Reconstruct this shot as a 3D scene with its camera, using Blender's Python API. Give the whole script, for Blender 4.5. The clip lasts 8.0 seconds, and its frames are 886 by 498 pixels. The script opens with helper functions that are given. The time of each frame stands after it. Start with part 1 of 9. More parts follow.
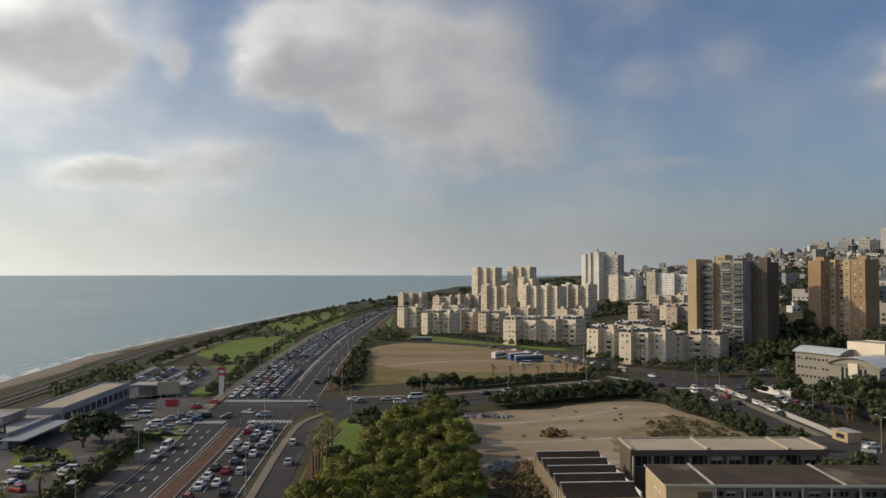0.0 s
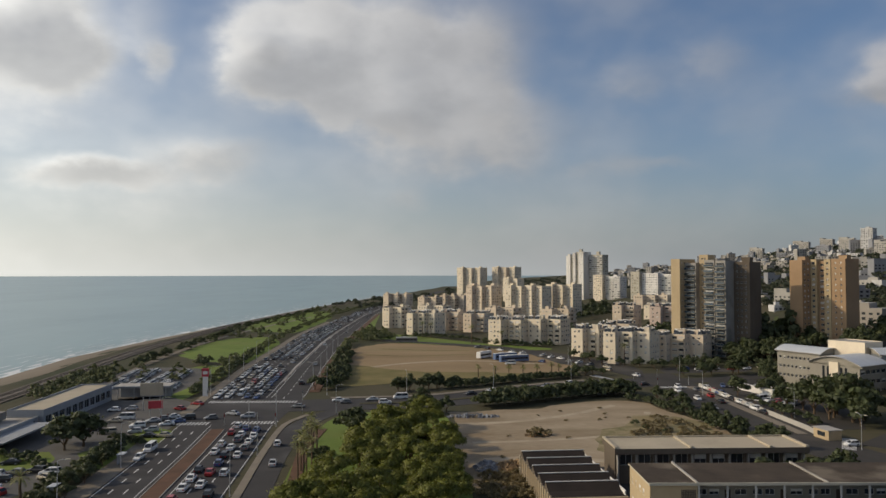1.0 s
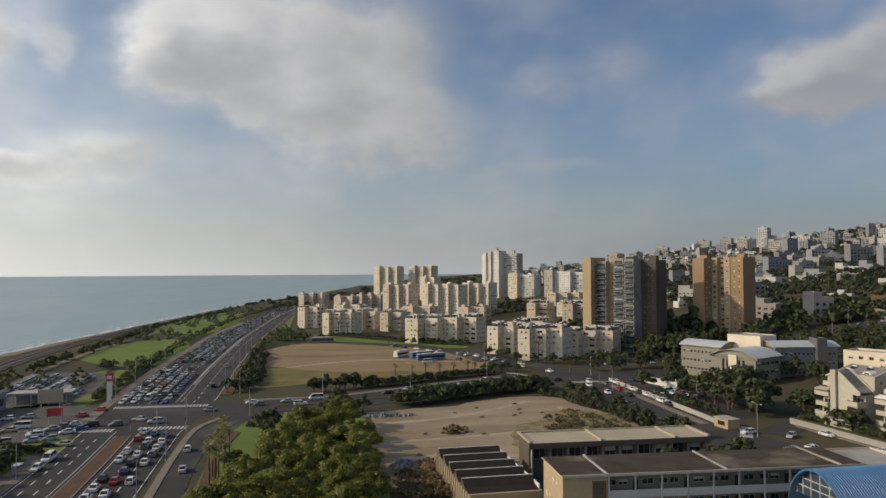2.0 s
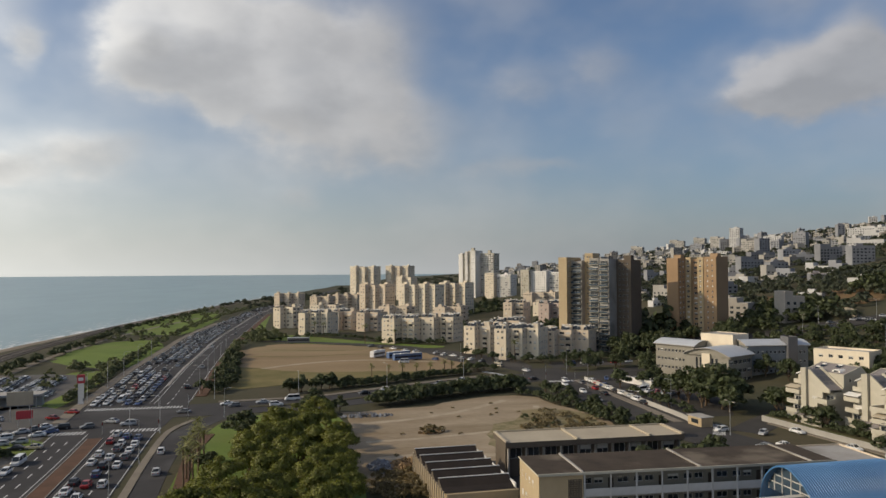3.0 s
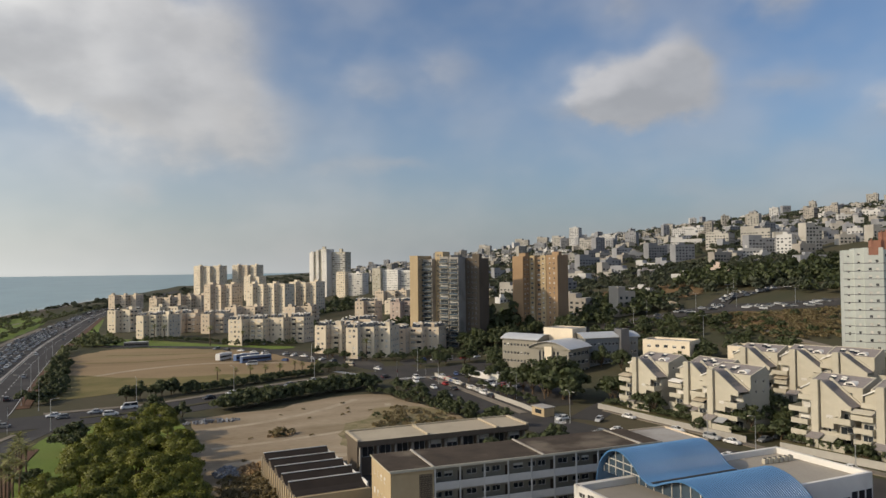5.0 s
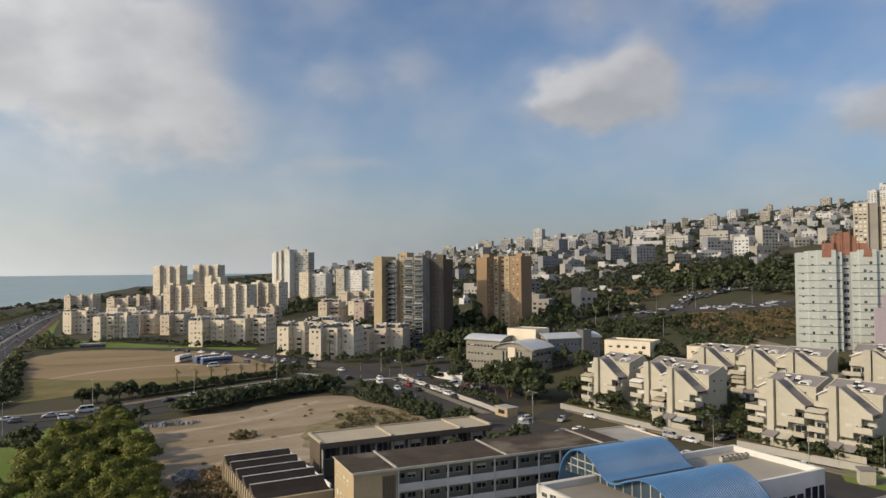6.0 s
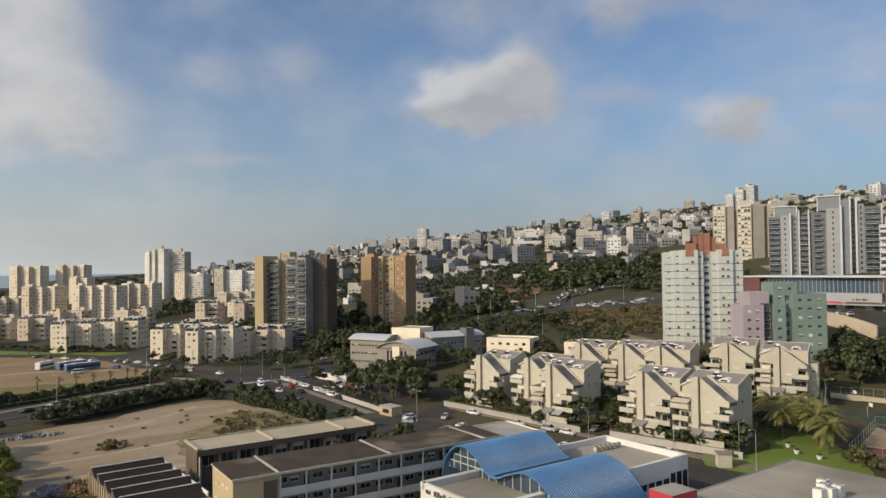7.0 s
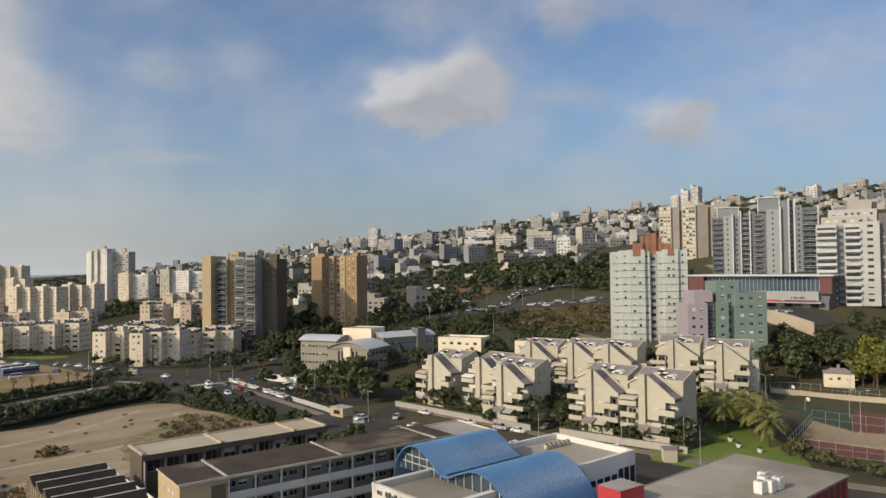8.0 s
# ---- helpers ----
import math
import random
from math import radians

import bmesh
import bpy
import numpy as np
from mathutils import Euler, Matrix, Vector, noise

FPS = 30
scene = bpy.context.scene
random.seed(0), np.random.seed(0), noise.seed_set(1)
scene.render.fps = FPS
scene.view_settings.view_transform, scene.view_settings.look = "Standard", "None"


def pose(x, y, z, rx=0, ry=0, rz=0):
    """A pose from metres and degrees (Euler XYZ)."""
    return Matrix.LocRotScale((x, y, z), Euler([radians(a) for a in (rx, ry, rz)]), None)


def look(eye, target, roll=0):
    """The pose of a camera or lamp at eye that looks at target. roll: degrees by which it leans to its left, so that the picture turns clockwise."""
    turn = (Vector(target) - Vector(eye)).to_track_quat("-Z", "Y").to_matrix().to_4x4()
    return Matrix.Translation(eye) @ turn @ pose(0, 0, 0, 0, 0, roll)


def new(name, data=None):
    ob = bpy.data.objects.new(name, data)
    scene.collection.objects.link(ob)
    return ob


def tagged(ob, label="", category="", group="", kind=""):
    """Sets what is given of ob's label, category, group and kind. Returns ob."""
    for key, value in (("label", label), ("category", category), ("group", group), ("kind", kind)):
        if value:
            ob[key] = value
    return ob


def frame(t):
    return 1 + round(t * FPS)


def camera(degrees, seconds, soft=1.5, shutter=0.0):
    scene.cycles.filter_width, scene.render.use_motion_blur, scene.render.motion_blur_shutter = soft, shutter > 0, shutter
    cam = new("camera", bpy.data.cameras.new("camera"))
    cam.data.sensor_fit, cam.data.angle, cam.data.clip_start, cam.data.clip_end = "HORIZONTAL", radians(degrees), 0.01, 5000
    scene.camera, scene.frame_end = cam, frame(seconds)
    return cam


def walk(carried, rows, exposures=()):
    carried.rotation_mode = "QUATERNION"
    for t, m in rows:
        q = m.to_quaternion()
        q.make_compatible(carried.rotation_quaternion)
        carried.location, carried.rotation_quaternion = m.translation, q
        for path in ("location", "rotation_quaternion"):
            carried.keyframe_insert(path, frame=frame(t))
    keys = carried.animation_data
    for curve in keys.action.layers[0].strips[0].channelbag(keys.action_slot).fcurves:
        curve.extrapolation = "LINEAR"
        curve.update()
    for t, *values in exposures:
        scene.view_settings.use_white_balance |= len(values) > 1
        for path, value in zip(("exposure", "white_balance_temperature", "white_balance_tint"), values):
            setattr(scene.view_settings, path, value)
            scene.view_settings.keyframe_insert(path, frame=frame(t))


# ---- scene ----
# ---------------------------------------------------------------- camera
# A drone hovers at 46 m and pans from the coast road to the hillside.
EXPO = 0.0
STOPS = ((0.0, -0.42), (1.2, -0.40), (3.5, -0.27), (6.5, -0.06), (8.0, -0.03))
cam = camera(62.6, 8.0)
EYE = (0.0, 0.0, 46.0)
PAN = (
    (0.0, 0.0, 1.825, -0.06), (0.5, -0.22, 1.84, 0.0), (1.0, -1.17, 1.834, 0.03), (1.5, -5.12, 1.762, 0.13), (1.7, -6.81, 1.736, 0.22),
    (2.8, -8.59, 1.718, 0.30), (3.0, -9.53, 1.708, 0.32), (3.5, -13.29, 1.644, 0.43), (4.0, -17.15, 1.584, 0.51), (4.5, -20.95, 1.493, 0.68), (4.7, -21.12, 1.495, 0.67),
    (5.8, -22.46, 1.555, 0.50), (6.0, -23.96, 1.537, 0.51), (6.5, -28.39, 1.475, 0.59), (7.0, -33.02, 1.402, 0.66), (7.5, -36.81, 1.333, 0.77),
    (8.0, -36.83, 1.345, 0.77))
walk(cam, [(t, pose(*EYE, 90 + pitch, roll, yaw)) for t, yaw, pitch, roll in PAN],
     exposures=[(t, EXPO + e) for t, e in STOPS])

# ---------------------------------------------------------------- sky and sun
SUN_AZ, SUN_EL = radians(-89), radians(28)      # left of the first view, low in the afternoon
world = bpy.data.worlds.new("sky")
scene.world = world
world.use_nodes = True


def sky_nodes():
    nt = world.node_tree
    nt.nodes.clear()
    N, L = nt.nodes.new, nt.links.new

    def math_(op, a, b=None, c=None, clamp=False):
        n = N("ShaderNodeMath")
        n.operation, n.use_clamp = op, clamp
        for i, q in enumerate((a, b, c)):
            if q is None:
                continue
            if isinstance(q, (int, float)):
                n.inputs[i].default_value = q
            else:
                L(q, n.inputs[i])
        return n.outputs[0]

    def mix(fac, a, b):
        n = N("ShaderNodeMix")
        n.data_type = "RGBA"
        for i, q in ((0, fac), (6, a), (7, b)):
            if isinstance(q, (int, float, tuple)):
                n.inputs[i].default_value = q
            else:
                L(q, n.inputs[i])
        return n.outputs[2]

    def smooth(v, a, b):
        n = N("ShaderNodeMapRange")
        n.interpolation_type = "SMOOTHSTEP"
        n.inputs[1].default_value, n.inputs[2].default_value = a, b
        L(v, n.inputs[0])
        return n.outputs[0]

    sky = N("ShaderNodeTexSky")
    sky.sky_type, sky.sun_disc = "NISHITA", False
    sky.sun_elevation, sky.sun_rotation = SUN_EL, SUN_AZ
    sky.air_density, sky.dust_density, sky.ozone_density = 1.0, 2.2, 1.6
    coord = N("ShaderNodeTexCoord")
    sep = N("ShaderNodeSeparateXYZ")
    L(coord.outputs["Generated"], sep.inputs[0])
    x, y, z = sep.outputs
    az = math_("MULTIPLY", math_("ARCTAN2", x, y), 57.2958)
    el = math_("MULTIPLY", math_("ARCSINE", z), 57.2958)
    # noise on the dome, flattened towards the horizon as cloud layers are
    comb = N("ShaderNodeCombineXYZ")
    L(math_("MULTIPLY", az, 0.1), comb.inputs[0])
    L(math_("MULTIPLY", el, 0.15), comb.inputs[1])

    def noise_(scale, detail, rough, off):
        vm = N("ShaderNodeVectorMath")
        vm.inputs[1].default_value = (off, off * 0.7, 0.3 * off)
        L(comb.outputs[0], vm.inputs[0])
        n = N("ShaderNodeTexNoise")
        n.inputs["Scale"].default_value, n.inputs["Detail"].default_value, n.inputs["Roughness"].default_value = scale, detail, rough
        L(vm.outputs[0], n.inputs["Vector"])
        return n.outputs[0]

    big, fine, wob = noise_(0.9, 3, 0.5, 3.0), noise_(3.2, 6, 0.55, 11.0), noise_(1.6, 3, 0.5, 21.0)
    # the outlines billow: the dome's angles are shifted a little by noise
    place = N("ShaderNodeCombineXYZ")
    shift = math_("ADD", math_("MULTIPLY", math_("SUBTRACT", wob, 0.5), 3.4), math_("MULTIPLY", math_("SUBTRACT", fine, 0.5), 1.9))
    lift = math_("ADD", math_("MULTIPLY", math_("SUBTRACT", noise_(2.0, 4, 0.5, 37.0), 0.5), 2.8), math_("MULTIPLY", math_("SUBTRACT", fine, 0.5), 1.1))
    L(math_("ADD", az, shift), place.inputs[0])
    L(math_("ADD", el, lift), place.inputs[1])

    def banks(off_az, off_el):
        """The sum of the cloud banks, seen a little to one side."""
        field = None
        for ca, ce, ra, re, wgt in CLOUDS_WEST + CLOUDS_LOW + CLOUDS_EAST:
            v = N("ShaderNodeVectorMath")
            v.operation = "MULTIPLY_ADD"
            v.inputs[1].default_value, v.inputs[2].default_value = (1 / ra, 1 / re, 0), ((off_az - ca) / ra, (off_el - ce) / re, 0)
            L(place.outputs[0], v.inputs[0])
            d = N("ShaderNodeVectorMath")
            d.operation = "DOT_PRODUCT"
            L(v.outputs[0], d.inputs[0])
            L(v.outputs[0], d.inputs[1])
            bump = math_("MULTIPLY_ADD", d.outputs["Value"], -0.45, 1.0, clamp=True)
            one = math_("MULTIPLY", math_("MULTIPLY", bump, bump), 1.4 * wgt)
            field = one if field is None else math_("ADD", field, one)
        return field

    field = banks(0, 0)
    # a flank that thickens away from the sun is lit
    flank = smooth(math_("SUBTRACT", banks(1.8, -1.3), field), -1.0, 1.1)
    thin = math_("MULTIPLY", math_("SUBTRACT", fine, 0.5), math_("MULTIPLY", field, 0.8, clamp=True))
    dens = math_("MULTIPLY", smooth(math_("ADD", field, thin), 0.0, 1.35), 0.92)
    # a thin uneven veil over the blue
    veil = math_("MULTIPLY", smooth(math_("ADD", big, math_("MULTIPLY", math_("SUBTRACT", wob, 0.5), 0.5)), 0.3, 0.75), 0.3)
    dens = math_("MAXIMUM", dens, math_("ADD", veil, math_("MULTIPLY", dens, 0.76)))
    # unseen broken cloud added elsewhere on the dome, dense enough to fill shadows
    rest = math_("MULTIPLY", smooth(math_("ADD", big, math_("MULTIPLY", math_("SUBTRACT", fine, 0.5), 0.4)), 0.46, 0.68), 0.85)
    high = smooth(el, 22.0, 34.0)
    side = math_("MAXIMUM", high, smooth(math_("ABSOLUTE", math_("SUBTRACT", az, 18.0)), 52.0, 70.0))
    dens = math_("MAXIMUM", dens, math_("MULTIPLY", rest, side))
    # the side of a cloud towards the sun is brighter
    near = math_("MULTIPLY", math_("ADD", math_("MULTIPLY", x, math.sin(SUN_AZ)), math_("MULTIPLY", y, math.cos(SUN_AZ))), 0.5)
    near = math_("ADD", near, 0.5, clamp=True)
    close = math_("MULTIPLY", near, near)
    lit = mix(math_("MULTIPLY", math_("MULTIPLY", close, close), 2.2, clamp=True), (*CLOUD_FAR, 1), (*CLOUD_SUN, 1))
    shade = mix(math_("MULTIPLY", smooth(math_("ADD", math_("MULTIPLY", fine, 0.12), wob), 0.48, 0.95), smooth(field, 0.7, 2.4)), lit, (*CLOUD_DARK, 1))
    shade = mix(math_("MULTIPLY", smooth(field, 0.45, 1.9), math_("MULTIPLY_ADD", flank, -0.6, 0.5, clamp=True)), shade, (*CLOUD_DARK, 1))
    tone = N("ShaderNodeVectorMath")
    tone.operation = "SCALE"
    L(shade, tone.inputs[0])
    L(math_("MULTIPLY_ADD", smooth(math_("ADD", math_("MULTIPLY", fine, 0.6), math_("MULTIPLY", wob, 0.4)), 0.34, 0.66), 0.12, math_("MULTIPLY_ADD", flank, 0.36, 0.84)), tone.inputs["Scale"])
    shade = tone.outputs[0]
    scale = N("ShaderNodeVectorMath")
    scale.operation = "SCALE"
    scale.inputs["Scale"].default_value = SKY_STRENGTH
    L(sky.outputs[0], scale.inputs[0])
    tint = N("ShaderNodeVectorMath")
    tint.operation = "MULTIPLY"
    tint.inputs[1].default_value = SKY_TINT
    L(scale.outputs[0], tint.inputs[0])
    # sea haze hangs low all round
    hz = mix(close, (*HAZE_FAR, 1), (*HAZE_SUN, 1))
    hfac = math_("MULTIPLY", math_("POWER", 2.718, math_("MULTIPLY", math_("ABSOLUTE", el), math_("SUBTRACT", math_("MULTIPLY", close, 0.14), 0.17))), 0.85)
    col = mix(hfac, tint.outputs[0], hz)
    col = mix(math_("MULTIPLY", dens, 0.9), col, shade)
    bg = N("ShaderNodeBackground")
    L(col, bg.inputs[0])
    bg.inputs[1].default_value = 1.0
    out = N("ShaderNodeOutputWorld")
    L(bg.outputs[0], out.inputs[0])


SKY_STRENGTH = 0.11
SKY_TINT = (0.86, 0.98, 1.14)
HAZE_FAR, HAZE_SUN = (0.275, 0.32, 0.37), (1.85, 1.82, 1.64)
CLOUD_FAR, CLOUD_SUN, CLOUD_DARK = (0.52, 0.505, 0.50), (1.6, 1.56, 1.44), (0.50, 0.50, 0.505)
CLOUDS_WEST = (
    (-13.4, 16.2, 3.3, 3.3, 1), (-10.0, 18.2, 4.9, 4.0, 1), (-9.9, 14.7, 5.1, 2.9, 1), (-4.7, 16.2, 5.8, 4.7, 1.1), (-2.9, 12.0, 4.9, 2.4, 0.7), (1.6, 16.2, 6.2, 5.3, 0.75),
    (5.2, 17.4, 3.4, 4.2, 0.35), (3.2, 11.4, 6.4, 3.2, 0.6), (7.5, 10.8, 4.0, 3.4, 0.35), (0.8, 8.5, 7.2, 2.0, 0.45), (-30.3, 17.7, 5.3, 4.0, 1), (-28.2, 15.5, 4.9, 2.2, 0.6),
    (-26.0, 13.9, 2.7, 1.8, 0.4), (-20.4, 15.2, 1.2, 1.6, 0.5), (-21.2, 17.9, 2.0, 2.7, 0.3), (-27.0, 7.1, 3.8, 1.1, 0.5), (-23.7, 7.2, 3.6, 1.1, 0.5), (-19.9, 8.2, 4.0, 1.6, 0.6),
    (-15.4, 8.4, 2.9, 1.6, 0.6),
)
CLOUDS_LOW = (
    (-22.6, 5.6, 9.8, 2.2, 0.4), (-1.7, 5.6, 1.7, 0.9, 0.4), (16.0, 14.4, 2.8, 1.8, 0.4), (22.0, 14.7, 3.1, 2.0, 0.35), (16.7, 8.2, 4.2, 0.8, 0.4), (12.1, 7.5, 2.0, 0.7, 0.3),
    (20.0, 16.9, 3.6, 2.7, 0.2), (-31, 15, 9, 6, 0.9), (66, 14, 6, 4, 0.4),
)
CLOUDS_EAST = (
    (37.3, 13.2, 4.8, 2.5, 1.0), (39.2, 15.2, 2.6, 2.3, 0.85), (35.2, 13.6, 3.6, 2.3, 0.8), (32.4, 12.6, 3.4, 1.6, 0.5), (41.4, 13.8, 2.4, 2.4, 0.4), (36.9, 11.7, 5.4, 1.3, 0.5),
    (35.6, 19.2, 1.2, 2.0, 0.35), (45.8, 18.7, 2.8, 2.2, 0.5), (49.3, 19.4, 4.2, 1.4, 0.4), (55.1, 18.6, 2.8, 1.3, 0.3), (47.0, 12.9, 2.9, 1.2, 0.4), (54.7, 10.9, 3.1, 1.8, 0.8),
    (56.3, 11.9, 1.2, 0.9, 0.5), (54.5, 9.3, 2.4, 1.0, 0.3), (58.8, 9.4, 5.8, 1.3, 0.25), (65.1, 10.2, 4.4, 1.3, 0.25), (39.6, 6.0, 2.0, 1.1, 0.3), (34.9, 6.7, 3.6, 1.3, 0.2),
    (51.1, 4.2, 3.1, 0.7, 0.25),
)
sky_nodes()

sun = new("sun", bpy.data.lights.new("sun", "SUN"))
sun.data.energy, sun.data.angle, sun.data.color = 3.4, radians(0.6), (1.0, 0.825, 0.59)
SUN_WAY = Vector((math.sin(SUN_AZ) * math.cos(SUN_EL), math.cos(SUN_AZ) * math.cos(SUN_EL), math.sin(SUN_EL)))
sun.matrix_world = look(SUN_WAY * 100, (0, 0, 0))

# ---------------------------------------------------------------- materials


def surface(name, a, b=None, scale=1.0, rough=0.8, bump=0.0, metal=0.0, fine=9.0, stain=None, spread=0.0, island=False, where="Object", stretch=(1, 1, 1)):
    """Two noises, coarse and fine, between colours a and b; stain adds a third colour in patches; spread varies object by object."""
    m = bpy.data.materials.new(name)
    m.use_nodes = True
    nt = m.node_tree
    N, L = nt.nodes.new, nt.links.new
    p = nt.nodes["Principled BSDF"]
    p.inputs["Roughness"].default_value, p.inputs["Metallic"].default_value = rough, metal
    if rough > 0.75:
        p.inputs["Specular IOR Level"].default_value = 0.2
    b = b or tuple(min(1, q * 0.8) for q in a)
    if where == "Position":
        src = N("ShaderNodeNewGeometry").outputs["Position"]
    else:
        src = N("ShaderNodeTexCoord").outputs["Object"]
    mp = N("ShaderNodeMapping")
    mp.inputs["Scale"].default_value = stretch
    L(src, mp.inputs[0])

    def nz(s, d):
        n = N("ShaderNodeTexNoise")
        n.inputs["Scale"].default_value, n.inputs["Detail"].default_value = s, d
        L(mp.outputs[0], n.inputs["Vector"])
        return n.outputs[0]

    def mixed(fac, q, r):
        n = N("ShaderNodeMix")
        n.data_type = "RGBA"
        L(fac, n.inputs[0])
        for i, c in ((6, q), (7, r)):
            if isinstance(c, tuple):
                n.inputs[i].default_value = (*c, 1)
            else:
                L(c, n.inputs[i])
        return n.outputs[2]

    def ramp(v, lo, hi):
        n = N("ShaderNodeMapRange")
        n.inputs[1].default_value, n.inputs[2].default_value = lo, hi
        L(v, n.inputs[0])
        return n.outputs[0]

    coarse, small = nz(scale, 4), nz(scale * fine, 5)
    add = N("ShaderNodeMath")
    add.operation = "MULTIPLY_ADD"
    add.inputs[1].default_value = 0.45
    L(small, add.inputs[0])
    L(coarse, add.inputs[2])
    col = mixed(ramp(add.outputs[0], 0.48, 0.98), a, b)
    if stain:
        col = mixed(ramp(nz(scale * 0.37, 6), 0.54, 0.68), col, stain)
    if spread or island:
        rnd = (N("ShaderNodeNewGeometry").outputs["Random Per Island"] if island else N("ShaderNodeObjectInfo").outputs["Random"])
        hsv = N("ShaderNodeHueSaturation")
        val = N("ShaderNodeMapRange")
        val.inputs[3].default_value, val.inputs[4].default_value = 1 - spread, 1 + spread
        L(rnd, val.inputs[0])
        L(val.outputs[0], hsv.inputs["Value"])
        L(col, hsv.inputs["Color"])
        col = hsv.outputs[0]
    L(col, p.inputs["Base Color"])
    if bump:
        bn = N("ShaderNodeBump")
        bn.inputs["Strength"].default_value, bn.inputs["Distance"].default_value = 1.0, bump
        L(small, bn.inputs["Height"])
        L(bn.outputs[0], p.inputs["Normal"])
    return m


def leafy(name, a, b, spread=0.35):
    m = surface(name, a, b, 0.25, 0.6, spread=spread, island=True, where="Position")
    nt = m.node_tree
    p = nt.nodes["Principled BSDF"]
    tr = nt.nodes.new("ShaderNodeBsdfTranslucent")
    mx = nt.nodes.new("ShaderNodeMixShader")
    mx.inputs[0].default_value = 0.3
    nt.links.new(p.inputs["Base Color"].links[0].from_socket, tr.inputs[0])
    nt.links.new(p.outputs[0], mx.inputs[1])
    nt.links.new(tr.outputs[0], mx.inputs[2])
    nt.links.new(mx.outputs[0], nt.nodes["Material Output"].inputs[0])
    return m


M = {}


def mats():
    M["earth"] = surface("earth", (0.088, 0.074, 0.044), (0.042, 0.048, 0.024), 0.02, 0.95, 0.05, where="Position", fine=22, stain=(0.034, 0.045, 0.019))
    M["dirt"] = surface("dirt", (0.31, 0.225, 0.13), (0.215, 0.155, 0.085), 0.03, 0.95, 0.04, where="Position", fine=25, stain=(0.22, 0.185, 0.095), stretch=(0.5, 1.3, 1))
    M["russet"] = surface("russet_earth", (0.20, 0.125, 0.065), (0.115, 0.085, 0.042), 0.06, 0.95, 0.06, where="Position", fine=14, stain=(0.075, 0.068, 0.032))
    M["sand"] = surface("sand", (0.38, 0.31, 0.22), (0.22, 0.165, 0.10), 0.05, 0.95, 0.06, where="Position", fine=14, stain=(0.19, 0.145, 0.085), stretch=(0.6, 1.5, 1))
    M["beach"] = surface("beach", (0.215, 0.18, 0.135), (0.15, 0.125, 0.095), 0.03, 0.9, 0.03, where="Position", stretch=(1, 0.3, 1))
    M["dry_grass"] = surface("dry_grass", (0.22, 0.175, 0.075), (0.125, 0.115, 0.042), 0.08, 0.95, 0.08, where="Position", fine=20)
    M["lawn"] = surface("lawn", (0.165, 0.215, 0.045), (0.10, 0.15, 0.03), 0.05, 0.9, 0.05, where="Position", fine=30, stain=(0.15, 0.17, 0.05))
    M["asphalt"] = surface("asphalt", (0.06, 0.057, 0.056), (0.044, 0.042, 0.042), 0.12, 0.9, 0.01, where="Position", fine=12, stain=(0.08, 0.078, 0.076))
    M["asphalt_old"] = surface("asphalt_old", (0.062, 0.058, 0.054), (0.042, 0.04, 0.038), 0.1, 0.95, 0.01, where="Position", fine=12, stain=(0.088, 0.08, 0.07))
    # old asphalt lightened, sea haze put into the colour of the car parks
    M["asphalt_hazed"] = surface("asphalt_hazed", (0.13, 0.125, 0.117), (0.09, 0.087, 0.082), 0.1, 0.95, 0.01, where="Position", fine=12, stain=(0.16, 0.15, 0.135))
    M["paving"] = surface("paving", (0.235, 0.205, 0.16), (0.175, 0.15, 0.12), 0.2, 0.9, 0.01, where="Position", spread=0.06)
    M["red_paving"] = surface("red_paving", (0.14, 0.078, 0.05), (0.09, 0.054, 0.036), 0.25, 0.9, 0.01, where="Position")
    M["ballast"] = surface("ballast", (0.15, 0.13, 0.11), (0.10, 0.088, 0.075), 0.3, 0.95, 0.03, where="Position")
    M["garden_soil"] = surface("garden_soil", (0.11, 0.09, 0.05), (0.055, 0.062, 0.026), 0.3, 0.95, 0.04, where="Position", fine=8, stain=(0.05, 0.065, 0.024))
    M["court_green"] = surface("court_green", (0.06, 0.085, 0.06), (0.045, 0.065, 0.045), 0.15, 0.9, where="Position")
    M["court_red"] = surface("court_red", (0.17, 0.078, 0.062), (0.13, 0.062, 0.05), 0.15, 0.9, where="Position")
    M["track"] = surface("worn_track", (0.44, 0.37, 0.27), (0.30, 0.24, 0.165), 0.15, 0.95, 0.03, where="Position", fine=10)
    M["kerb"] = surface("kerb", (0.42, 0.40, 0.36), None, 0.5, 0.85, where="Position")
    M["line"] = surface("line_paint", (0.62, 0.62, 0.60), (0.45, 0.45, 0.44), 0.8, 0.7, where="Position")
    M["cream"] = surface("cream_render", (0.74, 0.65, 0.505), (0.63, 0.55, 0.425), 0.12, 0.9, 0.004, fine=8, stain=(0.52, 0.45, 0.36), spread=0.05)
    M["beige"] = surface("beige_render", (0.67, 0.565, 0.435), (0.56, 0.47, 0.36), 0.1, 0.9, 0.004, fine=8, stain=(0.45, 0.37, 0.285), spread=0.06)
    M["white"] = surface("white_render", (0.74, 0.72, 0.68), (0.64, 0.62, 0.58), 0.1, 0.85, 0.003, fine=9, stain=(0.48, 0.46, 0.42), spread=0.04)
    M["offwhite"] = surface("offwhite_cladding", (0.49, 0.455, 0.37), (0.41, 0.38, 0.305), 0.13, 0.85, 0.003, stain=(0.35, 0.32, 0.255), spread=0.04)
    M["ochre"] = surface("ochre_render", (0.365, 0.25, 0.15), (0.305, 0.205, 0.122), 0.09, 0.9, 0.004, stain=(0.29, 0.205, 0.12))
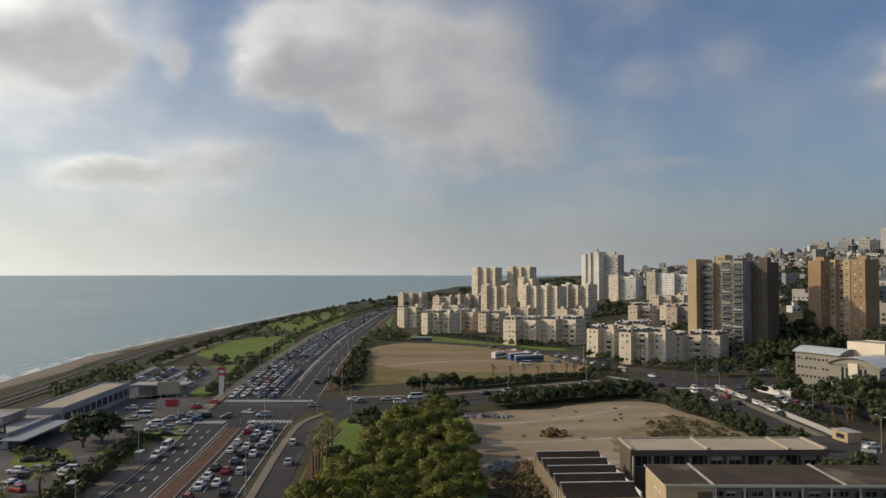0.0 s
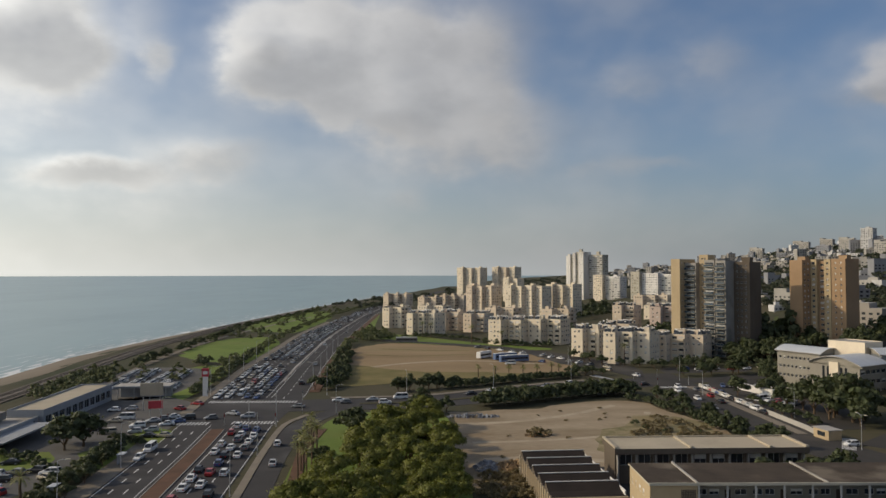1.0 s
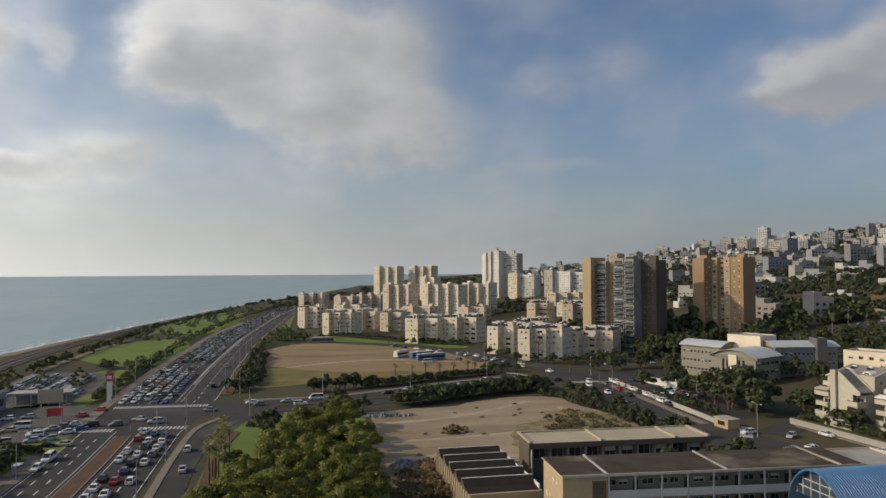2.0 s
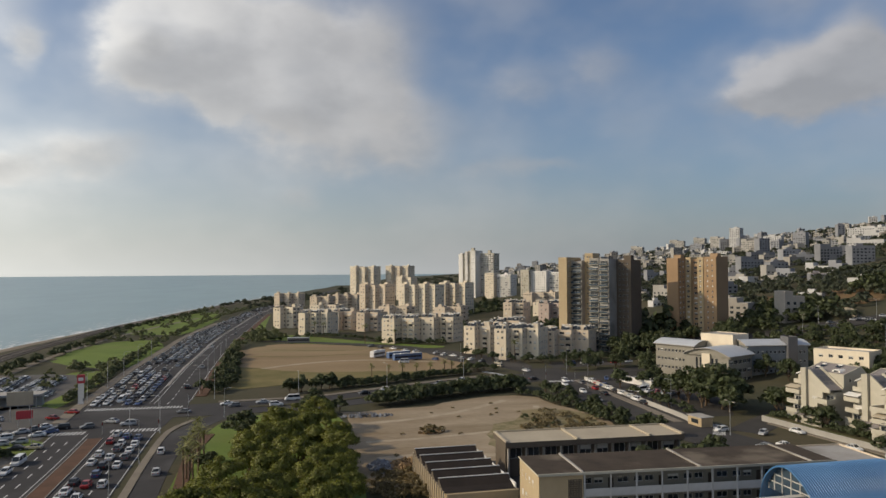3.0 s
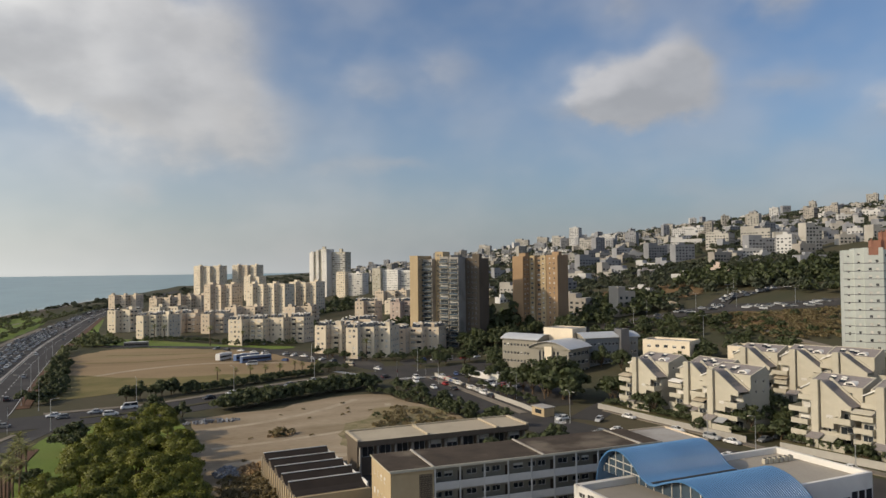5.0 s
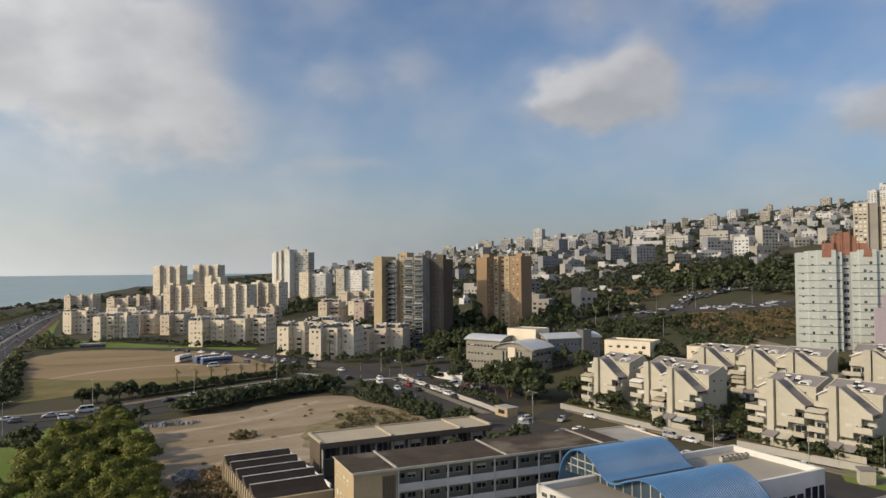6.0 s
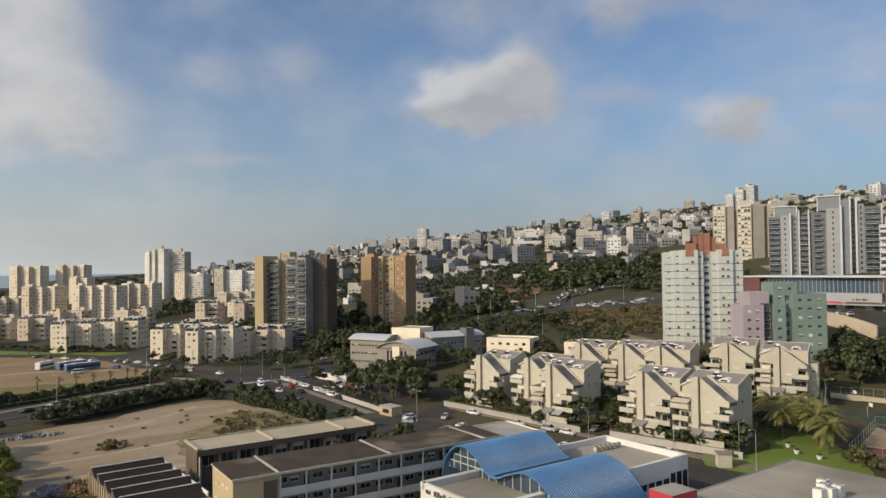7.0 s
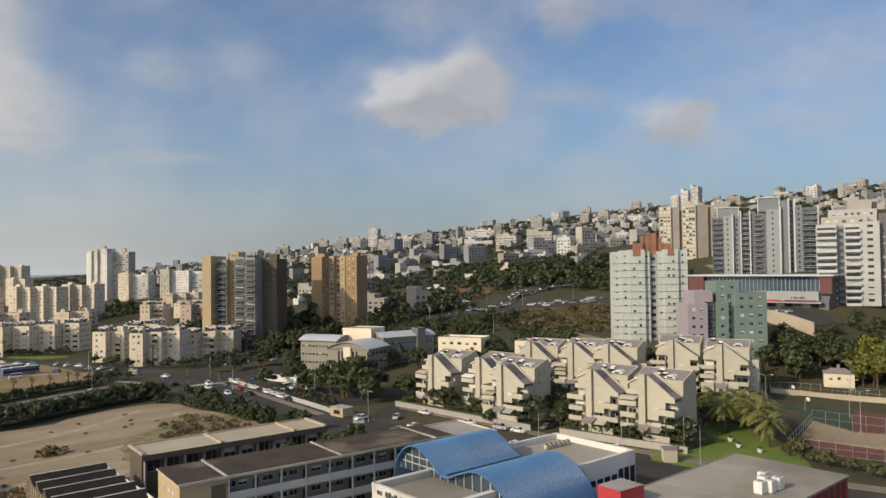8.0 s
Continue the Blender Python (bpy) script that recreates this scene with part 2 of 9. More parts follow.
    M["tan"] = surface("tan_render", (0.48, 0.38, 0.24), (0.40, 0.31, 0.19), 0.09, 0.9, 0.004, stain=(0.36, 0.28, 0.17))
    M["concrete"] = surface("concrete", (0.36, 0.34, 0.31), (0.27, 0.255, 0.23), 0.2, 0.9, 0.006, stain=(0.2, 0.19, 0.17))
    M["fin"] = surface("white_concrete_fins", (0.55, 0.56, 0.57), (0.46, 0.47, 0.48), 0.1, 0.8, spread=0.05)
    M["panel"] = surface("blue_grey_panels", (0.20, 0.22, 0.24), (0.16, 0.18, 0.20), 0.15, 0.6, spread=0.06)
    # cream lightened to stand for faces in the sun
    M["sunlit_cream"] = surface("sunlit_cream_cladding", (0.50, 0.445, 0.345), (0.42, 0.37, 0.285), 0.1, 0.85, 0.003, stain=(0.4, 0.35, 0.27))
    M["grey"] = surface("grey_cladding", (0.33, 0.34, 0.35), (0.27, 0.28, 0.29), 0.15, 0.7, 0.003, spread=0.05)
    M["dark"] = surface("dark_recess", (0.07, 0.068, 0.065), (0.05, 0.05, 0.05), 0.3, 0.8)
    M["glass"] = surface("window_glass", (0.035, 0.042, 0.05), (0.02, 0.025, 0.03), 0.5, 0.12, spread=0.3)
    M["blueglass"] = surface("blue_glass", (0.06, 0.09, 0.12), (0.035, 0.055, 0.08), 0.2, 0.1, spread=0.25)
    M["shutter"] = surface("shutter_slats", (0.62, 0.60, 0.55), (0.52, 0.50, 0.46), 0.6, 0.7, stretch=(1, 1, 12), spread=0.12)
    M["frame"] = surface("window_frame", (0.6, 0.59, 0.57), None, 0.6, 0.6)
    M["roof"] = surface("roof_felt", (0.42, 0.40, 0.37), (0.32, 0.30, 0.27), 0.18, 0.9, 0.006, stain=(0.25, 0.23, 0.2), spread=0.1)
    M["roof_far"] = surface("weathered_roof_felt", (0.25, 0.24, 0.225), (0.17, 0.163, 0.15), 0.12, 0.9, 0.006, stain=(0.13, 0.125, 0.11), spread=0.15)
    M["roof_dark"] = surface("roof_bitumen", (0.082, 0.064, 0.048), (0.046, 0.036, 0.028), 0.3, 0.95, 0.008, fine=14, stain=(0.16, 0.132, 0.10))
    M["bitumen"] = surface("black_bitumen", (0.034, 0.027, 0.023), (0.022, 0.018, 0.016), 0.3, 0.9, 0.006)
    M["roof_cream"] = surface("roof_cream", (0.46, 0.40, 0.30), (0.37, 0.32, 0.24), 0.15, 0.9, 0.005, stain=(0.42, 0.36, 0.27))
    M["roof_tile"] = surface("roof_tiles", (0.27, 0.245, 0.235), (0.19, 0.17, 0.165), 0.6, 0.85, 0.01, stretch=(1, 6, 1))
    M["roof_stained"] = surface("stained_roof_membrane", (0.41, 0.375, 0.315), (0.30, 0.27, 0.225), 0.09, 0.9, 0.004, fine=30, stain=(0.22, 0.2, 0.165))
    M["weeds"] = surface("weedy_sand", (0.33, 0.26, 0.16), (0.115, 0.115, 0.045), 0.22, 0.95, 0.06, where="Position", fine=6, stain=(0.24, 0.19, 0.10))
    M["roof_red"] = surface("red_roof_tiles", (0.42, 0.17, 0.09), (0.33, 0.13, 0.07), 0.6, 0.85, 0.01, spread=0.15)
    M["blue_metal"] = surface("blue_sheet_metal", (0.06, 0.165, 0.335), (0.048, 0.138, 0.29), 0.15, 0.4, 0.0, stain=(0.082, 0.195, 0.37))
    M["steel"] = surface("galvanised_steel", (0.45, 0.46, 0.47), (0.36, 0.37, 0.38), 0.4, 0.45, metal=0.6)
    M["zinc"] = surface("pale_sheet_roof", (0.50, 0.52, 0.54), (0.42, 0.44, 0.46), 0.15, 0.5, 0.0, stretch=(1, 4, 1))
    M["red"] = surface("red_cladding", (0.48, 0.045, 0.06), (0.4, 0.04, 0.05), 0.2, 0.55)
    M["maroon"] = surface("maroon_panels", (0.125, 0.04, 0.038), (0.095, 0.032, 0.03), 0.25, 0.6)
    M["green"] = surface("green_tiles", (0.185, 0.25, 0.22), (0.15, 0.21, 0.185), 0.2, 0.6, stain=(0.21, 0.275, 0.24))
    M["mauve"] = surface("mauve_tiles", (0.36, 0.31, 0.345), (0.31, 0.265, 0.30), 0.2, 0.6)
    M["far_cream"] = surface("weathered_cream_render", (0.40, 0.38, 0.345), (0.31, 0.295, 0.265), 0.1, 0.9, spread=0.15)
    # lowered and blued to stand for cloud shade on the slope
    M["far_shade_grey"] = surface("shade_grey_render", (0.265, 0.27, 0.285), (0.20, 0.205, 0.22), 0.1, 0.9, spread=0.2)
    M["far_white"] = surface("weathered_white_render", (0.52, 0.515, 0.505), (0.42, 0.415, 0.405), 0.1, 0.9, spread=0.1)
    M["far_beige"] = surface("weathered_beige_render", (0.33, 0.305, 0.27), (0.255, 0.235, 0.21), 0.1, 0.9, spread=0.15)
    M["palewhite"] = surface("pale_tile_cladding", (0.50, 0.53, 0.50), (0.43, 0.46, 0.43), 0.1, 0.7, 0.003, stain=(0.45, 0.48, 0.45))
    # stained render, its tone lowered to stand for shade
    M["office"] = surface("shaded_office_render", (0.29, 0.27, 0.225), (0.235, 0.22, 0.185), 0.12, 0.9, 0.003, stain=(0.2, 0.185, 0.15))
    # brown darkened to stand for shade on a tower wing and a school front
    M["umber"] = surface("umber_shade_render", (0.135, 0.11, 0.085), (0.105, 0.086, 0.066), 0.1, 0.9)
    M["slate"] = surface("dark_grey_cladding", (0.14, 0.14, 0.145), (0.10, 0.10, 0.105), 0.2, 0.6)
    M["brick"] = surface("bare_terracotta_blocks", (0.33, 0.165, 0.115), (0.25, 0.125, 0.09), 0.4, 0.9)
    M["pink"] = surface("pink_render", (0.56, 0.45, 0.38), None, 0.1, 0.9)
    M["bark"] = surface("bark", (0.16, 0.115, 0.075), (0.09, 0.065, 0.045), 1.5, 0.95, 0.02, stretch=(4, 4, 1))
    M["leaf"] = leafy("pine_foliage", (0.185, 0.19, 0.026), (0.10, 0.118, 0.018))
    M["leaf_dark"] = leafy("dark_foliage", (0.082, 0.098, 0.036), (0.045, 0.06, 0.023))
    M["leaf_far"] = leafy("hill_foliage", (0.078, 0.09, 0.05), (0.05, 0.062, 0.036))
    M["leaf_olive"] = leafy("olive_foliage", (0.15, 0.145, 0.055), (0.085, 0.09, 0.034))
    # dark foliage lightened to stand for haze over the seaside park
    M["leaf_hazed"] = leafy("hazed_park_foliage", (0.155, 0.17, 0.072), (0.10, 0.118, 0.048))
    M["palm"] = leafy("palm_fronds", (0.24, 0.23, 0.075), (0.15, 0.16, 0.05))
    M["dry_brush"] = leafy("dry_brush", (0.23, 0.178, 0.085), (0.14, 0.115, 0.05))
    M["rubble"] = surface("rubble", (0.32, 0.22, 0.12), (0.2, 0.14, 0.08), 0.6, 0.95, 0.05, island=True, spread=0.35)
    M["rubble_grey"] = surface("grey_rubble", (0.24, 0.25, 0.27), (0.16, 0.17, 0.19), 0.6, 0.95, 0.05, island=True, spread=0.35)
    for key, c in dict(white=(0.72, 0.72, 0.71), silver=(0.42, 0.43, 0.44), grey=(0.16, 0.165, 0.17), black=(0.022, 0.022, 0.025), blue=(0.05, 0.085, 0.2), red=(0.33, 0.03, 0.03), beige=(0.42, 0.37, 0.28)).items():
        M["car_" + key] = surface("car_paint_" + key, c, tuple(q * 0.92 for q in c), 0.5, 0.28)
    M["tyre"] = surface("tyre_rubber", (0.02, 0.02, 0.02), None, 1, 0.85)
    M["lamp_red"] = surface("red_lens", (0.4, 0.02, 0.02), None, 1, 0.3)
    M["lamp_clear"] = surface("clear_lens", (0.7, 0.7, 0.68), None, 1, 0.2)
    M["busblue"] = surface("bus_blue_paint", (0.10, 0.16, 0.30), None, 0.3, 0.35)


mats()
# ---------------------------------------------------------------- building blocks of code


def mesh_of(name, verts, faces, materials, slots=None, smooth=False):
    me = bpy.data.meshes.new(name)
    me.from_pydata(verts, [], faces)
    for q in materials:
        me.materials.append(q)
    if slots is not None:
        me.polygons.foreach_set("material_index", slots)
    if smooth:
        me.polygons.foreach_set("use_smooth", [True] * len(me.polygons))
    me.update()
    return me


class Build:
    """Collects faces of one mesh; q is the material slot."""

    def __init__(self):
        self.v, self.f, self.s = [], [], []

    def face(self, pts, q=0):
        i = len(self.v)
        self.v.extend([tuple(p) for p in pts])
        self.f.append(tuple(range(i, i + len(pts))))
        self.s.append(q)

    def box(self, x0, y0, z0, x1, y1, z1, q=0, top=None, skip=""):
        a = [(x0, y0, z0), (x1, y0, z0), (x1, y1, z0), (x0, y1, z0), (x0, y0, z1), (x1, y0, z1), (x1, y1, z1), (x0, y1, z1)]
        for key, idx in (("b", (3, 2, 1, 0)), ("t", (4, 5, 6, 7)), ("s", (0, 1, 5, 4)), ("e", (1, 2, 6, 5)), ("n", (2, 3, 7, 6)), ("w", (3, 0, 4, 7))):
            if key not in skip:
                self.face([a[k] for k in idx], top if key == "t" and top is not None else q)

    def prism(self, poly, z0, z1, q=0, top=None):
        n = len(poly)
        for i in range(n):
            a, b = poly[i], poly[(i + 1) % n]
            self.face([(*a, z0), (*b, z0), (*b, z1), (*a, z1)], q)
        self.face([(*p, z1) for p in poly], q if top is None else top)

    def tube(self, a, b, r0, r1, n=6, q=0, caps=True):
        a, b = Vector(a), Vector(b)
        w = (b - a).normalized()
        u = w.orthogonal().normalized()
        t = w.cross(u)
        ring = [(u * math.cos(k * 2 * math.pi / n) + t * math.sin(k * 2 * math.pi / n)) for k in range(n)]
        for k in range(n):
            k2 = (k + 1) % n
            self.face([a + ring[k] * r0, a + ring[k2] * r0, b + ring[k2] * r1, b + ring[k] * r1], q)
        if caps:
            self.face([b + r * r1 for r in ring], q)
            self.face([a + r * r0 for r in reversed(ring)], q)

    def mesh(self, name, *materials, smooth=False):
        return mesh_of(name, self.v, self.f, [M[q] for q in materials], self.s, smooth)


def root(name, x, y, z, turn=0.0, label="", category="", group="", kind=""):
    ob = new(name)
    ob.matrix_world = pose(x, y, z, 0, 0, turn)
    ob.empty_display_size = 0.5
    return tagged(ob, label, category, group, kind)


def piece(name, me, parent, m=None, label=""):
    ob = new(name, me)
    ob.parent = parent
    if m is not None:
        ob.matrix_basis = m
    return tagged(ob, label)


def thing(name, me, m, label, category, group="", kind=""):
    ob = new(name, me)
    ob.matrix_world = m
    return tagged(ob, label, category, group, kind)


def facade(bd, a, b, z0, z1, holes, depth=0.22, q=0, qr=0):
    """A wall from a to b (plan points, outside on the right hand of a to b), with openings (u0, u1, v0, v1) and their reveals."""
    a, b = Vector((*a, 0)), Vector((*b, 0))
    n = b - a
    length = n.length
    u = n / length
    out = Vector((u.y, -u.x, 0))
    us = sorted({0.0, length, *[h for o in holes for h in o[:2]]})
    vs = sorted({z0, z1, *[h for o in holes for h in o[2:]]})
    P = lambda s, t, d=0.0: a + u * s + Vector((0, 0, t)) - out * d
    for i in range(len(us) - 1):
        mu = (us[i] + us[i + 1]) / 2
        col = [o for o in holes if o[0] < mu < o[1]]
        start = None
        for j in range(len(vs) - 1):
            mv = (vs[j] + vs[j + 1]) / 2
            solid = not any(o[2] < mv < o[3] for o in col)
            if solid and start is None:
                start = vs[j]
            if not solid and start is not None:
                bd.face([P(us[i], start), P(us[i + 1], start), P(us[i + 1], vs[j]), P(us[i], vs[j])], q)
                start = None
        if start is not None:
            bd.face([P(us[i], start), P(us[i + 1], start), P(us[i + 1], vs[-1]), P(us[i], vs[-1])], q)
    for u0, u1, v0, v1 in holes:
        bd.face([P(u0, v0), P(u1, v0), P(u1, v0, depth), P(u0, v0, depth)], qr)
        bd.face([P(u0, v1, depth), P(u1, v1, depth), P(u1, v1), P(u0, v1)], qr)
        bd.face([P(u0, v0), P(u0, v0, depth), P(u0, v1, depth), P(u0, v1)], qr)
        bd.face([P(u1, v0, depth), P(u1, v0), P(u1, v1), P(u1, v1, depth)], qr)


WINDOWS = {}


def window_mesh(w, h, style, glass="glass"):
    """A window seen from outside along +y: frame, mullion, pane, and a slatted shutter let down by part of its height."""
    key = (round(w, 2), round(h, 2), style, glass)
    if key not in WINDOWS:
        bd = Build()
        f = 0.07
        bd.box(0, 0.0, 0, f, 0.08, h, 0)
        bd.box(w - f, 0.0, 0, w, 0.08, h, 0)
        bd.box(f, 0.0, 0, w - f, 0.08, f, 0)
        bd.box(f, 0.0, h - f, w - f, 0.08, h, 0)
        if w > 1.0:
            bd.box(w / 2 - 0.03, 0.01, f, w / 2 + 0.03, 0.07, h - f, 0)
        bd.face([(f, 0.05, f), (w - f, 0.05, f), (w - f, 0.05, h - f), (f, 0.05, h - f)], 1)
        drop = (0, 0.45, 0.92)[style]
        if drop:
            bd.box(f, -0.03, h - f - drop * (h - 2 * f), w - f, 0.03, h - f, 2)
        WINDOWS[key] = bd.mesh("window", "frame", glass, "shutter")
    return WINDOWS[key]


def add_windows(parent, a, b, holes, depth=0.16, glass="glass", rng=random, shut=(0.45, 0.3, 0.25)):
    a2, b2 = Vector((*a, 0)), Vector((*b, 0))
    u = (b2 - a2).normalized()
    out = Vector((u.y, -u.x, 0))
    turn = math.degrees(math.atan2(u.y, u.x))
    for u0, u1, v0, v1 in holes:
        style = rng.choices((0, 1, 2), shut)[0]
        p = a2 + u * u0 - out * depth
        piece("window", window_mesh(u1 - u0, v1 - v0, style, glass), parent, pose(p.x, p.y, v0, 0, 0, turn))


def grid_holes(length, z0, storey, floors, w, h, gap, sill=0.95, margin=0.9, only=None):
    """Window rects along a wall: evenly spread columns on each floor."""
    n = max(1, int((length - 2 * margin + gap) / (w + gap)))
    pitch = (length - 2 * margin) / n
    res = []
    for k in range(floors):
        for i in range(n):
            if only and not only(i, k, n):
                continue
            c = margin + pitch * (i + 0.5)
            res.append((round(c - w / 2, 3), round(c + w / 2, 3), round(z0 + k * storey + sill, 3), round(z0 + k * storey + sill + h, 3)))
    return res


def interp(v, table):
    return float(np.interp(v, [q[0] for q in table], [q[1] for q in table]))


def inside(x, y, poly):
    c = False
    for (xa, ya), (xb, yb) in zip(poly, poly[1:] + poly[:1]):
        if (ya > y) != (yb > y) and x < (xb - xa) * (y - ya) / (yb - ya) + xa:
            c = not c
    return c


# how the ridge swells along the coast
RIDGE = ((400, -16), (680, -14), (900, 0), (1150, 6), (1800, 18), (2750, 22), (3600, 15))


def hill(x, y):
    q = min(max((175 - y) / 60, 0), 1)
    x0 = 150 + 85 * q * q * (3 - 2 * q)
    s = min(max((x - x0) / (1400 - x0), 0), 1)
    top = min(max(205 - 0.042 * (y - 565), 25), 215)
    z = top * s ** 1.12 - 20 * s ** 4 + interp(y, RIDGE) * s ** 3
    if x > 190:
        z += 2.0 * noise.noise(Vector((x / 60, y / 60, 0))) * min(1, (x - 190) / 120) * s ** 0.3
    return z


# the water's edge, as (distance ahead, distance to the side)
SHORE = ((-900, -190), (100, -192), (325, -197), (424, -207), (539, -202), (674, -190), (972, -168), (1485, -96), (2300, 20), (3200, 60), (3700, 300), (4900, 900))
ROAD_L = ((-300, -58), (100, -66), (150, -69.3), (188, -71.8), (267, -79.5), (365, -86.5), (550, -93), (762, -88), (1000, -72), (1485, -12), (1900, 40))
ROAD_R = ((-300, -30), (100, -38), (150, -41.8), (219, -46.5), (276, -45.5), (355, -50.3), (484, -56), (803, -57), (1000, -44), (1485, 8), (1900, 58))


def spaced(stops):
    out = []
    for a, b, step in stops:
        out += list(np.arange(a, b, step))
    return out + [stops[-1][1]]


def ground_sheet():
    xs = spaced(((-1500, -300, 120), (-300, -150, 6), (-150, 150, 15), (150, 700, 18), (700, 1500, 40), (1500, 4200, 300)))
    ys = spaced(((-900, 0, 60), (0, 700, 14), (700, 1600, 40), (1600, 4900, 150)))
    verts = []
    for y in ys:
        sh = interp(y, SHORE)
        for x in xs:
            d = x - sh
            z = hill(x, y) if d > 20 else max(-9.0, -0.8 - 0.2 * (20 - d))
            verts.append((x, y, z))
    n = len(xs)
    faces = [(j * n + i, j * n + i + 1, (j + 1) * n + i + 1, (j + 1) * n + i) for j in range(len(ys) - 1) for i in range(n - 1)]
    ob = new("ground", mesh_of("ground", verts, faces, [M["earth"]], smooth=True))
    tagged(ob, "dry earth and scrub rising inland to a hillside", "ground", kind="structure")


def sea_sheet():
    # water out to the horizon; its rim lies where the eye finds the sea line
    m = surface("sea_water", (0.185, 0.295, 0.315), (0.115, 0.208, 0.238), 0.012, 0.3, where="Position", fine=7, stain=(0.175, 0.285, 0.305), stretch=(1, 0.35, 1))
    nt = m.node_tree
    N, L = nt.nodes.new, nt.links.new
    p = nt.nodes["Principled BSDF"]
    p.inputs["Specular IOR Level"].default_value = 0.32
    geo = N("ShaderNodeNewGeometry")
    mp = N("ShaderNodeMapping")
    mp.inputs["Scale"].default_value = (0.07, 0.025, 1)
    L(geo.outputs["Position"], mp.inputs[0])
    n1 = N("ShaderNodeTexNoise")
    n1.inputs["Scale"].default_value, n1.inputs["Detail"].default_value = 1.0, 6
    L(mp.outputs[0], n1.inputs["Vector"])
    bn = N("ShaderNodeBump")
    bn.inputs["Strength"].default_value, bn.inputs["Distance"].default_value = 0.25, 0.5
    L(n1.outputs[0], bn.inputs["Height"])
    L(bn.outputs[0], p.inputs["Normal"])
    M["sea"] = m
    verts, faces = [], []
    rs = spaced(((60, 1000, 60), (1000, 4900, 150)))
    azs = np.radians(np.arange(-180, 181, 4.0))
    for r in rs:
        lift = 27.0 * max(0.0, (r - 1500) / 3400) ** 1.6
        for a in azs:
            verts.append((r * math.sin(a), r * math.cos(a), -3.2 + lift))
    n = len(azs)
    for j in range(len(rs) - 1):
        for i in range(n - 1):
            mid = verts[j * n + i]
            if mid[0] > interp(mid[1], SHORE) + 700:
                continue
            faces.append((j * n + i + 1, j * n + i, (j + 1) * n + i, (j + 1) * n + i + 1))
    ob = new("water", mesh_of("water", verts, faces, [m], smooth=True))
    tagged(ob, "calm grey-blue sea reaching to the horizon", "sea", kind="structure")


def surf_lines():
    """Broken foam lines along the beach."""
    rng = random.Random(5)
    foam = surface("sea_foam", (0.78, 0.79, 0.78), (0.6, 0.63, 0.64), 0.4, 0.8, where="Position")
    M["foam"] = foam
    bd = Build()
    for row, off in enumerate((-2.0, -6.0, -11.0, -18.0, -27.0, -38.0)):
        y = 120.0
        while y < 1500:
            run = rng.uniform(10, 42) * (1.3 if row == 0 else 0.8)
            wid = rng.uniform(1.4, 4.2) * (1.7, 1.1, 0.65, 0.45, 0.3, 0.22)[row]
            steps = max(3, int(run / 4))
            for k in range(steps):
                ya, yb = y + run * k / steps, y + run * (k + 1) / steps
                wa, wb = (wid * math.sin(math.pi * max(0.02, q / steps)) for q in (k, k + 1))
                xa, xb = (interp(q, SHORE) + off + 3.5 * noise.noise(Vector((q / 35, row * 7.3, 0))) for q in (ya, yb))
                z = -3.12 + 0.02 * row
                bd.face([(xa, ya, z), (xa + wa, ya, z), (xb + wb, yb, z), (xb, yb, z)])
            y += run + rng.uniform(2, 14) * (0.2, 0.5, 1.2, 2.0, 2.6, 3.0)[row]
    tagged(new("surf", bd.mesh("surf", "foam")), "broken white foam of low waves along the beach", "foam", kind="stuff")


def smooth_line(pts, step=5.0):
    """A Catmull-Rom line through plan points."""
    P = [Vector((*p, 0)) for p in pts]
    P = [2 * P[0] - P[1], *P, 2 * P[-1] - P[-2]]
    out = []
    for i in range(1, len(P) - 2):
        a, b, c, d = P[i - 1:i + 3]
        n = max(1, int((c - b).length / step))
        for k in range(n):
            t = k / n
            out.append(0.5 * (2 * b + (c - a) * t + (2 * a - 5 * b + 4 * c - d) * t * t + (3 * b - a - 3 * c + d) * t ** 3))
    return out + [P[-2]]


def sides(line, off):
    out = []
    for i, p in enumerate(line):
        w = line[min(i + 1, len(line) - 1)] - line[max(i - 1, 0)]
        w.normalize()
        out.append(p + Vector((w.y, -w.x, 0)) * off)
    return out


def ribbon(name, pts, left, right, z0, z1, mat, label, category, step=5.0, drape=False, kind="structure"):
    """A slab along a line, from `left` to `right` metres to its right-hand side, standing from z0 to z1."""
    line = smooth_line(pts, step)
    a, b = sides(line, left), sides(line, right)
    bd = Build()
    g = (lambda p: hill(p.x, p.y) + 0.35) if drape else (lambda p: 0.0)
    for i in range(len(line) - 1):
        A, B, C, D = a[i], b[i], b[i + 1], a[i + 1]
        ga, gb, gc, gd = g(A), g(B), g(C), g(D)
        bd.face([(A.x, A.y, z1 + ga), (B.x, B.y, z1 + gb), (C.x, C.y, z1 + gc), (D.x, D.y, z1 + gd)])
        bd.face([(B.x, B.y, z0 + gb), (C.x, C.y, z0 + gc), (C.x, C.y, z1 + gc), (B.x, B.y, z1 + gb)])
        bd.face([(D.x, D.y, z0 + gd), (A.x, A.y, z0 + ga), (A.x, A.y, z1 + ga), (D.x, D.y, z1 + gd)])
    for i, j in ((0, 0), (-1, -1)):
        A, B = a[i], b[j]
        bd.face([(A.x, A.y, z0 + g(A)), (B.x, B.y, z0 + g(B)), (B.x, B.y, z1 + g(B)), (A.x, A.y, z1 + g(A))])
    return tagged(new(name, bd.mesh(name, mat)), label, category, kind=kind)


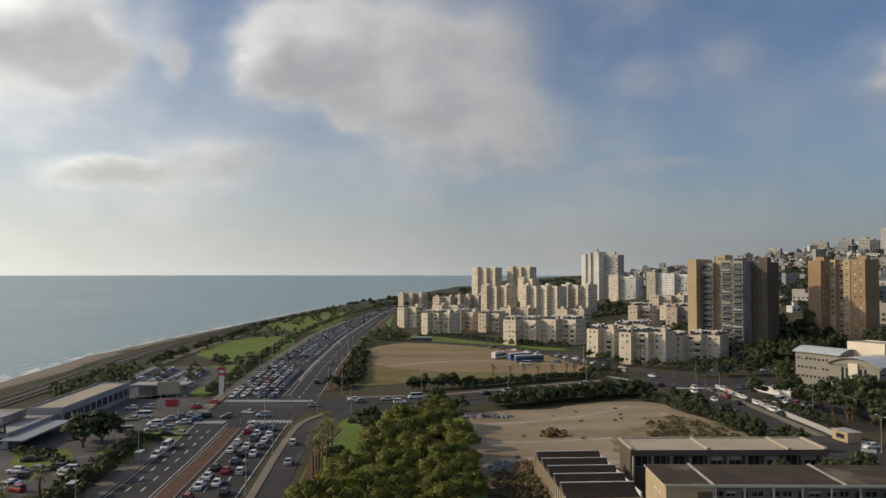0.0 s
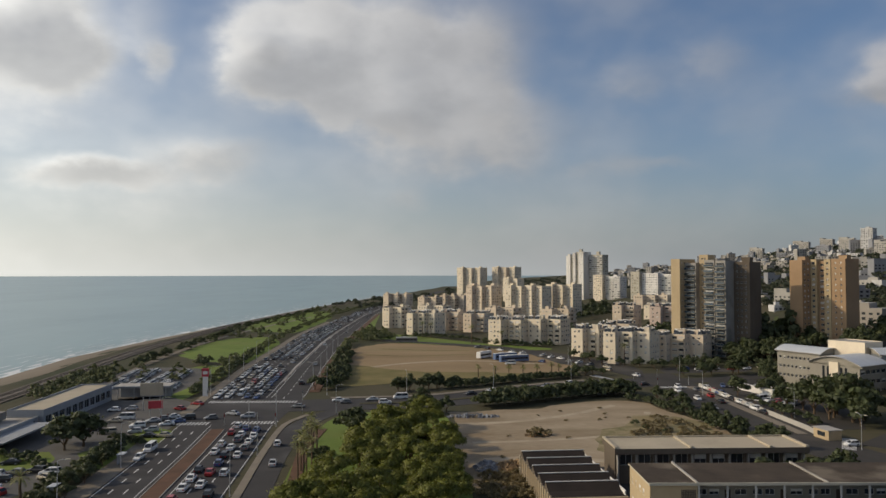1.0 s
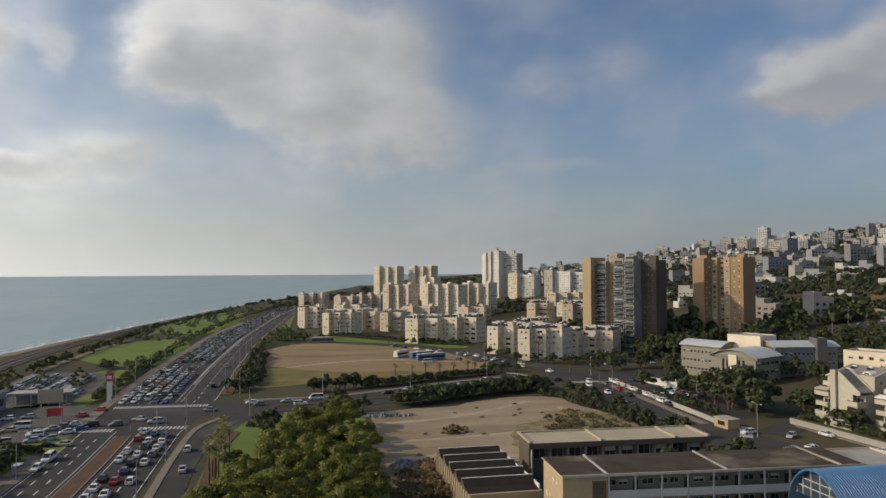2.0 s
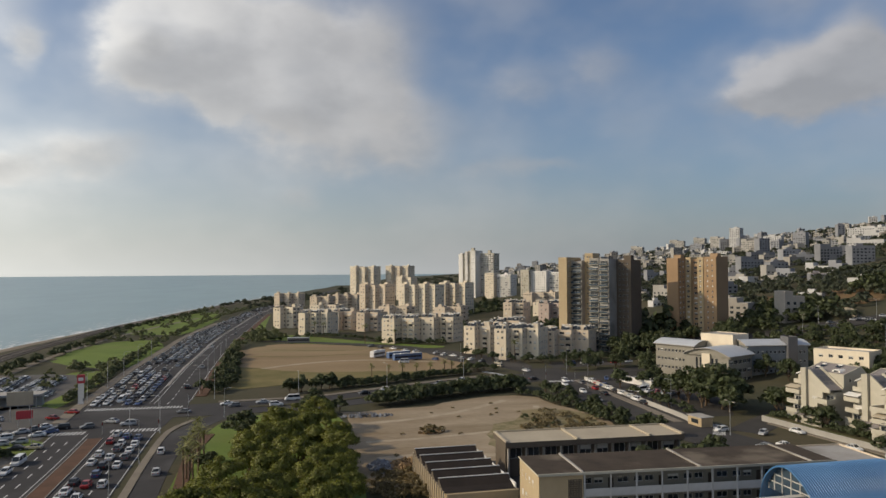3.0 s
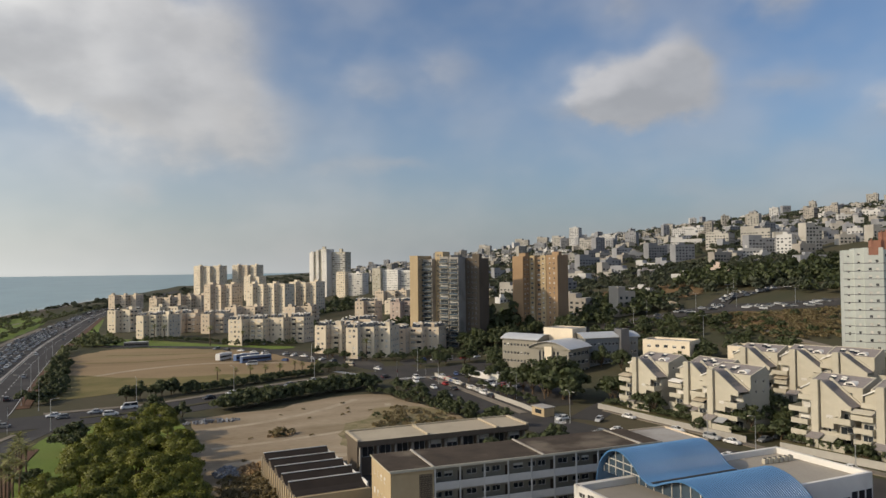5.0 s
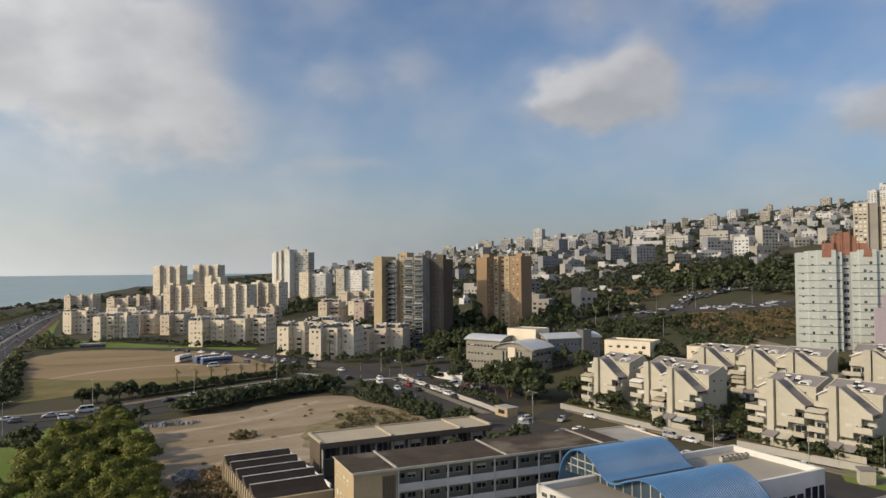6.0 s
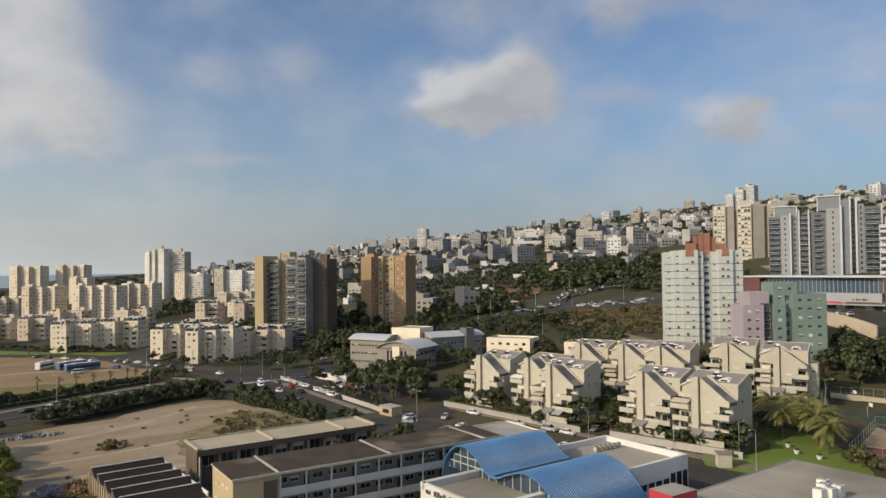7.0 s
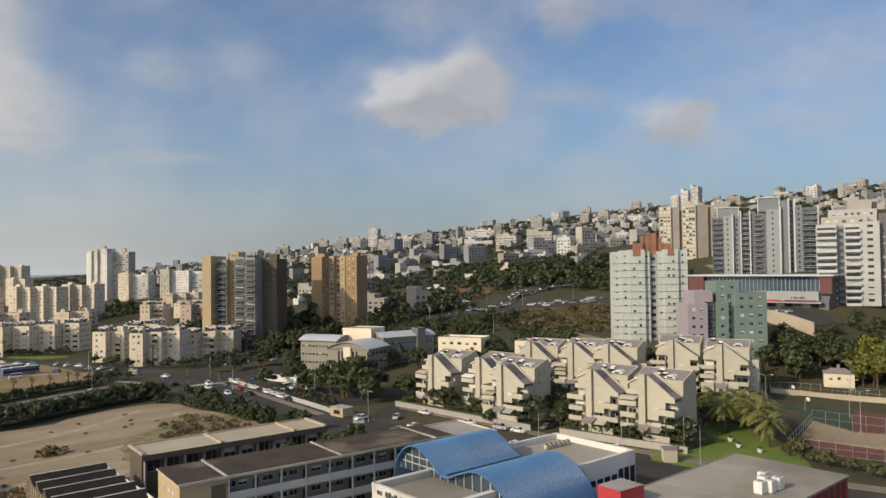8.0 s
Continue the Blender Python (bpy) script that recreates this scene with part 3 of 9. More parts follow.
def patch(name, pts, z, mat, label, category, step=6.0, wobble=0.0, low=0.0):
    """A closed flat area with a rounded outline and a small rim."""
    line = smooth_line([*pts, pts[0]], step)[:-1]
    if wobble:
        line = [p + Vector((noise.noise(p / 9), noise.noise(p / 9 + Vector((40, 3, 1))), 0)) * wobble for p in line]
    bm = bmesh.new()
    vs = [bm.verts.new((p.x, p.y, z)) for p in line]
    lo = [bm.verts.new((p.x, p.y, low)) for p in line]
    for i in range(len(vs)):
        j = (i + 1) % len(vs)
        bm.faces.new((lo[i], lo[j], vs[j], vs[i]))
    cap = bm.faces.new(vs)
    bmesh.ops.recalc_face_normals(bm, faces=bm.faces[:])
    bmesh.ops.triangulate(bm, faces=[cap])
    me = bpy.data.meshes.new(name)
    bm.to_mesh(me)
    bm.free()
    me.materials.append(M[mat])
    return tagged(new(name, me), label, category, kind="structure")


ground_sheet()
sea_sheet()
surf_lines()

# ---- beach, railway and park strip
Y = (60, 150, 260, 400, 540, 680, 840, 1000, 1250)
shore = [(interp(y, SHORE), y) for y in Y]


def beach():
    """Sand sloping from the scrub down under the water's edge."""
    bd = Build()
    ys = spaced(((40, 1500, 12),))
    prof = ((-8, -4.2), (0, -3.25), (5, -2.3), (11, -1.3), (17, -0.5), (24, 0.06))
    for y0, y1 in zip(ys, ys[1:]):
        for (da, za), (db, zb) in zip(prof, prof[1:]):
            q = [(interp(y, SHORE) + d * (1 if d < 15 else 1 + 0.15 * noise.noise(Vector((y / 40, 3, 1)))), y, z) for y, d, z in ((y0, da, za), (y0, db, zb), (y1, db, zb), (y1, da, za))]
            bd.face(q)
    tagged(new("beach", bd.mesh("beach", "beach", smooth=True)), "narrow tan sandy beach with damp margins", "beach", kind="structure")


beach()
ribbon("railway_bed", [(-150, 60), (-152, 150), (-155, 260), (-161, 330), (-170, 440), (-171, 540), (-169, 660), (-150, 860), (-120, 1100)], -5, 5, 0, 0.35, "ballast", "grey ballast bed of a double railway", "railway", 12)
for off in (-3.2, -1.7, 1.7, 3.2):
    ribbon("rail", [(-150, 60), (-152, 150), (-155, 260), (-161, 330), (-170, 440), (-171, 540), (-169, 660)], off - 0.08, off + 0.08, 0.35, 0.52, "roof_dark", "rusty brown steel rail", "rail", 12)
ribbon("path", [(-128, 290), (-140, 360), (-146, 470), (-140, 600), (-120, 760)], -2, 2, 0, 0.09, "paving", "pale footpath through the seaside park", "path", 10)
patch("lawn_1", [(-105, 372), (-90, 378), (-96, 470), (-112, 520), (-140, 500), (-138, 410)], 0.06, "lawn", "bright green lawn in the seaside park", "lawn", wobble=3)
patch("lawn_2", [(-108, 560), (-99, 570), (-98, 740), (-120, 860), (-150, 800), (-150, 600)], 0.06, "lawn", "green lawn beside the coast road", "lawn", wobble=3)
patch("lawn_3", [(-62, 560), (-50, 520), (-30, 500), (-26, 516), (-40, 560), (-46, 640), (-54, 800)], 0.06, "lawn", "narrow green verge beside the coast road", "lawn")
patch("lawn_4", [(-95, 262), (-88, 262), (-94, 350), (-112, 360), (-122, 300)], 0.05, "lawn", "green lawn behind a filling station", "lawn", wobble=2)

# ---- coast road
def road_pts(f, ys):
    l, r = ROAD_L, ROAD_R
    return [(interp(y, l) * (1 - f) + interp(y, r) * f, y) for y in ys]


RY = (-250, 60, 110, 150, 188, 225, 267, 310, 365, 450, 550, 650, 762, 880, 1000, 1240, 1485, 1800)


def road_sheet():
    bd = Build()
    ys = spaced(((-250, 1800, 10),))
    for y0, y1 in zip(ys, ys[1:]):
        bd.face([(interp(y0, ROAD_L), y0, 0.07), (interp(y0, ROAD_R), y0, 0.07), (interp(y1, ROAD_R), y1, 0.07), (interp(y1, ROAD_L), y1, 0.07)])
    tagged(new("road", bd.mesh("road", "asphalt")), "wide dark asphalt coast road with several lanes", "road", kind="structure")


road_sheet()
near = [y for y in RY if y <= 215] + [216]
ribbon("median", road_pts(0.46, near), -1.9, 1.9, 0, 0.2, "red_paving", "reddish-brown paved median of the coast road", "median", 6)
for o in (-2.0, 2.0):
    ribbon("kerb", road_pts(0.46, near), o - 0.1, o + 0.1, 0, 0.26, "concrete", "worn concrete kerb of the median", "kerb", 6)
ribbon("median", road_pts(0.62, [y for y in RY if 272 < y < 1500]), -0.5, 0.5, 0, 0.25, "concrete", "narrow grey median strip", "median", 8)
ribbon("pavement", [(-37, 100), (-40.5, 150), (-43.5, 190), (-44.5, 222), (-40, 238)], 0.4, 2.2, 0, 0.2, "paving", "pale paved strip between road and slip lane", "pavement", 5)
ribbon("road", [(-30.5, 60), (-32.5, 100), (-36, 150), (-39, 190), (-38, 222), (-28, 246), (-5, 258)], -3.6, 3.6, 0, 0.065, "asphalt", "dark slip lane beside the coast road", "road", 4)
ribbon("pavement", [(-28, 90), (-30.5, 150), (-34, 190), (-33, 216)], 0.6, 3.4, 0, 0.2, "red_paving", "brown footpath beside the slip lane", "pavement", 5)
ribbon("pavement", [(interp(y, ROAD_R), y) for y in (282, 300, 355, 420, 484, 600, 803)], 0.1, 4.2, 0, 0.2, "red_paving", "brown footpath along the coast road", "pavement", 6)
ribbon("pavement", [(interp(y, ROAD_L), y) for y in (60, 100, 150, 188, 200)], -5.5, -0.1, 0, 0.2, "paving", "grey paved footway with parking bays", "pavement", 6)
ribbon("pavement", [(interp(y, ROAD_L), y) for y in (240, 267, 300, 365, 450, 550, 680)], -4.0, -0.1, 0, 0.2, "paving", "pale footway along the coast road", "pavement", 6)

# ---- cross street, right-hand road and near road
CROSS = [(-52, 254), (-30, 256), (0, 261), (24, 273), (50, 288), (76, 300), (100, 306)]
ribbon("road", CROSS, -11, 11, 0, 0.075, "asphalt", "dark asphalt cross street", "road", 5)
ribbon("median", [(-24, 257), (0, 261), (24, 273), (50, 288), (66, 295)], -1.4, 1.4, 0, 0.22, "earth", "earthy median of the cross street", "median", 5)
ribbon("pavement", [(-34, 256), (0, 261), (24, 273), (50, 288), (76, 300)], -14.5, -11.2, 0, 0.2, "paving", "pale footway beside the cross street", "pavement", 5)
ribbon("road", [(100, 330), (100, 300), (100, 250), (101, 205), (107, 178), (119, 150), (129, 122), (138, 90), (146, 50), (152, -20)], -10, 8.5, 0, 0.08, "asphalt_old", "worn grey asphalt street with parked cars", "road", 5)
ribbon("road", [(100, 306), (125, 312), (150, 320), (200, 318), (270, 300)], -6, 6, 0, 0.09, "asphalt_old", "grey asphalt side street", "road", 5)
ribbon("road", [(100, 300), (92, 330), (84, 354), (74, 386), (62, 418), (42, 448), (4, 474), (-36, 498)], -5, 5, 0, 0.085, "asphalt_old", "grey street along the housing blocks", "road", 5)
ribbon("road", [(118, 190), (138, 206), (158, 220), (185, 226)], -5, 5, 0, 0.07, "asphalt_old", "grey asphalt lane between buildings", "road", 4)
ribbon("pavement", [(106.5, 292), (107.5, 240), (107.5, 206)], -0.2, 2.6, 0, 0.2, "paving", "pale footway beside the street", "pavement", 5)
ribbon("pavement", [(131, 199), (135, 171), (140, 135), (144.5, 116), (150, 80)], -2.6, 0.4, 0, 0.22, "paving", "pale footway in front of the terraced houses", "pavement", 5)

# ---- open land
patch("field", [(-36, 300), (-8, 312), (25, 324), (58, 330), (74, 352), (64, 385), (50, 420), (28, 448), (-24, 474), (-47, 430), (-44, 360)], 0.05, "dirt", "bare brown dirt field", "field", wobble=4)
patch("field_edge", [(-36, 296), (-6, 308), (22, 318), (52, 326), (30, 336), (0, 338), (-22, 352), (-41, 366), (-43, 340)], 0.085, "dry_grass", "dry olive grass at the edge of the field", "grass", wobble=4)
patch("lawn_5", [(-20, 478), (28, 455), (60, 432), (75, 440), (30, 478), (-10, 530), (-34, 540)], 0.06, "lawn", "green verge before the housing blocks", "lawn", wobble=2)
patch("sand_lot", [(6, 240), (30, 246), (68, 262), (80, 240), (86, 206), (74, 174), (40, 172), (26, 168), (16, 150), (9, 160), (8, 200)], 0.06, "sand", "pale bare sandy lot", "lot", wobble=4)
patch("field_edge", [(52, 214), (76, 236), (84, 206), (74, 176), (50, 173), (44, 190)], 0.09, "weeds", "dry yellow weeds on the sandy lot", "grass", wobble=6)
patch("lawn_6", [(-30, 100), (-31, 150), (-33, 200), (-28, 236), (-10, 242), (6, 232), (6, 120)], 0.05, "lawn", "grass beneath the pine grove", "lawn")
patch("lawn_7", [(143, 97), (141, 108), (155, 118), (178, 124), (190, 118), (180, 98), (160, 80), (146, 84)], 0.12, "lawn", "mown green lawn beside a grey-roofed hall", "lawn")
patch("lawn_8", [(-89, 188), (-84, 204), (-82, 221), (-74, 214), (-73, 190), (-75, 172)], 0.08, "lawn", "green verge beside the car park", "lawn", wobble=1)
patch("lawn_9", [(-109, 188), (-97, 190), (-90, 175), (-100, 172)], 0.08, "lawn", "green plot before the restaurant", "lawn", wobble=1)
patch("yard", [(60, 176), (92, 178), (104, 160), (112, 140), (122, 118), (122, 106), (60, 106), (40, 106), (36, 176)], 0.055, "asphalt_old", "worn grey yard around the school", "yard", step=8)
patch("yard", [(-88, 140), (-76, 200), (-84, 262), (-112, 268), (-116, 210), (-128, 150)], 0.055, "asphalt_hazed", "grey asphalt car park", "car park", step=8)
patch("yard", [(-128, 268), (-98, 272), (-102, 345), (-140, 350)], 0.055, "asphalt_hazed", "grey asphalt car park by the park", "car park", step=8)
patch("yard", [(66, 366), (80, 348), (94, 326), (100, 350), (86, 392), (62, 430), (52, 434), (60, 398)], 0.07, "asphalt_old", "grey forecourt beside the dirt field", "yard", step=8)



def draped(name, poly, mat, label, category, step=5.0, lift=0.3):
    """A sheet of other ground laid over the slope, with a ragged outline."""
    xs, ys = [p[0] for p in poly], [p[1] for p in poly]
    bd = Build()
    for x in np.arange(min(xs), max(xs), step):
        for y in np.arange(min(ys), max(ys), step):
            w = 6 * noise.noise(Vector((x / 14, y / 14, 2)))
            if inside(x + step / 2 + w, y + step / 2 - w, poly):
                bd.face([(px, py, hill(px, py) + lift) for px, py in ((x, y), (x + step, y), (x + step, y + step), (x, y + step))])
    tagged(new(name, bd.mesh(name, mat, smooth=True)), label, category, kind="structure")


draped("bare_slope", [(262, 246), (286, 252), (306, 262), (310, 292), (296, 324), (278, 316), (266, 286)], "russet", "russet bare slope with dry scrub", "ground")
draped("bare_slope", [(418, 262), (432, 240), (470, 250), (486, 290), (452, 300)], "sand", "pale excavated ground below the towers", "ground")
draped("bare_slope", [(310, 440), (330, 400), (372, 420), (392, 470), (350, 510), (300, 500)], "russet", "bare brown ground between houses on the slope", "ground")
draped("yard", [(300, 232), (300, 170), (318, 148), (332, 160), (328, 232)], "asphalt_old", "grey asphalt car park before the shopping centre", "car park", 4.0, 0.35)
ribbon("road", [(186, 388), (215, 362), (245, 352), (275, 352), (300, 340), (315, 315), (332, 288), (352, 258), (380, 226)], -13, 11, -1.5, 0.2, "asphalt_old", "grey hillside road with street lamps", "road", 6, drape=True)
ribbon("road", [(300, 340), (330, 360), (372, 362), (420, 342), (470, 330)], -6, 6, -1.5, 0.25, "asphalt_old", "grey branch of the hillside road", "road", 6, drape=True)
ribbon("road", [(270, 300), (262, 262), (254, 236), (248, 214)], -1.6, 1.6, -1, 0.2, "paving", "pale dirt track on the slope", "path", 6, drape=True)
ribbon("retaining_wall", [(316, 442), (305, 400), (295, 364)], -0.5, 0.5, -2, 3.6, "roof_cream", "long pale retaining wall on the slope", "wall", 6, drape=True, kind="")
ribbon("retaining_wall", [(302, 178), (301, 165), (300, 148)], -0.5, 0.5, -2, 5.0, "roof_cream", "cream retaining wall above the wood", "wall", 6, drape=True, kind="")

patch("yard", [(113, 296), (112, 250), (114, 212), (128, 212), (146, 262), (146, 300), (130, 318)], 0.055, "asphalt_old", "grey asphalt yard before the offices", "yard", step=8)
patch("yard", [(108, 330), (150, 336), (196, 330), (214, 344), (190, 352), (140, 352), (112, 350)], 0.05, "asphalt_old", "grey asphalt car park below the towers", "yard", step=8)
ribbon("track", [(12, 222), (28, 226), (46, 236), (64, 252)], -1.4, 1.4, 0.0, 0.075, "track", "pale worn vehicle track over the sand", "track", 4)
ribbon("track", [(12, 198), (30, 200), (52, 206), (66, 220), (72, 240)], -1.1, 1.1, 0.0, 0.08, "track", "pale worn vehicle track over the sand", "track", 4)
ribbon("track", [(14, 180), (30, 182), (44, 178)], -1.6, 1.6, 0.0, 0.078, "track", "pale worn vehicle track over the sand", "track", 4)
ribbon("track", [(-34, 350), (-8, 372), (22, 380), (58, 366)], -1.6, 1.6, 0.0, 0.075, "track", "pale worn track over the dirt field", "track", 5)
ribbon("track", [(-40, 410), (-10, 402), (18, 408), (40, 400)], -1.2, 1.2, 0.0, 0.072, "dry_grass", "strip of dry weeds across the dirt field", "grass", 5)
ribbon("track", [(-28, 440), (0, 432), (24, 428)], -1.5, 1.5, 0.0, 0.07, "dry_grass", "strip of dry weeds across the dirt field", "grass", 5)
# ---------------------------------------------------------------- buildings


def balcony_mesh(w, deep, rail=1.05, mat="white", style=0):
    """A balcony: slab, solid parapet on three sides, or slim rails."""
    key = ("balcony", round(w, 2), deep, mat, style)
    if key not in WINDOWS:
        bd = Build()
        bd.box(0, -deep, -0.18, w, 0, 0.0, 0)
        if style == 0:
            bd.box(0, -deep, 0, w, -deep + 0.12, rail, 0)
            bd.box(0, -deep + 0.12, 0, 0.12, 0, rail, 0)
            bd.box(w - 0.12, -deep + 0.12, 0, w, 0, rail, 0)
        else:
            bd.box(0, -deep, 0, w, -deep + 0.05, rail * 0.9, 1)
            bd.box(0, -deep - 0.02, rail * 0.9, w, -deep + 0.07, rail, 0)
        WINDOWS[key] = bd.mesh("balcony", mat, "blueglass")
    return WINDOWS[key]


def solar_heater(x, y, z, turn):
    """Roof-top water heater: white tank over a tilted dark collector on a frame."""
    if "heater" not in WINDOWS:
        t, c = Build(), Build()
        t.tube((-0.6, 0.35, 1.35), (0.6, 0.35, 1.35), 0.29, 0.29, 8)
        c.face([(-0.95, -1.0, 0.25), (0.95, -1.0, 0.25), (0.95, 0.25, 1.15), (-0.95, 0.25, 1.15)])
        c.face([(-0.95, -0.95, 0.17), (-0.95, 0.3, 1.07), (0.95, 0.3, 1.07), (0.95, -0.95, 0.17)])
        c.face([(-0.95, -1.0, 0.25), (-0.95, -0.95, 0.17), (-0.95, 0.3, 0.0), (-0.95, 0.3, 1.07)])
        c.face([(0.95, -1.0, 0.25), (0.95, 0.3, 1.07), (0.95, 0.3, 0.0), (0.95, -0.95, 0.17)])
        WINDOWS["heater"] = (t.mesh("tank", "white"), c.mesh("collector", "glass"))
    r = root("solar_water_heater", x, y, z, turn, "white tank and dark collector on a flat roof", "water heater", "roof water heaters")
    for n, me in zip(("tank", "collector"), WINDOWS["heater"]):
        piece(n, me, r)
    return r


def heaters_on(rng, ob, x0, y0, x1, y1, z, count):
    m = ob.matrix_world
    turn = math.degrees(m.to_euler().z)
    for _ in range(count):
        p = m @ Vector((rng.uniform(x0 + 1.2, x1 - 1.2), rng.uniform(y0 + 1.3, y1 - 1.3), z))
        solar_heater(p.x, p.y, p.z, turn + 180 + rng.uniform(-15, 15))


def far_windows(parent, a, b, holes, depth, rng, shut):
    """All panes of one distant wall, too small to pick apart, in one part."""
    a2 = Vector((*a, 0))
    u = (Vector((*b, 0)) - a2).normalized()
    out = Vector((u.y, -u.x, 0))
    bd = Build()
    for u0, u1, v0, v1 in holes:
        p, q = a2 + u * u0 - out * depth, a2 + u * u1 - out * depth
        cut = v1 - (v1 - v0) * rng.choices((0.0, 0.45, 0.95), shut)[0]
        bd.face([(p.x, p.y, v0), (q.x, q.y, v0), (q.x, q.y, cut), (p.x, p.y, cut)], 0)
        if cut < v1:
            bd.face([(p.x, p.y, cut), (q.x, q.y, cut), (q.x, q.y, v1), (p.x, p.y, v1)], 1)
    ob = piece("glazing", bd.mesh("glazing", "glass", "shutter"), parent)
    ob["kind"] = "stuff"


def mass(parent, x0, y0, x1, y1, z0, h, wall="cream", roof="roof", storey=3.0, sides="swen", win=(1.3, 1.25, 1.5), rows=None,
         glass="glass", shut=(0.45, 0.3, 0.25), parapet=0.7, balc="", bw=3.2, bdeep=1.3, bmat="white", bstyle=0, rng=random, only=None, margin=0.9, recess=0.22, sill=0.95, joined=False, seen="se"):
    """One upright mass of a building: walls with openings, windows, roof with parapet, balconies on the sides named in balc."""
    floors = rows or max(1, int((h - 0.6) / storey))
    base = h - parapet - floors * storey
    bd = Build()
    edge = {"s": ((x0, y0), (x1, y0)), "e": ((x1, y0), (x1, y1)), "n": ((x1, y1), (x0, y1)), "w": ((x0, y1), (x0, y0))}
    for key, (a, b) in edge.items():
        length = math.hypot(b[0] - a[0], b[1] - a[1])
        holes = []
        if key in balc:
            holes = grid_holes(length, z0 + base, storey, floors, min(bw - 0.6, length - 0.5), 2.15, 1.0, sill=0.12, margin=0.3)
        elif key in sides:
            holes = grid_holes(length, z0 + base, storey, floors, win[0], win[1], win[2], sill=sill, margin=min(margin, length * 0.2), only=only)
        facade(bd, a, b, z0, z0 + h, holes, depth=recess)
        if holes and key != "n" and key in seen:
            if joined:
                far_windows(parent, a, b, holes, recess - 0.06, rng, shut)
            else:
                add_windows(parent, a, b, holes, recess - 0.06, glass, rng, shut)
        if key in balc:
            u = Vector((b[0] - a[0], b[1] - a[1], 0)).normalized()
            turn = math.degrees(math.atan2(u.y, u.x))
            for u0, u1, v0, _ in holes:
                p = Vector((*a, 0)) + u * (u0 - 0.3)
                piece("balcony", balcony_mesh(u1 - u0 + 0.6, bdeep, 1.05, bmat, bstyle), parent, pose(p.x, p.y, v0 - 0.02, 0, 0, turn))
    piece("wall", bd.mesh("wall", wall), parent)
    t = Build()
    zt, zr, k = z0 + h, z0 + h - parapet, 0.22
    t.face([(x0 + k, y0 + k, zr), (x1 - k, y0 + k, zr), (x1 - k, y1 - k, zr), (x0 + k, y1 - k, zr)], 0)
    o = [(x0, y0), (x1, y0), (x1, y1), (x0, y1)]
    i = [(x0 + k, y0 + k), (x1 - k, y0 + k), (x1 - k, y1 - k), (x0 + k, y1 - k)]
    for j in range(4):
        j2 = (j + 1) % 4
        t.face([(*o[j], zt), (*o[j2], zt), (*i[j2], zt), (*i[j], zt)], 1)
        t.face([(*i[j], zr), (*i[j], zt), (*i[j2], zt), (*i[j2], zr)], 1)
    piece("roof", t.mesh("roof", roof, wall), parent)
    return zr


def hut(parent, x0, y0, x1, y1, z, h, wall="cream"):
    bd = Build()
    bd.box(x0, y0, z, x1, y1, z + h, 0, top=1)
    bd.box(x0 - 0.15, y0 - 0.15, z + h, x1 + 0.15, y1 + 0.15, z + h + 0.2, 0, top=1)
    piece("stair_hut", bd.mesh("stair_hut", wall, "roof"), parent)


ROOF_CLUTTER = (Build(), Build(), Build())


def crowd_roof(rng, m, x0, y0, x1, y1, z):
    """Rows of tanks, collectors and frames that fill a flat roof."""
    tank, panel, rack = ROOF_CLUTTER
    y = y0 + 1.3
    while y < y1 - 1.0:
        x = x0 + 1.0
        while x < x1 - 0.9:
            if rng.random() < 0.72:
                h = rng.uniform(1.5, 2.6)
                P = lambda a, b, c: m @ Vector((x + a, y + b, z + c))
                tank.tube(P(-0.5, 0.3, h), P(0.5, 0.3, h), 0.34, 0.34, 6)
                panel.face([P(-0.7, -0.9, 0.25), P(0.7, -0.9, 0.25), P(0.7, 0.2, h - 0.1), P(-0.7, 0.2, h - 0.1)])
                panel.face([P(-0.7, -0.87, 0.2), P(-0.7, 0.23, h - 0.15), P(0.7, 0.23, h - 0.15), P(0.7, -0.87, 0.2)])
                for a in (-0.45, 0.45):
                    rack.tube(P(a, 0.3, 0), P(a, 0.3, h), 0.05, 0.05, 4, caps=False)
                if rng.random() < 0.12:
                    rack.tube(P(0.2, 0.9, 0), P(0.2, 0.9, rng.uniform(2.5, 4.0)), 0.05, 0.03, 4, caps=False)
            x += rng.uniform(1.5, 2.6)
        y += rng.uniform(2.2, 2.9)


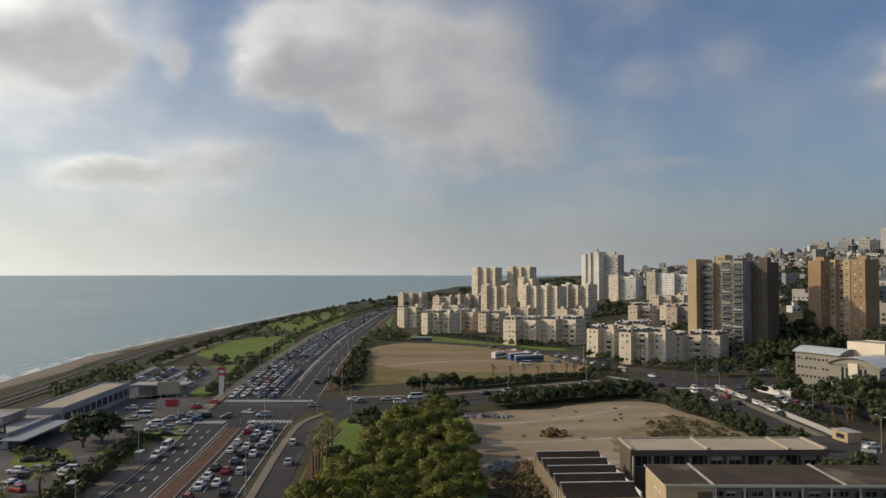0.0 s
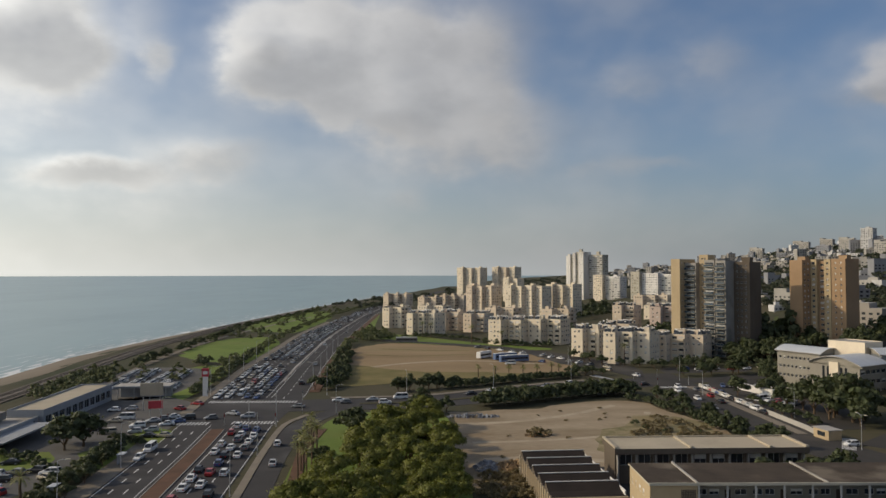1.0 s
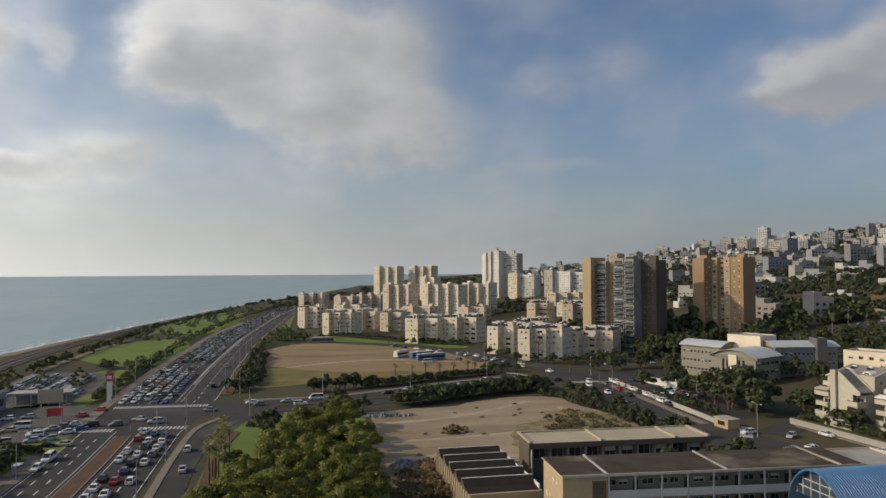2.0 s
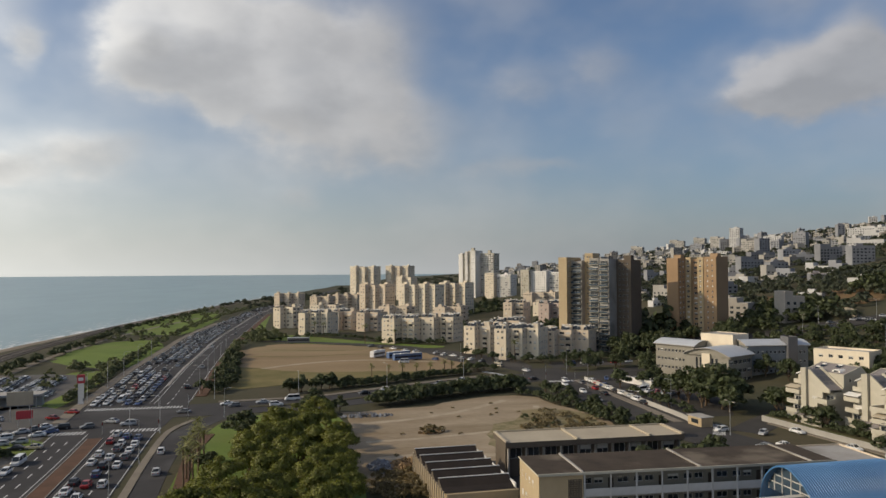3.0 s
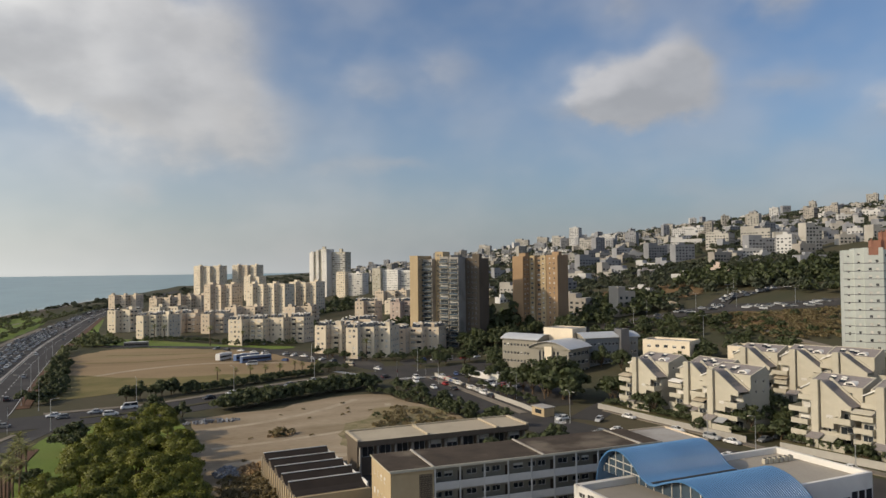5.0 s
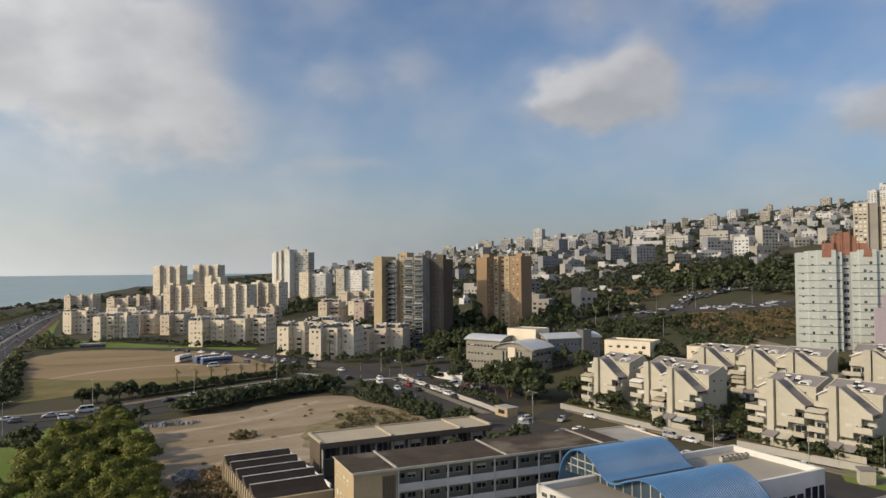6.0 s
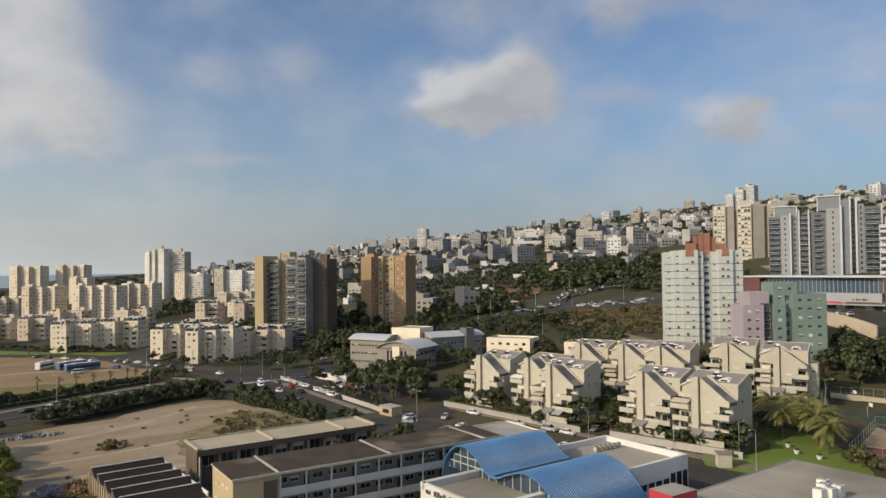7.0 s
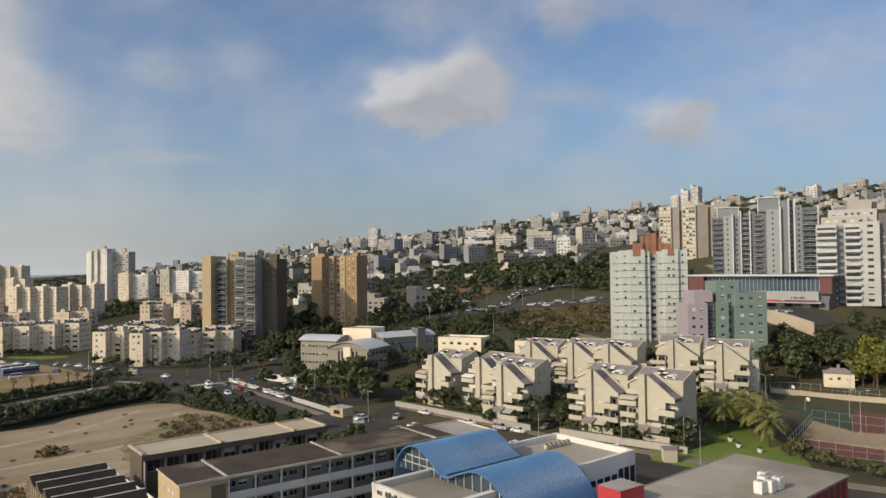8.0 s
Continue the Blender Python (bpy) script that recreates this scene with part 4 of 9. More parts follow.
def apartment_block(x, y, turn, units, h, wall, label, seed, floors=4, roof="roof", heaters=3, storey=None, win=(1.5, 1.25, 1.3), balc="", joined=False):
    """A housing block of staggered stairwell units; units are plan rectangles."""
    rng = random.Random(seed)
    r = root("apartment_block", x, y, hill(x, y), turn, label, "apartment building", "housing blocks")
    bpy.context.view_layer.update()
    for k, (x0, y0, x1, y1) in enumerate(units):
        hh = h + rng.uniform(-0.25, 0.25)
        zr = mass(r, x0, y0, x1, y1, -1.0, hh + 1.0, wall, roof, storey or (hh - 1.4) / floors, "sewn", win if k % 2 else (1.2, 1.25, 1.9), floors, rng=rng, balc="s" if k % 2 == 1 and not joined else "e" if k % 3 == 1 else "", bw=3.4, bdeep=1.2, bmat=wall, joined=joined, shut=(0.5, 0.3, 0.2), parapet=0.3, only=lambda i, f, n: rng.random() < 0.8)
        if rng.random() < 0.8:
            cx, cy = rng.uniform(x0 + 2.5, x1 - 2.5), rng.uniform(y0 + 2.5, y1 - 2.5)
            hut(r, cx - 1.6, cy - 1.5, cx + 1.6, cy + 1.5, zr, 2.3, wall)
        if y < 600:
            crowd_roof(rng, r.matrix_world, x0, y0, x1, y1, zr)
        else:
            heaters_on(rng, r, x0, y0, x1, y1, zr, heaters)
    return r


# ---- housing blocks along the street: stairwell units stepping back one behind the other
def row_of(n, pitch, deep=13.0, turn=-40):
    c, d = math.cos(radians(-turn)), math.sin(radians(-turn))
    return [(k * pitch * c, k * pitch * d, (k + 1) * pitch * c, k * pitch * d + deep) for k in range(n)]


for bx, by, n, pitch, hh, fl, tone, label, nh in (
        (-38, 608, 2, 10, 17.0, 5, "cream", "cream five-storey housing block near the coast road", 3),
        (-16, 542, 3, 8, 16.0, 5, "cream", "cream staggered housing block by the green verge", 3),
        (8, 580, 2, 10, 14.7, 4, "beige", "beige housing block behind palms", 3),
        (27, 563, 2, 10, 14.4, 4, "beige", "beige housing block with crowded roof", 3),
        (38.5, 467, 4, 12.6, 16.0, 5, "cream", "long cream staggered housing block at the dirt field", 4),
        (78.5, 399, 2, 8.8, 15.3, 5, "cream", "cream housing block on the street corner", 3),
        (88.5, 368, 3, 8.6, 16.0, 5, "cream", "cream housing block with palm before it", 4),
        (117, 379, 3, 9.6, 13.6, 4, "beige", "beige low housing block below a tower", 3),
        (-12, 850, 2, 13, 17.5, 5, "beige", "beige housing block further up the coast", 1),
        (14, 874, 3, 11, 18.6, 5, "beige", "beige long housing block further up the coast", 1),
        (-60, 980, 3, 12, 17.5, 5, "beige", "beige housing block far along the coast", 0),
        (140, 552, 2, 9.5, 21.0, 6, "beige", "beige block among trees", 3),
        (164, 538, 2, 11, 19.5, 6, "pink", "pinkish block beside a tower", 3),
        (96, 620, 2, 14, 15.0, 4, "beige", "beige housing block behind the street", 2),
        (50, 640, 2, 15, 15.0, 4, "beige", "beige housing block behind the street", 2),
        (-10, 690, 2, 15, 15.0, 4, "cream", "cream housing block behind the street", 2),
        (112, 480, 2, 12, 12.0, 3, "beige", "low beige housing block behind trees", 3),
        (60, 1010, 3, 13, 17.0, 5, "cream", "cream housing block far off", 0),
        (150, 1000, 3, 13, 18.0, 5, "white", "white housing block far off", 0),
        (110, 905, 3, 13, 17.0, 5, "beige", "beige housing block far off", 0),
        (215, 760, 3, 13, 15.0, 4, "beige", "beige housing block far off", 1),
        (190, 640, 3, 11, 13.0, 4, "cream", "cream low block on the slope", 2)):
    apartment_block(bx, by, -40, row_of(n, pitch), hh, tone, label, int(bx * 7 + by), fl, heaters=nh, joined=by > 600)
for bd, nm, mt, label in zip(ROOF_CLUTTER, ("roof_tanks", "roof_collectors", "roof_racks"), ("white", "glass", "roof_dark"),
                             ("white water tanks crowded on the housing roofs", "dark solar collectors crowded on the housing roofs", "rusty racks and aerials on the housing roofs")):
    tagged(new(nm, bd.mesh(nm, mt)), label, "roof equipment", kind="stuff")


def slab_tower(x, y, parts, label, seed, name="residential_tower", group="towers", turn=0.0, zoff=0.0):
    """A tower of adjoining upright masses: (x0, y0, x1, y1, height, wall, options)."""
    rng = random.Random(seed)
    r = root(name, x, y, hill(x, y) + zoff, turn, label, "tower block", group)
    bpy.context.view_layer.update()
    for x0, y0, x1, y1, h, wall, opt in parts:
        opt = dict(opt)
        nh = opt.pop("hut", 0)
        zr = mass(r, x0, y0, x1, y1, -1.5, h + 1.5, wall, rng=rng, **opt)
        if nh:
            hut(r, (x0 + x1) / 2 - 2.2, (y0 + y1) / 2 - 2, (x0 + x1) / 2 + 2.2, (y0 + y1) / 2 + 2, zr, nh, wall)
    return r


# ---- mid-rise blocks beyond, then the white towers
V = dict(sides="se", win=(1.4, 1.25, 1.6), joined=True, shut=(0.3, 0.3, 0.4))


def ribs(n, w, step, deep, h, walls, **opt):
    """Masses stepping back by `step` each."""
    return [(k * w, k * step, (k + 1) * w, k * step + deep, h - (0.8 if k % 2 else 0), walls[k % len(walls)], dict(V, **opt, hut=2.4 if k % 2 == 0 else 0)) for k in range(n)]


for bx, by, hh, tone, n, seed in ((40, 766, 32.4, "beige", 3, 31), (79, 748, 32.8, "cream", 4, 32), (124, 764, 33.6, "cream", 3, 33)):
    slab_tower(bx, by, ribs(n, 8.5, 6, 15, hh, (tone,)), "cream ten-storey block with vertical ribs", seed, "midrise_block", "mid-rise blocks", turn=-50)
slab_tower(55, 1390, ribs(3, 15, 8, 20, 55, ("cream",)), "pair of tall cream towers with rounded stair heads", 34, turn=-46)
slab_tower(122, 1387, ribs(3, 14, 8, 20, 56, ("cream", "beige")), "tall cream tower far along the coast", 35, turn=-46)
slab_tower(118, 1150, ribs(2, 12, 7, 16, 37, ("cream",)), "cream mid-rise block far off", 36, "midrise_block", "mid-rise blocks", turn=-48)
slab_tower(197, 1042, [(0, 2, 4, 22, 65, "white", dict(V, sides="e")), (4, 0, 8, 20, 67, "white", dict(V, sides="e")), (8, 2.2, 13, 22, 66, "offwhite", dict(V, sides="s", win=(1.0, 1.2, 1.4))),
    (13, -0.8, 17, 20, 69, "white", dict(V, sides="e")), (17, 1.6, 22, 20, 70, "offwhite", dict(V, sides="s", win=(1.0, 1.2, 1.4), hut=4.5)), (22, -0.4, 30, 20, 70, "white", dict(V, sides="s", win=(0.9, 1.1, 3.0))), (30, 14, 52, 30, 66, "offwhite", dict(V, balc="s", bw=3.6, hut=5))], "tall bright white residential tower", 37, turn=-44)
slab_tower(220, 968, [(0, 0, 14, 18, 35, "cream", V), (14, 8, 36, 24, 33, "white", dict(V, balc="s", bw=3.6, hut=3))], "white nine-storey block before a tower", 38, "midrise_block", "mid-rise blocks", turn=-46)
slab_tower(254, 910, [(0, 0, 12, 18, 35, "offwhite", V), (12, 6, 34, 22, 33, "white", V), (34, 14, 60, 28, 32, "white", dict(V, balc="s", bw=3.6, hut=3))], "white long block with rows of balconies", 39, "midrise_block", "mid-rise blocks", turn=-46)

# ---- the two ochre towers
rail = dict(sides="", balc="s", bdeep=1.6, bmat="offwhite", bstyle=1, storey=2.95, shut=(0.75, 0.15, 0.1))
slab_tower(136, 401, [
    (0, -3, 5.2, 14, 53.2, "tan", dict(sides="e", win=(0.8, 1.1, 2.2), storey=2.95, margin=1.2)),
    (5.2, 3.0, 11.4, 14, 51.0, "concrete", dict(rail, bw=5.8)),
    (11.4, 7, 16.4, 15, 55.5, "tan", dict(sides="s", win=(1.0, 1.0, 0.8), storey=2.95, shut=(0.9, 0.1, 0))),
    (16.4, 3.0, 22.0, 14, 52.6, "concrete", dict(rail, bw=5.2)),
    (22.0, 4.4, 22.9, 14, 53.4, "concrete", dict(sides="")),
    (22.9, 2.4, 28.4, 14, 52.2, "concrete", dict(rail, bw=5.0)),
    # side wing in dark umber: the tower's own shade put into the colour
    (28.4, 12, 37.0, 26, 51.5, "umber", dict(sides="s", win=(1.2, 1.1, 1.0), storey=2.95, shut=(1, 0, 0), hut=3))], "eighteen-storey ochre tower with stacked pale balconies", 41, turn=-48)
slab_tower(206.5, 402, [
    (0, -9, 7.2, 6, 46.0, "ochre", dict(sides="e", win=(1.5, 1.2, 1.6), storey=2.95, hut=2.5)),
    (7.2, -1.0, 10.6, 12, 46.4, "tan", dict(sides="s", win=(1.6, 1.3, 1.0), storey=2.95)),
    (10.6, 1.2, 14.2, 12, 45.4, "ochre", dict(sides="s", win=(2.0, 1.3, 1.0), storey=2.95)),
    (14.2, 0, 17.8, 12, 46.4, "tan", dict(sides="s", win=(1.2, 1.2, 1.2), storey=2.95)),
    (17.8, 0.4, 25.5, 14, 46.6, "ochre", dict(sides="s", win=(0.9, 1.1, 3.2), storey=2.95, hut=2.5))], "fifteen-storey ochre tower with blank end walls", 42, turn=-58)

# ---- white tower with bare terracotta roof works, green and mauve building
tile = dict(sides="s", win=(1.1, 1.15, 1.5), storey=2.95, shut=(0.35, 0.25, 0.4))
wt = slab_tower(241, 202.5, [
    (0, 1.6, 3.4, 13, 39.6, "palewhite", dict(tile, win=(0.8, 1.1, 1.6))),
    (3.4, 0.5, 6.6, 13, 40.2, "palewhite", dict(tile, win=(0.9, 1.1, 1.6))),
    (6.6, -0.3, 13.0, 13, 40.4, "palewhite", tile),
    (13.0, 1.0, 15.2, 13, 39.6, "palewhite", dict(tile, win=(0.8, 1.1, 1.2))),
    (15.2, 2.6, 18.4, 14, 38.4, "grey", dict(tile, win=(2.0, 1.6, 0.5), shut=(0.95, 0.05, 0))),
    (18.4, 1.0, 20.8, 13, 39.6, "palewhite", dict(tile, win=(0.8, 1.1, 1.2))),
    (20.8, -0.2, 26.6, 13, 40.4, "palewhite", tile),
    (26.6, 0.9, 30.5, 13, 40.0, "palewhite", dict(tile, win=(0.9, 1.1, 1.6)))], "white tiled tower with unfinished terracotta block roof works", 43, turn=-44)
for x0, y0, x1, y1, z0, z1 in ((9.5, 4, 13.0, 10, 39.0, 43.2), (13.0, 5, 15.4, 11, 39.0, 46.4), (15.4, 4.4, 18.6, 11, 38.0, 47.4), (18.6, 5, 21.0, 11, 39.0, 45.6), (21.0, 4, 24.6, 10, 39.0, 43.0)):
    b = Build()
    b.box(x0, y0, z0, x1, y1, z1)
    for q in (x0 + 0.1, x1 - 0.5):
        b.box(q, y0 - 0.25, z0, q + 0.4, y0, z1 + 0.7)
    piece("roof_parapet", b.mesh("roof_parapet", "brick"), wt, label="bare terracotta block roof walls")
for x0, x1, y0 in ((8.2, 11.4, -0.36), (22.4, 25.0, -0.26)):
    b = Build()
    b.box(x0, y0, 37.6, x1, y0 + 0.06, 40.6)
    piece("parapet_panel", b.mesh("parapet_panel", "brick"), wt, label="bare terracotta parapet panel")
for x0, y0, x1 in ((0, 1.56, 3.4), (3.4, 0.46, 6.6), (6.6, -0.34, 13.0), (13.0, 0.96, 15.2), (18.4, 0.96, 20.8), (20.8, -0.24, 26.6), (26.6, 0.86, 30.5)):
    bd = Build()
    bd.box(0, 0, 0, x1 - x0, 0.04, 0.26)
    bd = bd.mesh("floor_band", "slate")
    for k in range(12):
        piece("floor_band", bd, wt, pose(x0, y0, 2.0 + 2.95 * k))

sb = slab_tower(234.8, 165.5, [
    (0, 0, 8.5, 14, 21, "mauve", dict(sides="s", win=(1.5, 1.2, 1.5), storey=3.2)),
    (4, 3, 12, 16, 25.5, "mauve", dict(sides="", parapet=1)),
    (8.5, 1.5, 12.5, 13, 21.5, "dark", dict(sides="s", win=(2.6, 2.0, 0.4), storey=3.2, glass="blueglass", shut=(1, 0, 0))),
    (12.5, 0, 17.5, 14, 21, "green", dict(sides="s", win=(1.6, 1.2, 1.0), storey=3.2)),
    (14, 4, 24, 16, 29, "green", dict(sides="s", win=(1.6, 1.2, 3.0), storey=3.2)),
    (17.5, 2, 20.5, 14, 25.2, "green", dict(sides="s", win=(1.8, 2.2, 0.4), storey=3.2, glass="blueglass", shut=(1, 0, 0))),
    (20.5, 0, 34, 14, 25.0, "green", dict(sides="s", win=(1.7, 1.2, 2.6), storey=3.2))], "stepped building clad in sea-green and mauve tiles", 44, "stepped_building", "offices", turn=-37, zoff=0)

sb.matrix_world = sb.matrix_world @ Matrix.Translation((2.7, 0, 0)) @ Matrix.Diagonal((0.87, 1, 1, 1))

# ---- towers on the slope beyond
gl = dict(glass="blueglass", shut=(1, 0, 0), joined=True, storey=3.15)
deck = dict(gl, sides="", bmat="fin", bstyle=1, bdeep=1.5)


def crown(parent, x0, y0, x1, y1, z0, z1):
    """White frame round the glass top of a tower."""
    g = Build()
    g.box(x0 + 0.5, y0 + 0.5, z0, x1 - 0.5, y1 - 0.5, z1 - 0.4)
    glassy = piece("glass_crown", g.mesh("glass_crown", "panel"), parent, label="blue-grey glass crown")
    f = Build()
    for x in (x0, x1 - 0.5):
        for y in (y0, y1 - 0.5):
            f.box(x, y, z0, x + 0.5, y + 0.5, z1 - 0.4)
    f.box(x0 - 0.2, y0 - 0.2, z1 - 0.4, x1 + 0.2, y1 + 0.2, z1 + 0.2)
    piece("crown_frame", f.mesh("crown_frame", "fin"), glassy, label="white roof frame")


gt = slab_tower(412, 266, [
    (0, 0, 6.6, 16, 37.5, "slate", dict(deck, balc="s", bw=6.4)),
    (6.6, -1, 11.6, 16, 38.5, "grey", dict(gl, sides="s", win=(0.8, 1.3, 3.2))),
    (11.6, -1.6, 12.4, 16, 39.5, "fin", dict(sides="")),
    (12.4, 0.5, 16.4, 16, 38.0, "panel", dict(gl, sides="s", win=(1.0, 1.7, 1.0))),
    (16.4, -1, 17.1, 16, 41.5, "fin", dict(sides="")),
    (17.1, 1.6, 22, 18, 40, "slate", dict(deck, balc="s", bw=4.6))], "grey glass residential tower with white frame", 45, turn=-58)
crown(gt, 3.0, 2.0, 16.0, 14, 37.5, 44.0)
gt = slab_tower(412, 240, [
    (-0.8, -1.4, 0, 16, 40.0, "fin", dict(sides="")),
    (0, 0, 8.6, 16, 38, "slate", dict(deck, balc="s", bw=4.2)),
    (8.6, -1.2, 15.6, 16, 40, "grey", dict(gl, sides="s", win=(0.8, 1.3, 4.8))),
    (15.6, -1.8, 16.6, 16, 41.5, "fin", dict(sides="")),
    (16.6, 0.4, 20.4, 16, 45, "panel", dict(sides="")),
    (20.4, -0.8, 21.2, 16, 46.5, "fin", dict(sides="")),
    (21.2, 3.0, 23.4, 16, 44, "slate", dict(gl, sides="s", win=(1.3, 2.2, 0.3))),
    (23.4, 0.2, 24.4, 16, 45, "fin", dict(sides="")),
    (24.4, 1, 28, 18, 42, "panel", dict(gl, sides="s", win=(0.9, 1.6, 1.6))),
    (28, 0.2, 36, 18, 40.5, "slate", dict(deck, balc="s", bw=3.8)),
    (36, -0.4, 36.8, 18, 41.5, "fin", dict(sides=""))], "taller grey glass residential tower with white fins", 46, turn=-60)
crown(gt, 4.0, 1.5, 16.2, 14, 39.0, 47.5)
lattice = dict(sides="s", win=(1.7, 1.9, 0.7), storey=3.0, margin=0.5, shut=(0.25, 0.3, 0.45), joined=True)
slab_tower(474, 352, [
    # lattice masses painted lighter, as sunlit faces beside the beige ones
    (0, 0, 9, 16, 43, "sunlit_cream", lattice), (9, 1.5, 15, 18, 42.4, "far_beige", dict(sides="")), (15, 3, 17, 18, 40, "umber", dict(sides="")),
    (17, 0, 27, 16, 43.5, "sunlit_cream", dict(lattice, hut=4)), (27, 1.5, 36, 18, 43.5, "far_beige", dict(sides="", hut=3)), (36, 3, 38, 18, 42, "umber", dict(sides="")),
    (38, 1, 48, 18, 43, "far_beige", dict(sides="s", win=(1.2, 1.2, 2.6), joined=True, hut=3))], "twin beige residential towers joined side by side", 47, turn=-55)
broad = dict(glass="glass", shut=(0.8, 0.2, 0), joined=True, sides="", storey=3.1, bmat="fin", bdeep=2.2)
slab_tower(350, 166, [
    (-4.4, 0, 4.2, 16, 36.5, "far_white", dict(broad, balc="s", bw=8.4)), (4.2, 1.2, 7.4, 16, 35.5, "panel", dict(gl, sides="s", win=(2.2, 1.7, 0.5))),
    (7.4, 0, 14, 16, 36.5, "far_white", dict(broad, balc="s", bw=6.4)), (14, -0.8, 21.5, 16, 37.5, "far_white", dict(sides="s", win=(2.4, 1.2, 3.6), storey=3.1, joined=True, shut=(0.7, 0.2, 0.1))),
    (21.5, 2.5, 25, 18, 41, "slate", dict(sides="s", win=(1.0, 1.2, 1.6))), (25, 0, 40, 18, 40, "far_white", dict(sides="s", win=(1.5, 1.7, 0.9), storey=3.1, joined=True, shut=(0.8, 0.2, 0))),
    (-2, 3, 17, 18, 40, "far_cream", dict(sides="s", win=(1.6, 1.4, 1.6))), (1, 5, 21, 18, 43.5, "far_white", dict(sides="s")), (9, 6, 19, 18, 48, "far_cream", dict(sides=""))], "white terraced tower with broad balconies", 48, turn=-64)


def mall():
    r = root("shopping_centre", 333, 226, 24, -82, "long white and glass shopping centre on the slope", "mall", "offices")
    g = Build()
    g.box(0, 0, 6.5, 66, 20, 15, 0)
    for k in range(34):
        g.box(2 + k * 1.9, -0.12, 7.2, 2.18 + k * 1.9, 0, 14.2, 1)
    piece("glass_band", g.mesh("glass_band", "blueglass", "steel"), r)
    w = Build()
    w.box(-1, -4, -6, 66, 22, 4.0, 0)
    w.box(-1, -2.5, 4.0, 66, 22, 6.5, 0)
    piece("wall", w.mesh("wall", "slate"), r)
    w = Build()
    w.box(12, -5, 3.6, 62, -2.4, 8.0, 0)
    piece("sign_band", w.mesh("sign_band", "grey"), r, label="broad pale grey sign band")
    w = Build()
    w.box(10, -7.5, 2.6, 64, -4, 3.2, 0)
    piece("canopy_roof", w.mesh("canopy_roof", "grey"), r, label="grey canopy over the shop fronts")
    t = Build()
    t.box(-2, -3.2, 15, 68, 22, 15.7)
    piece("roof", t.mesh("roof", "fin"), r)
    rd = Build()
    rd.box(-1, -4.2, 8, 7, -0.2, 14.6)
    piece("red_panel", rd.mesh("red_panel", "maroon"), r, label="dark red corner panel")
    rd = Build()
    rd.box(62.5, -4.2, 7, 67.5, -0.2, 14.4)
    piece("red_panel", rd.mesh("red_panel", "maroon"), r, label="dark red corner panel")
    for k in range(15):
        c = Build()
        c.box(0, -0.1, 0, 3.2, 0, 3.2)
        piece("shop_front", c.mesh("shop_front", ("far_white", "glass", "slate", "far_cream", "glass")[k % 5]), r, pose(4 + k * 3.9, -4.02, -0.6))
    for k, (x0, x1, tone) in enumerate(((4, 14, "maroon"), (18, 33, "far_white"), (36, 46, "red"), (48, 62, "maroon"))):
        c = Build()
        c.box(x0, -7.6, 3.25, x1, -7.45, 4.1)
        piece("fascia", c.mesh("fascia", tone), r)
    bars = Build()
    for k, wd in enumerate((0.5, 0.9, 0.6, 1.1, 0.7)):
        bars.box(50 + k * 1.3, -5.08, 4.6, 50 + k * 1.3 + wd, -5.0, 5.5)
    piece("sign_bars", bars.mesh("sign_bars", "dark"), r)


mall()


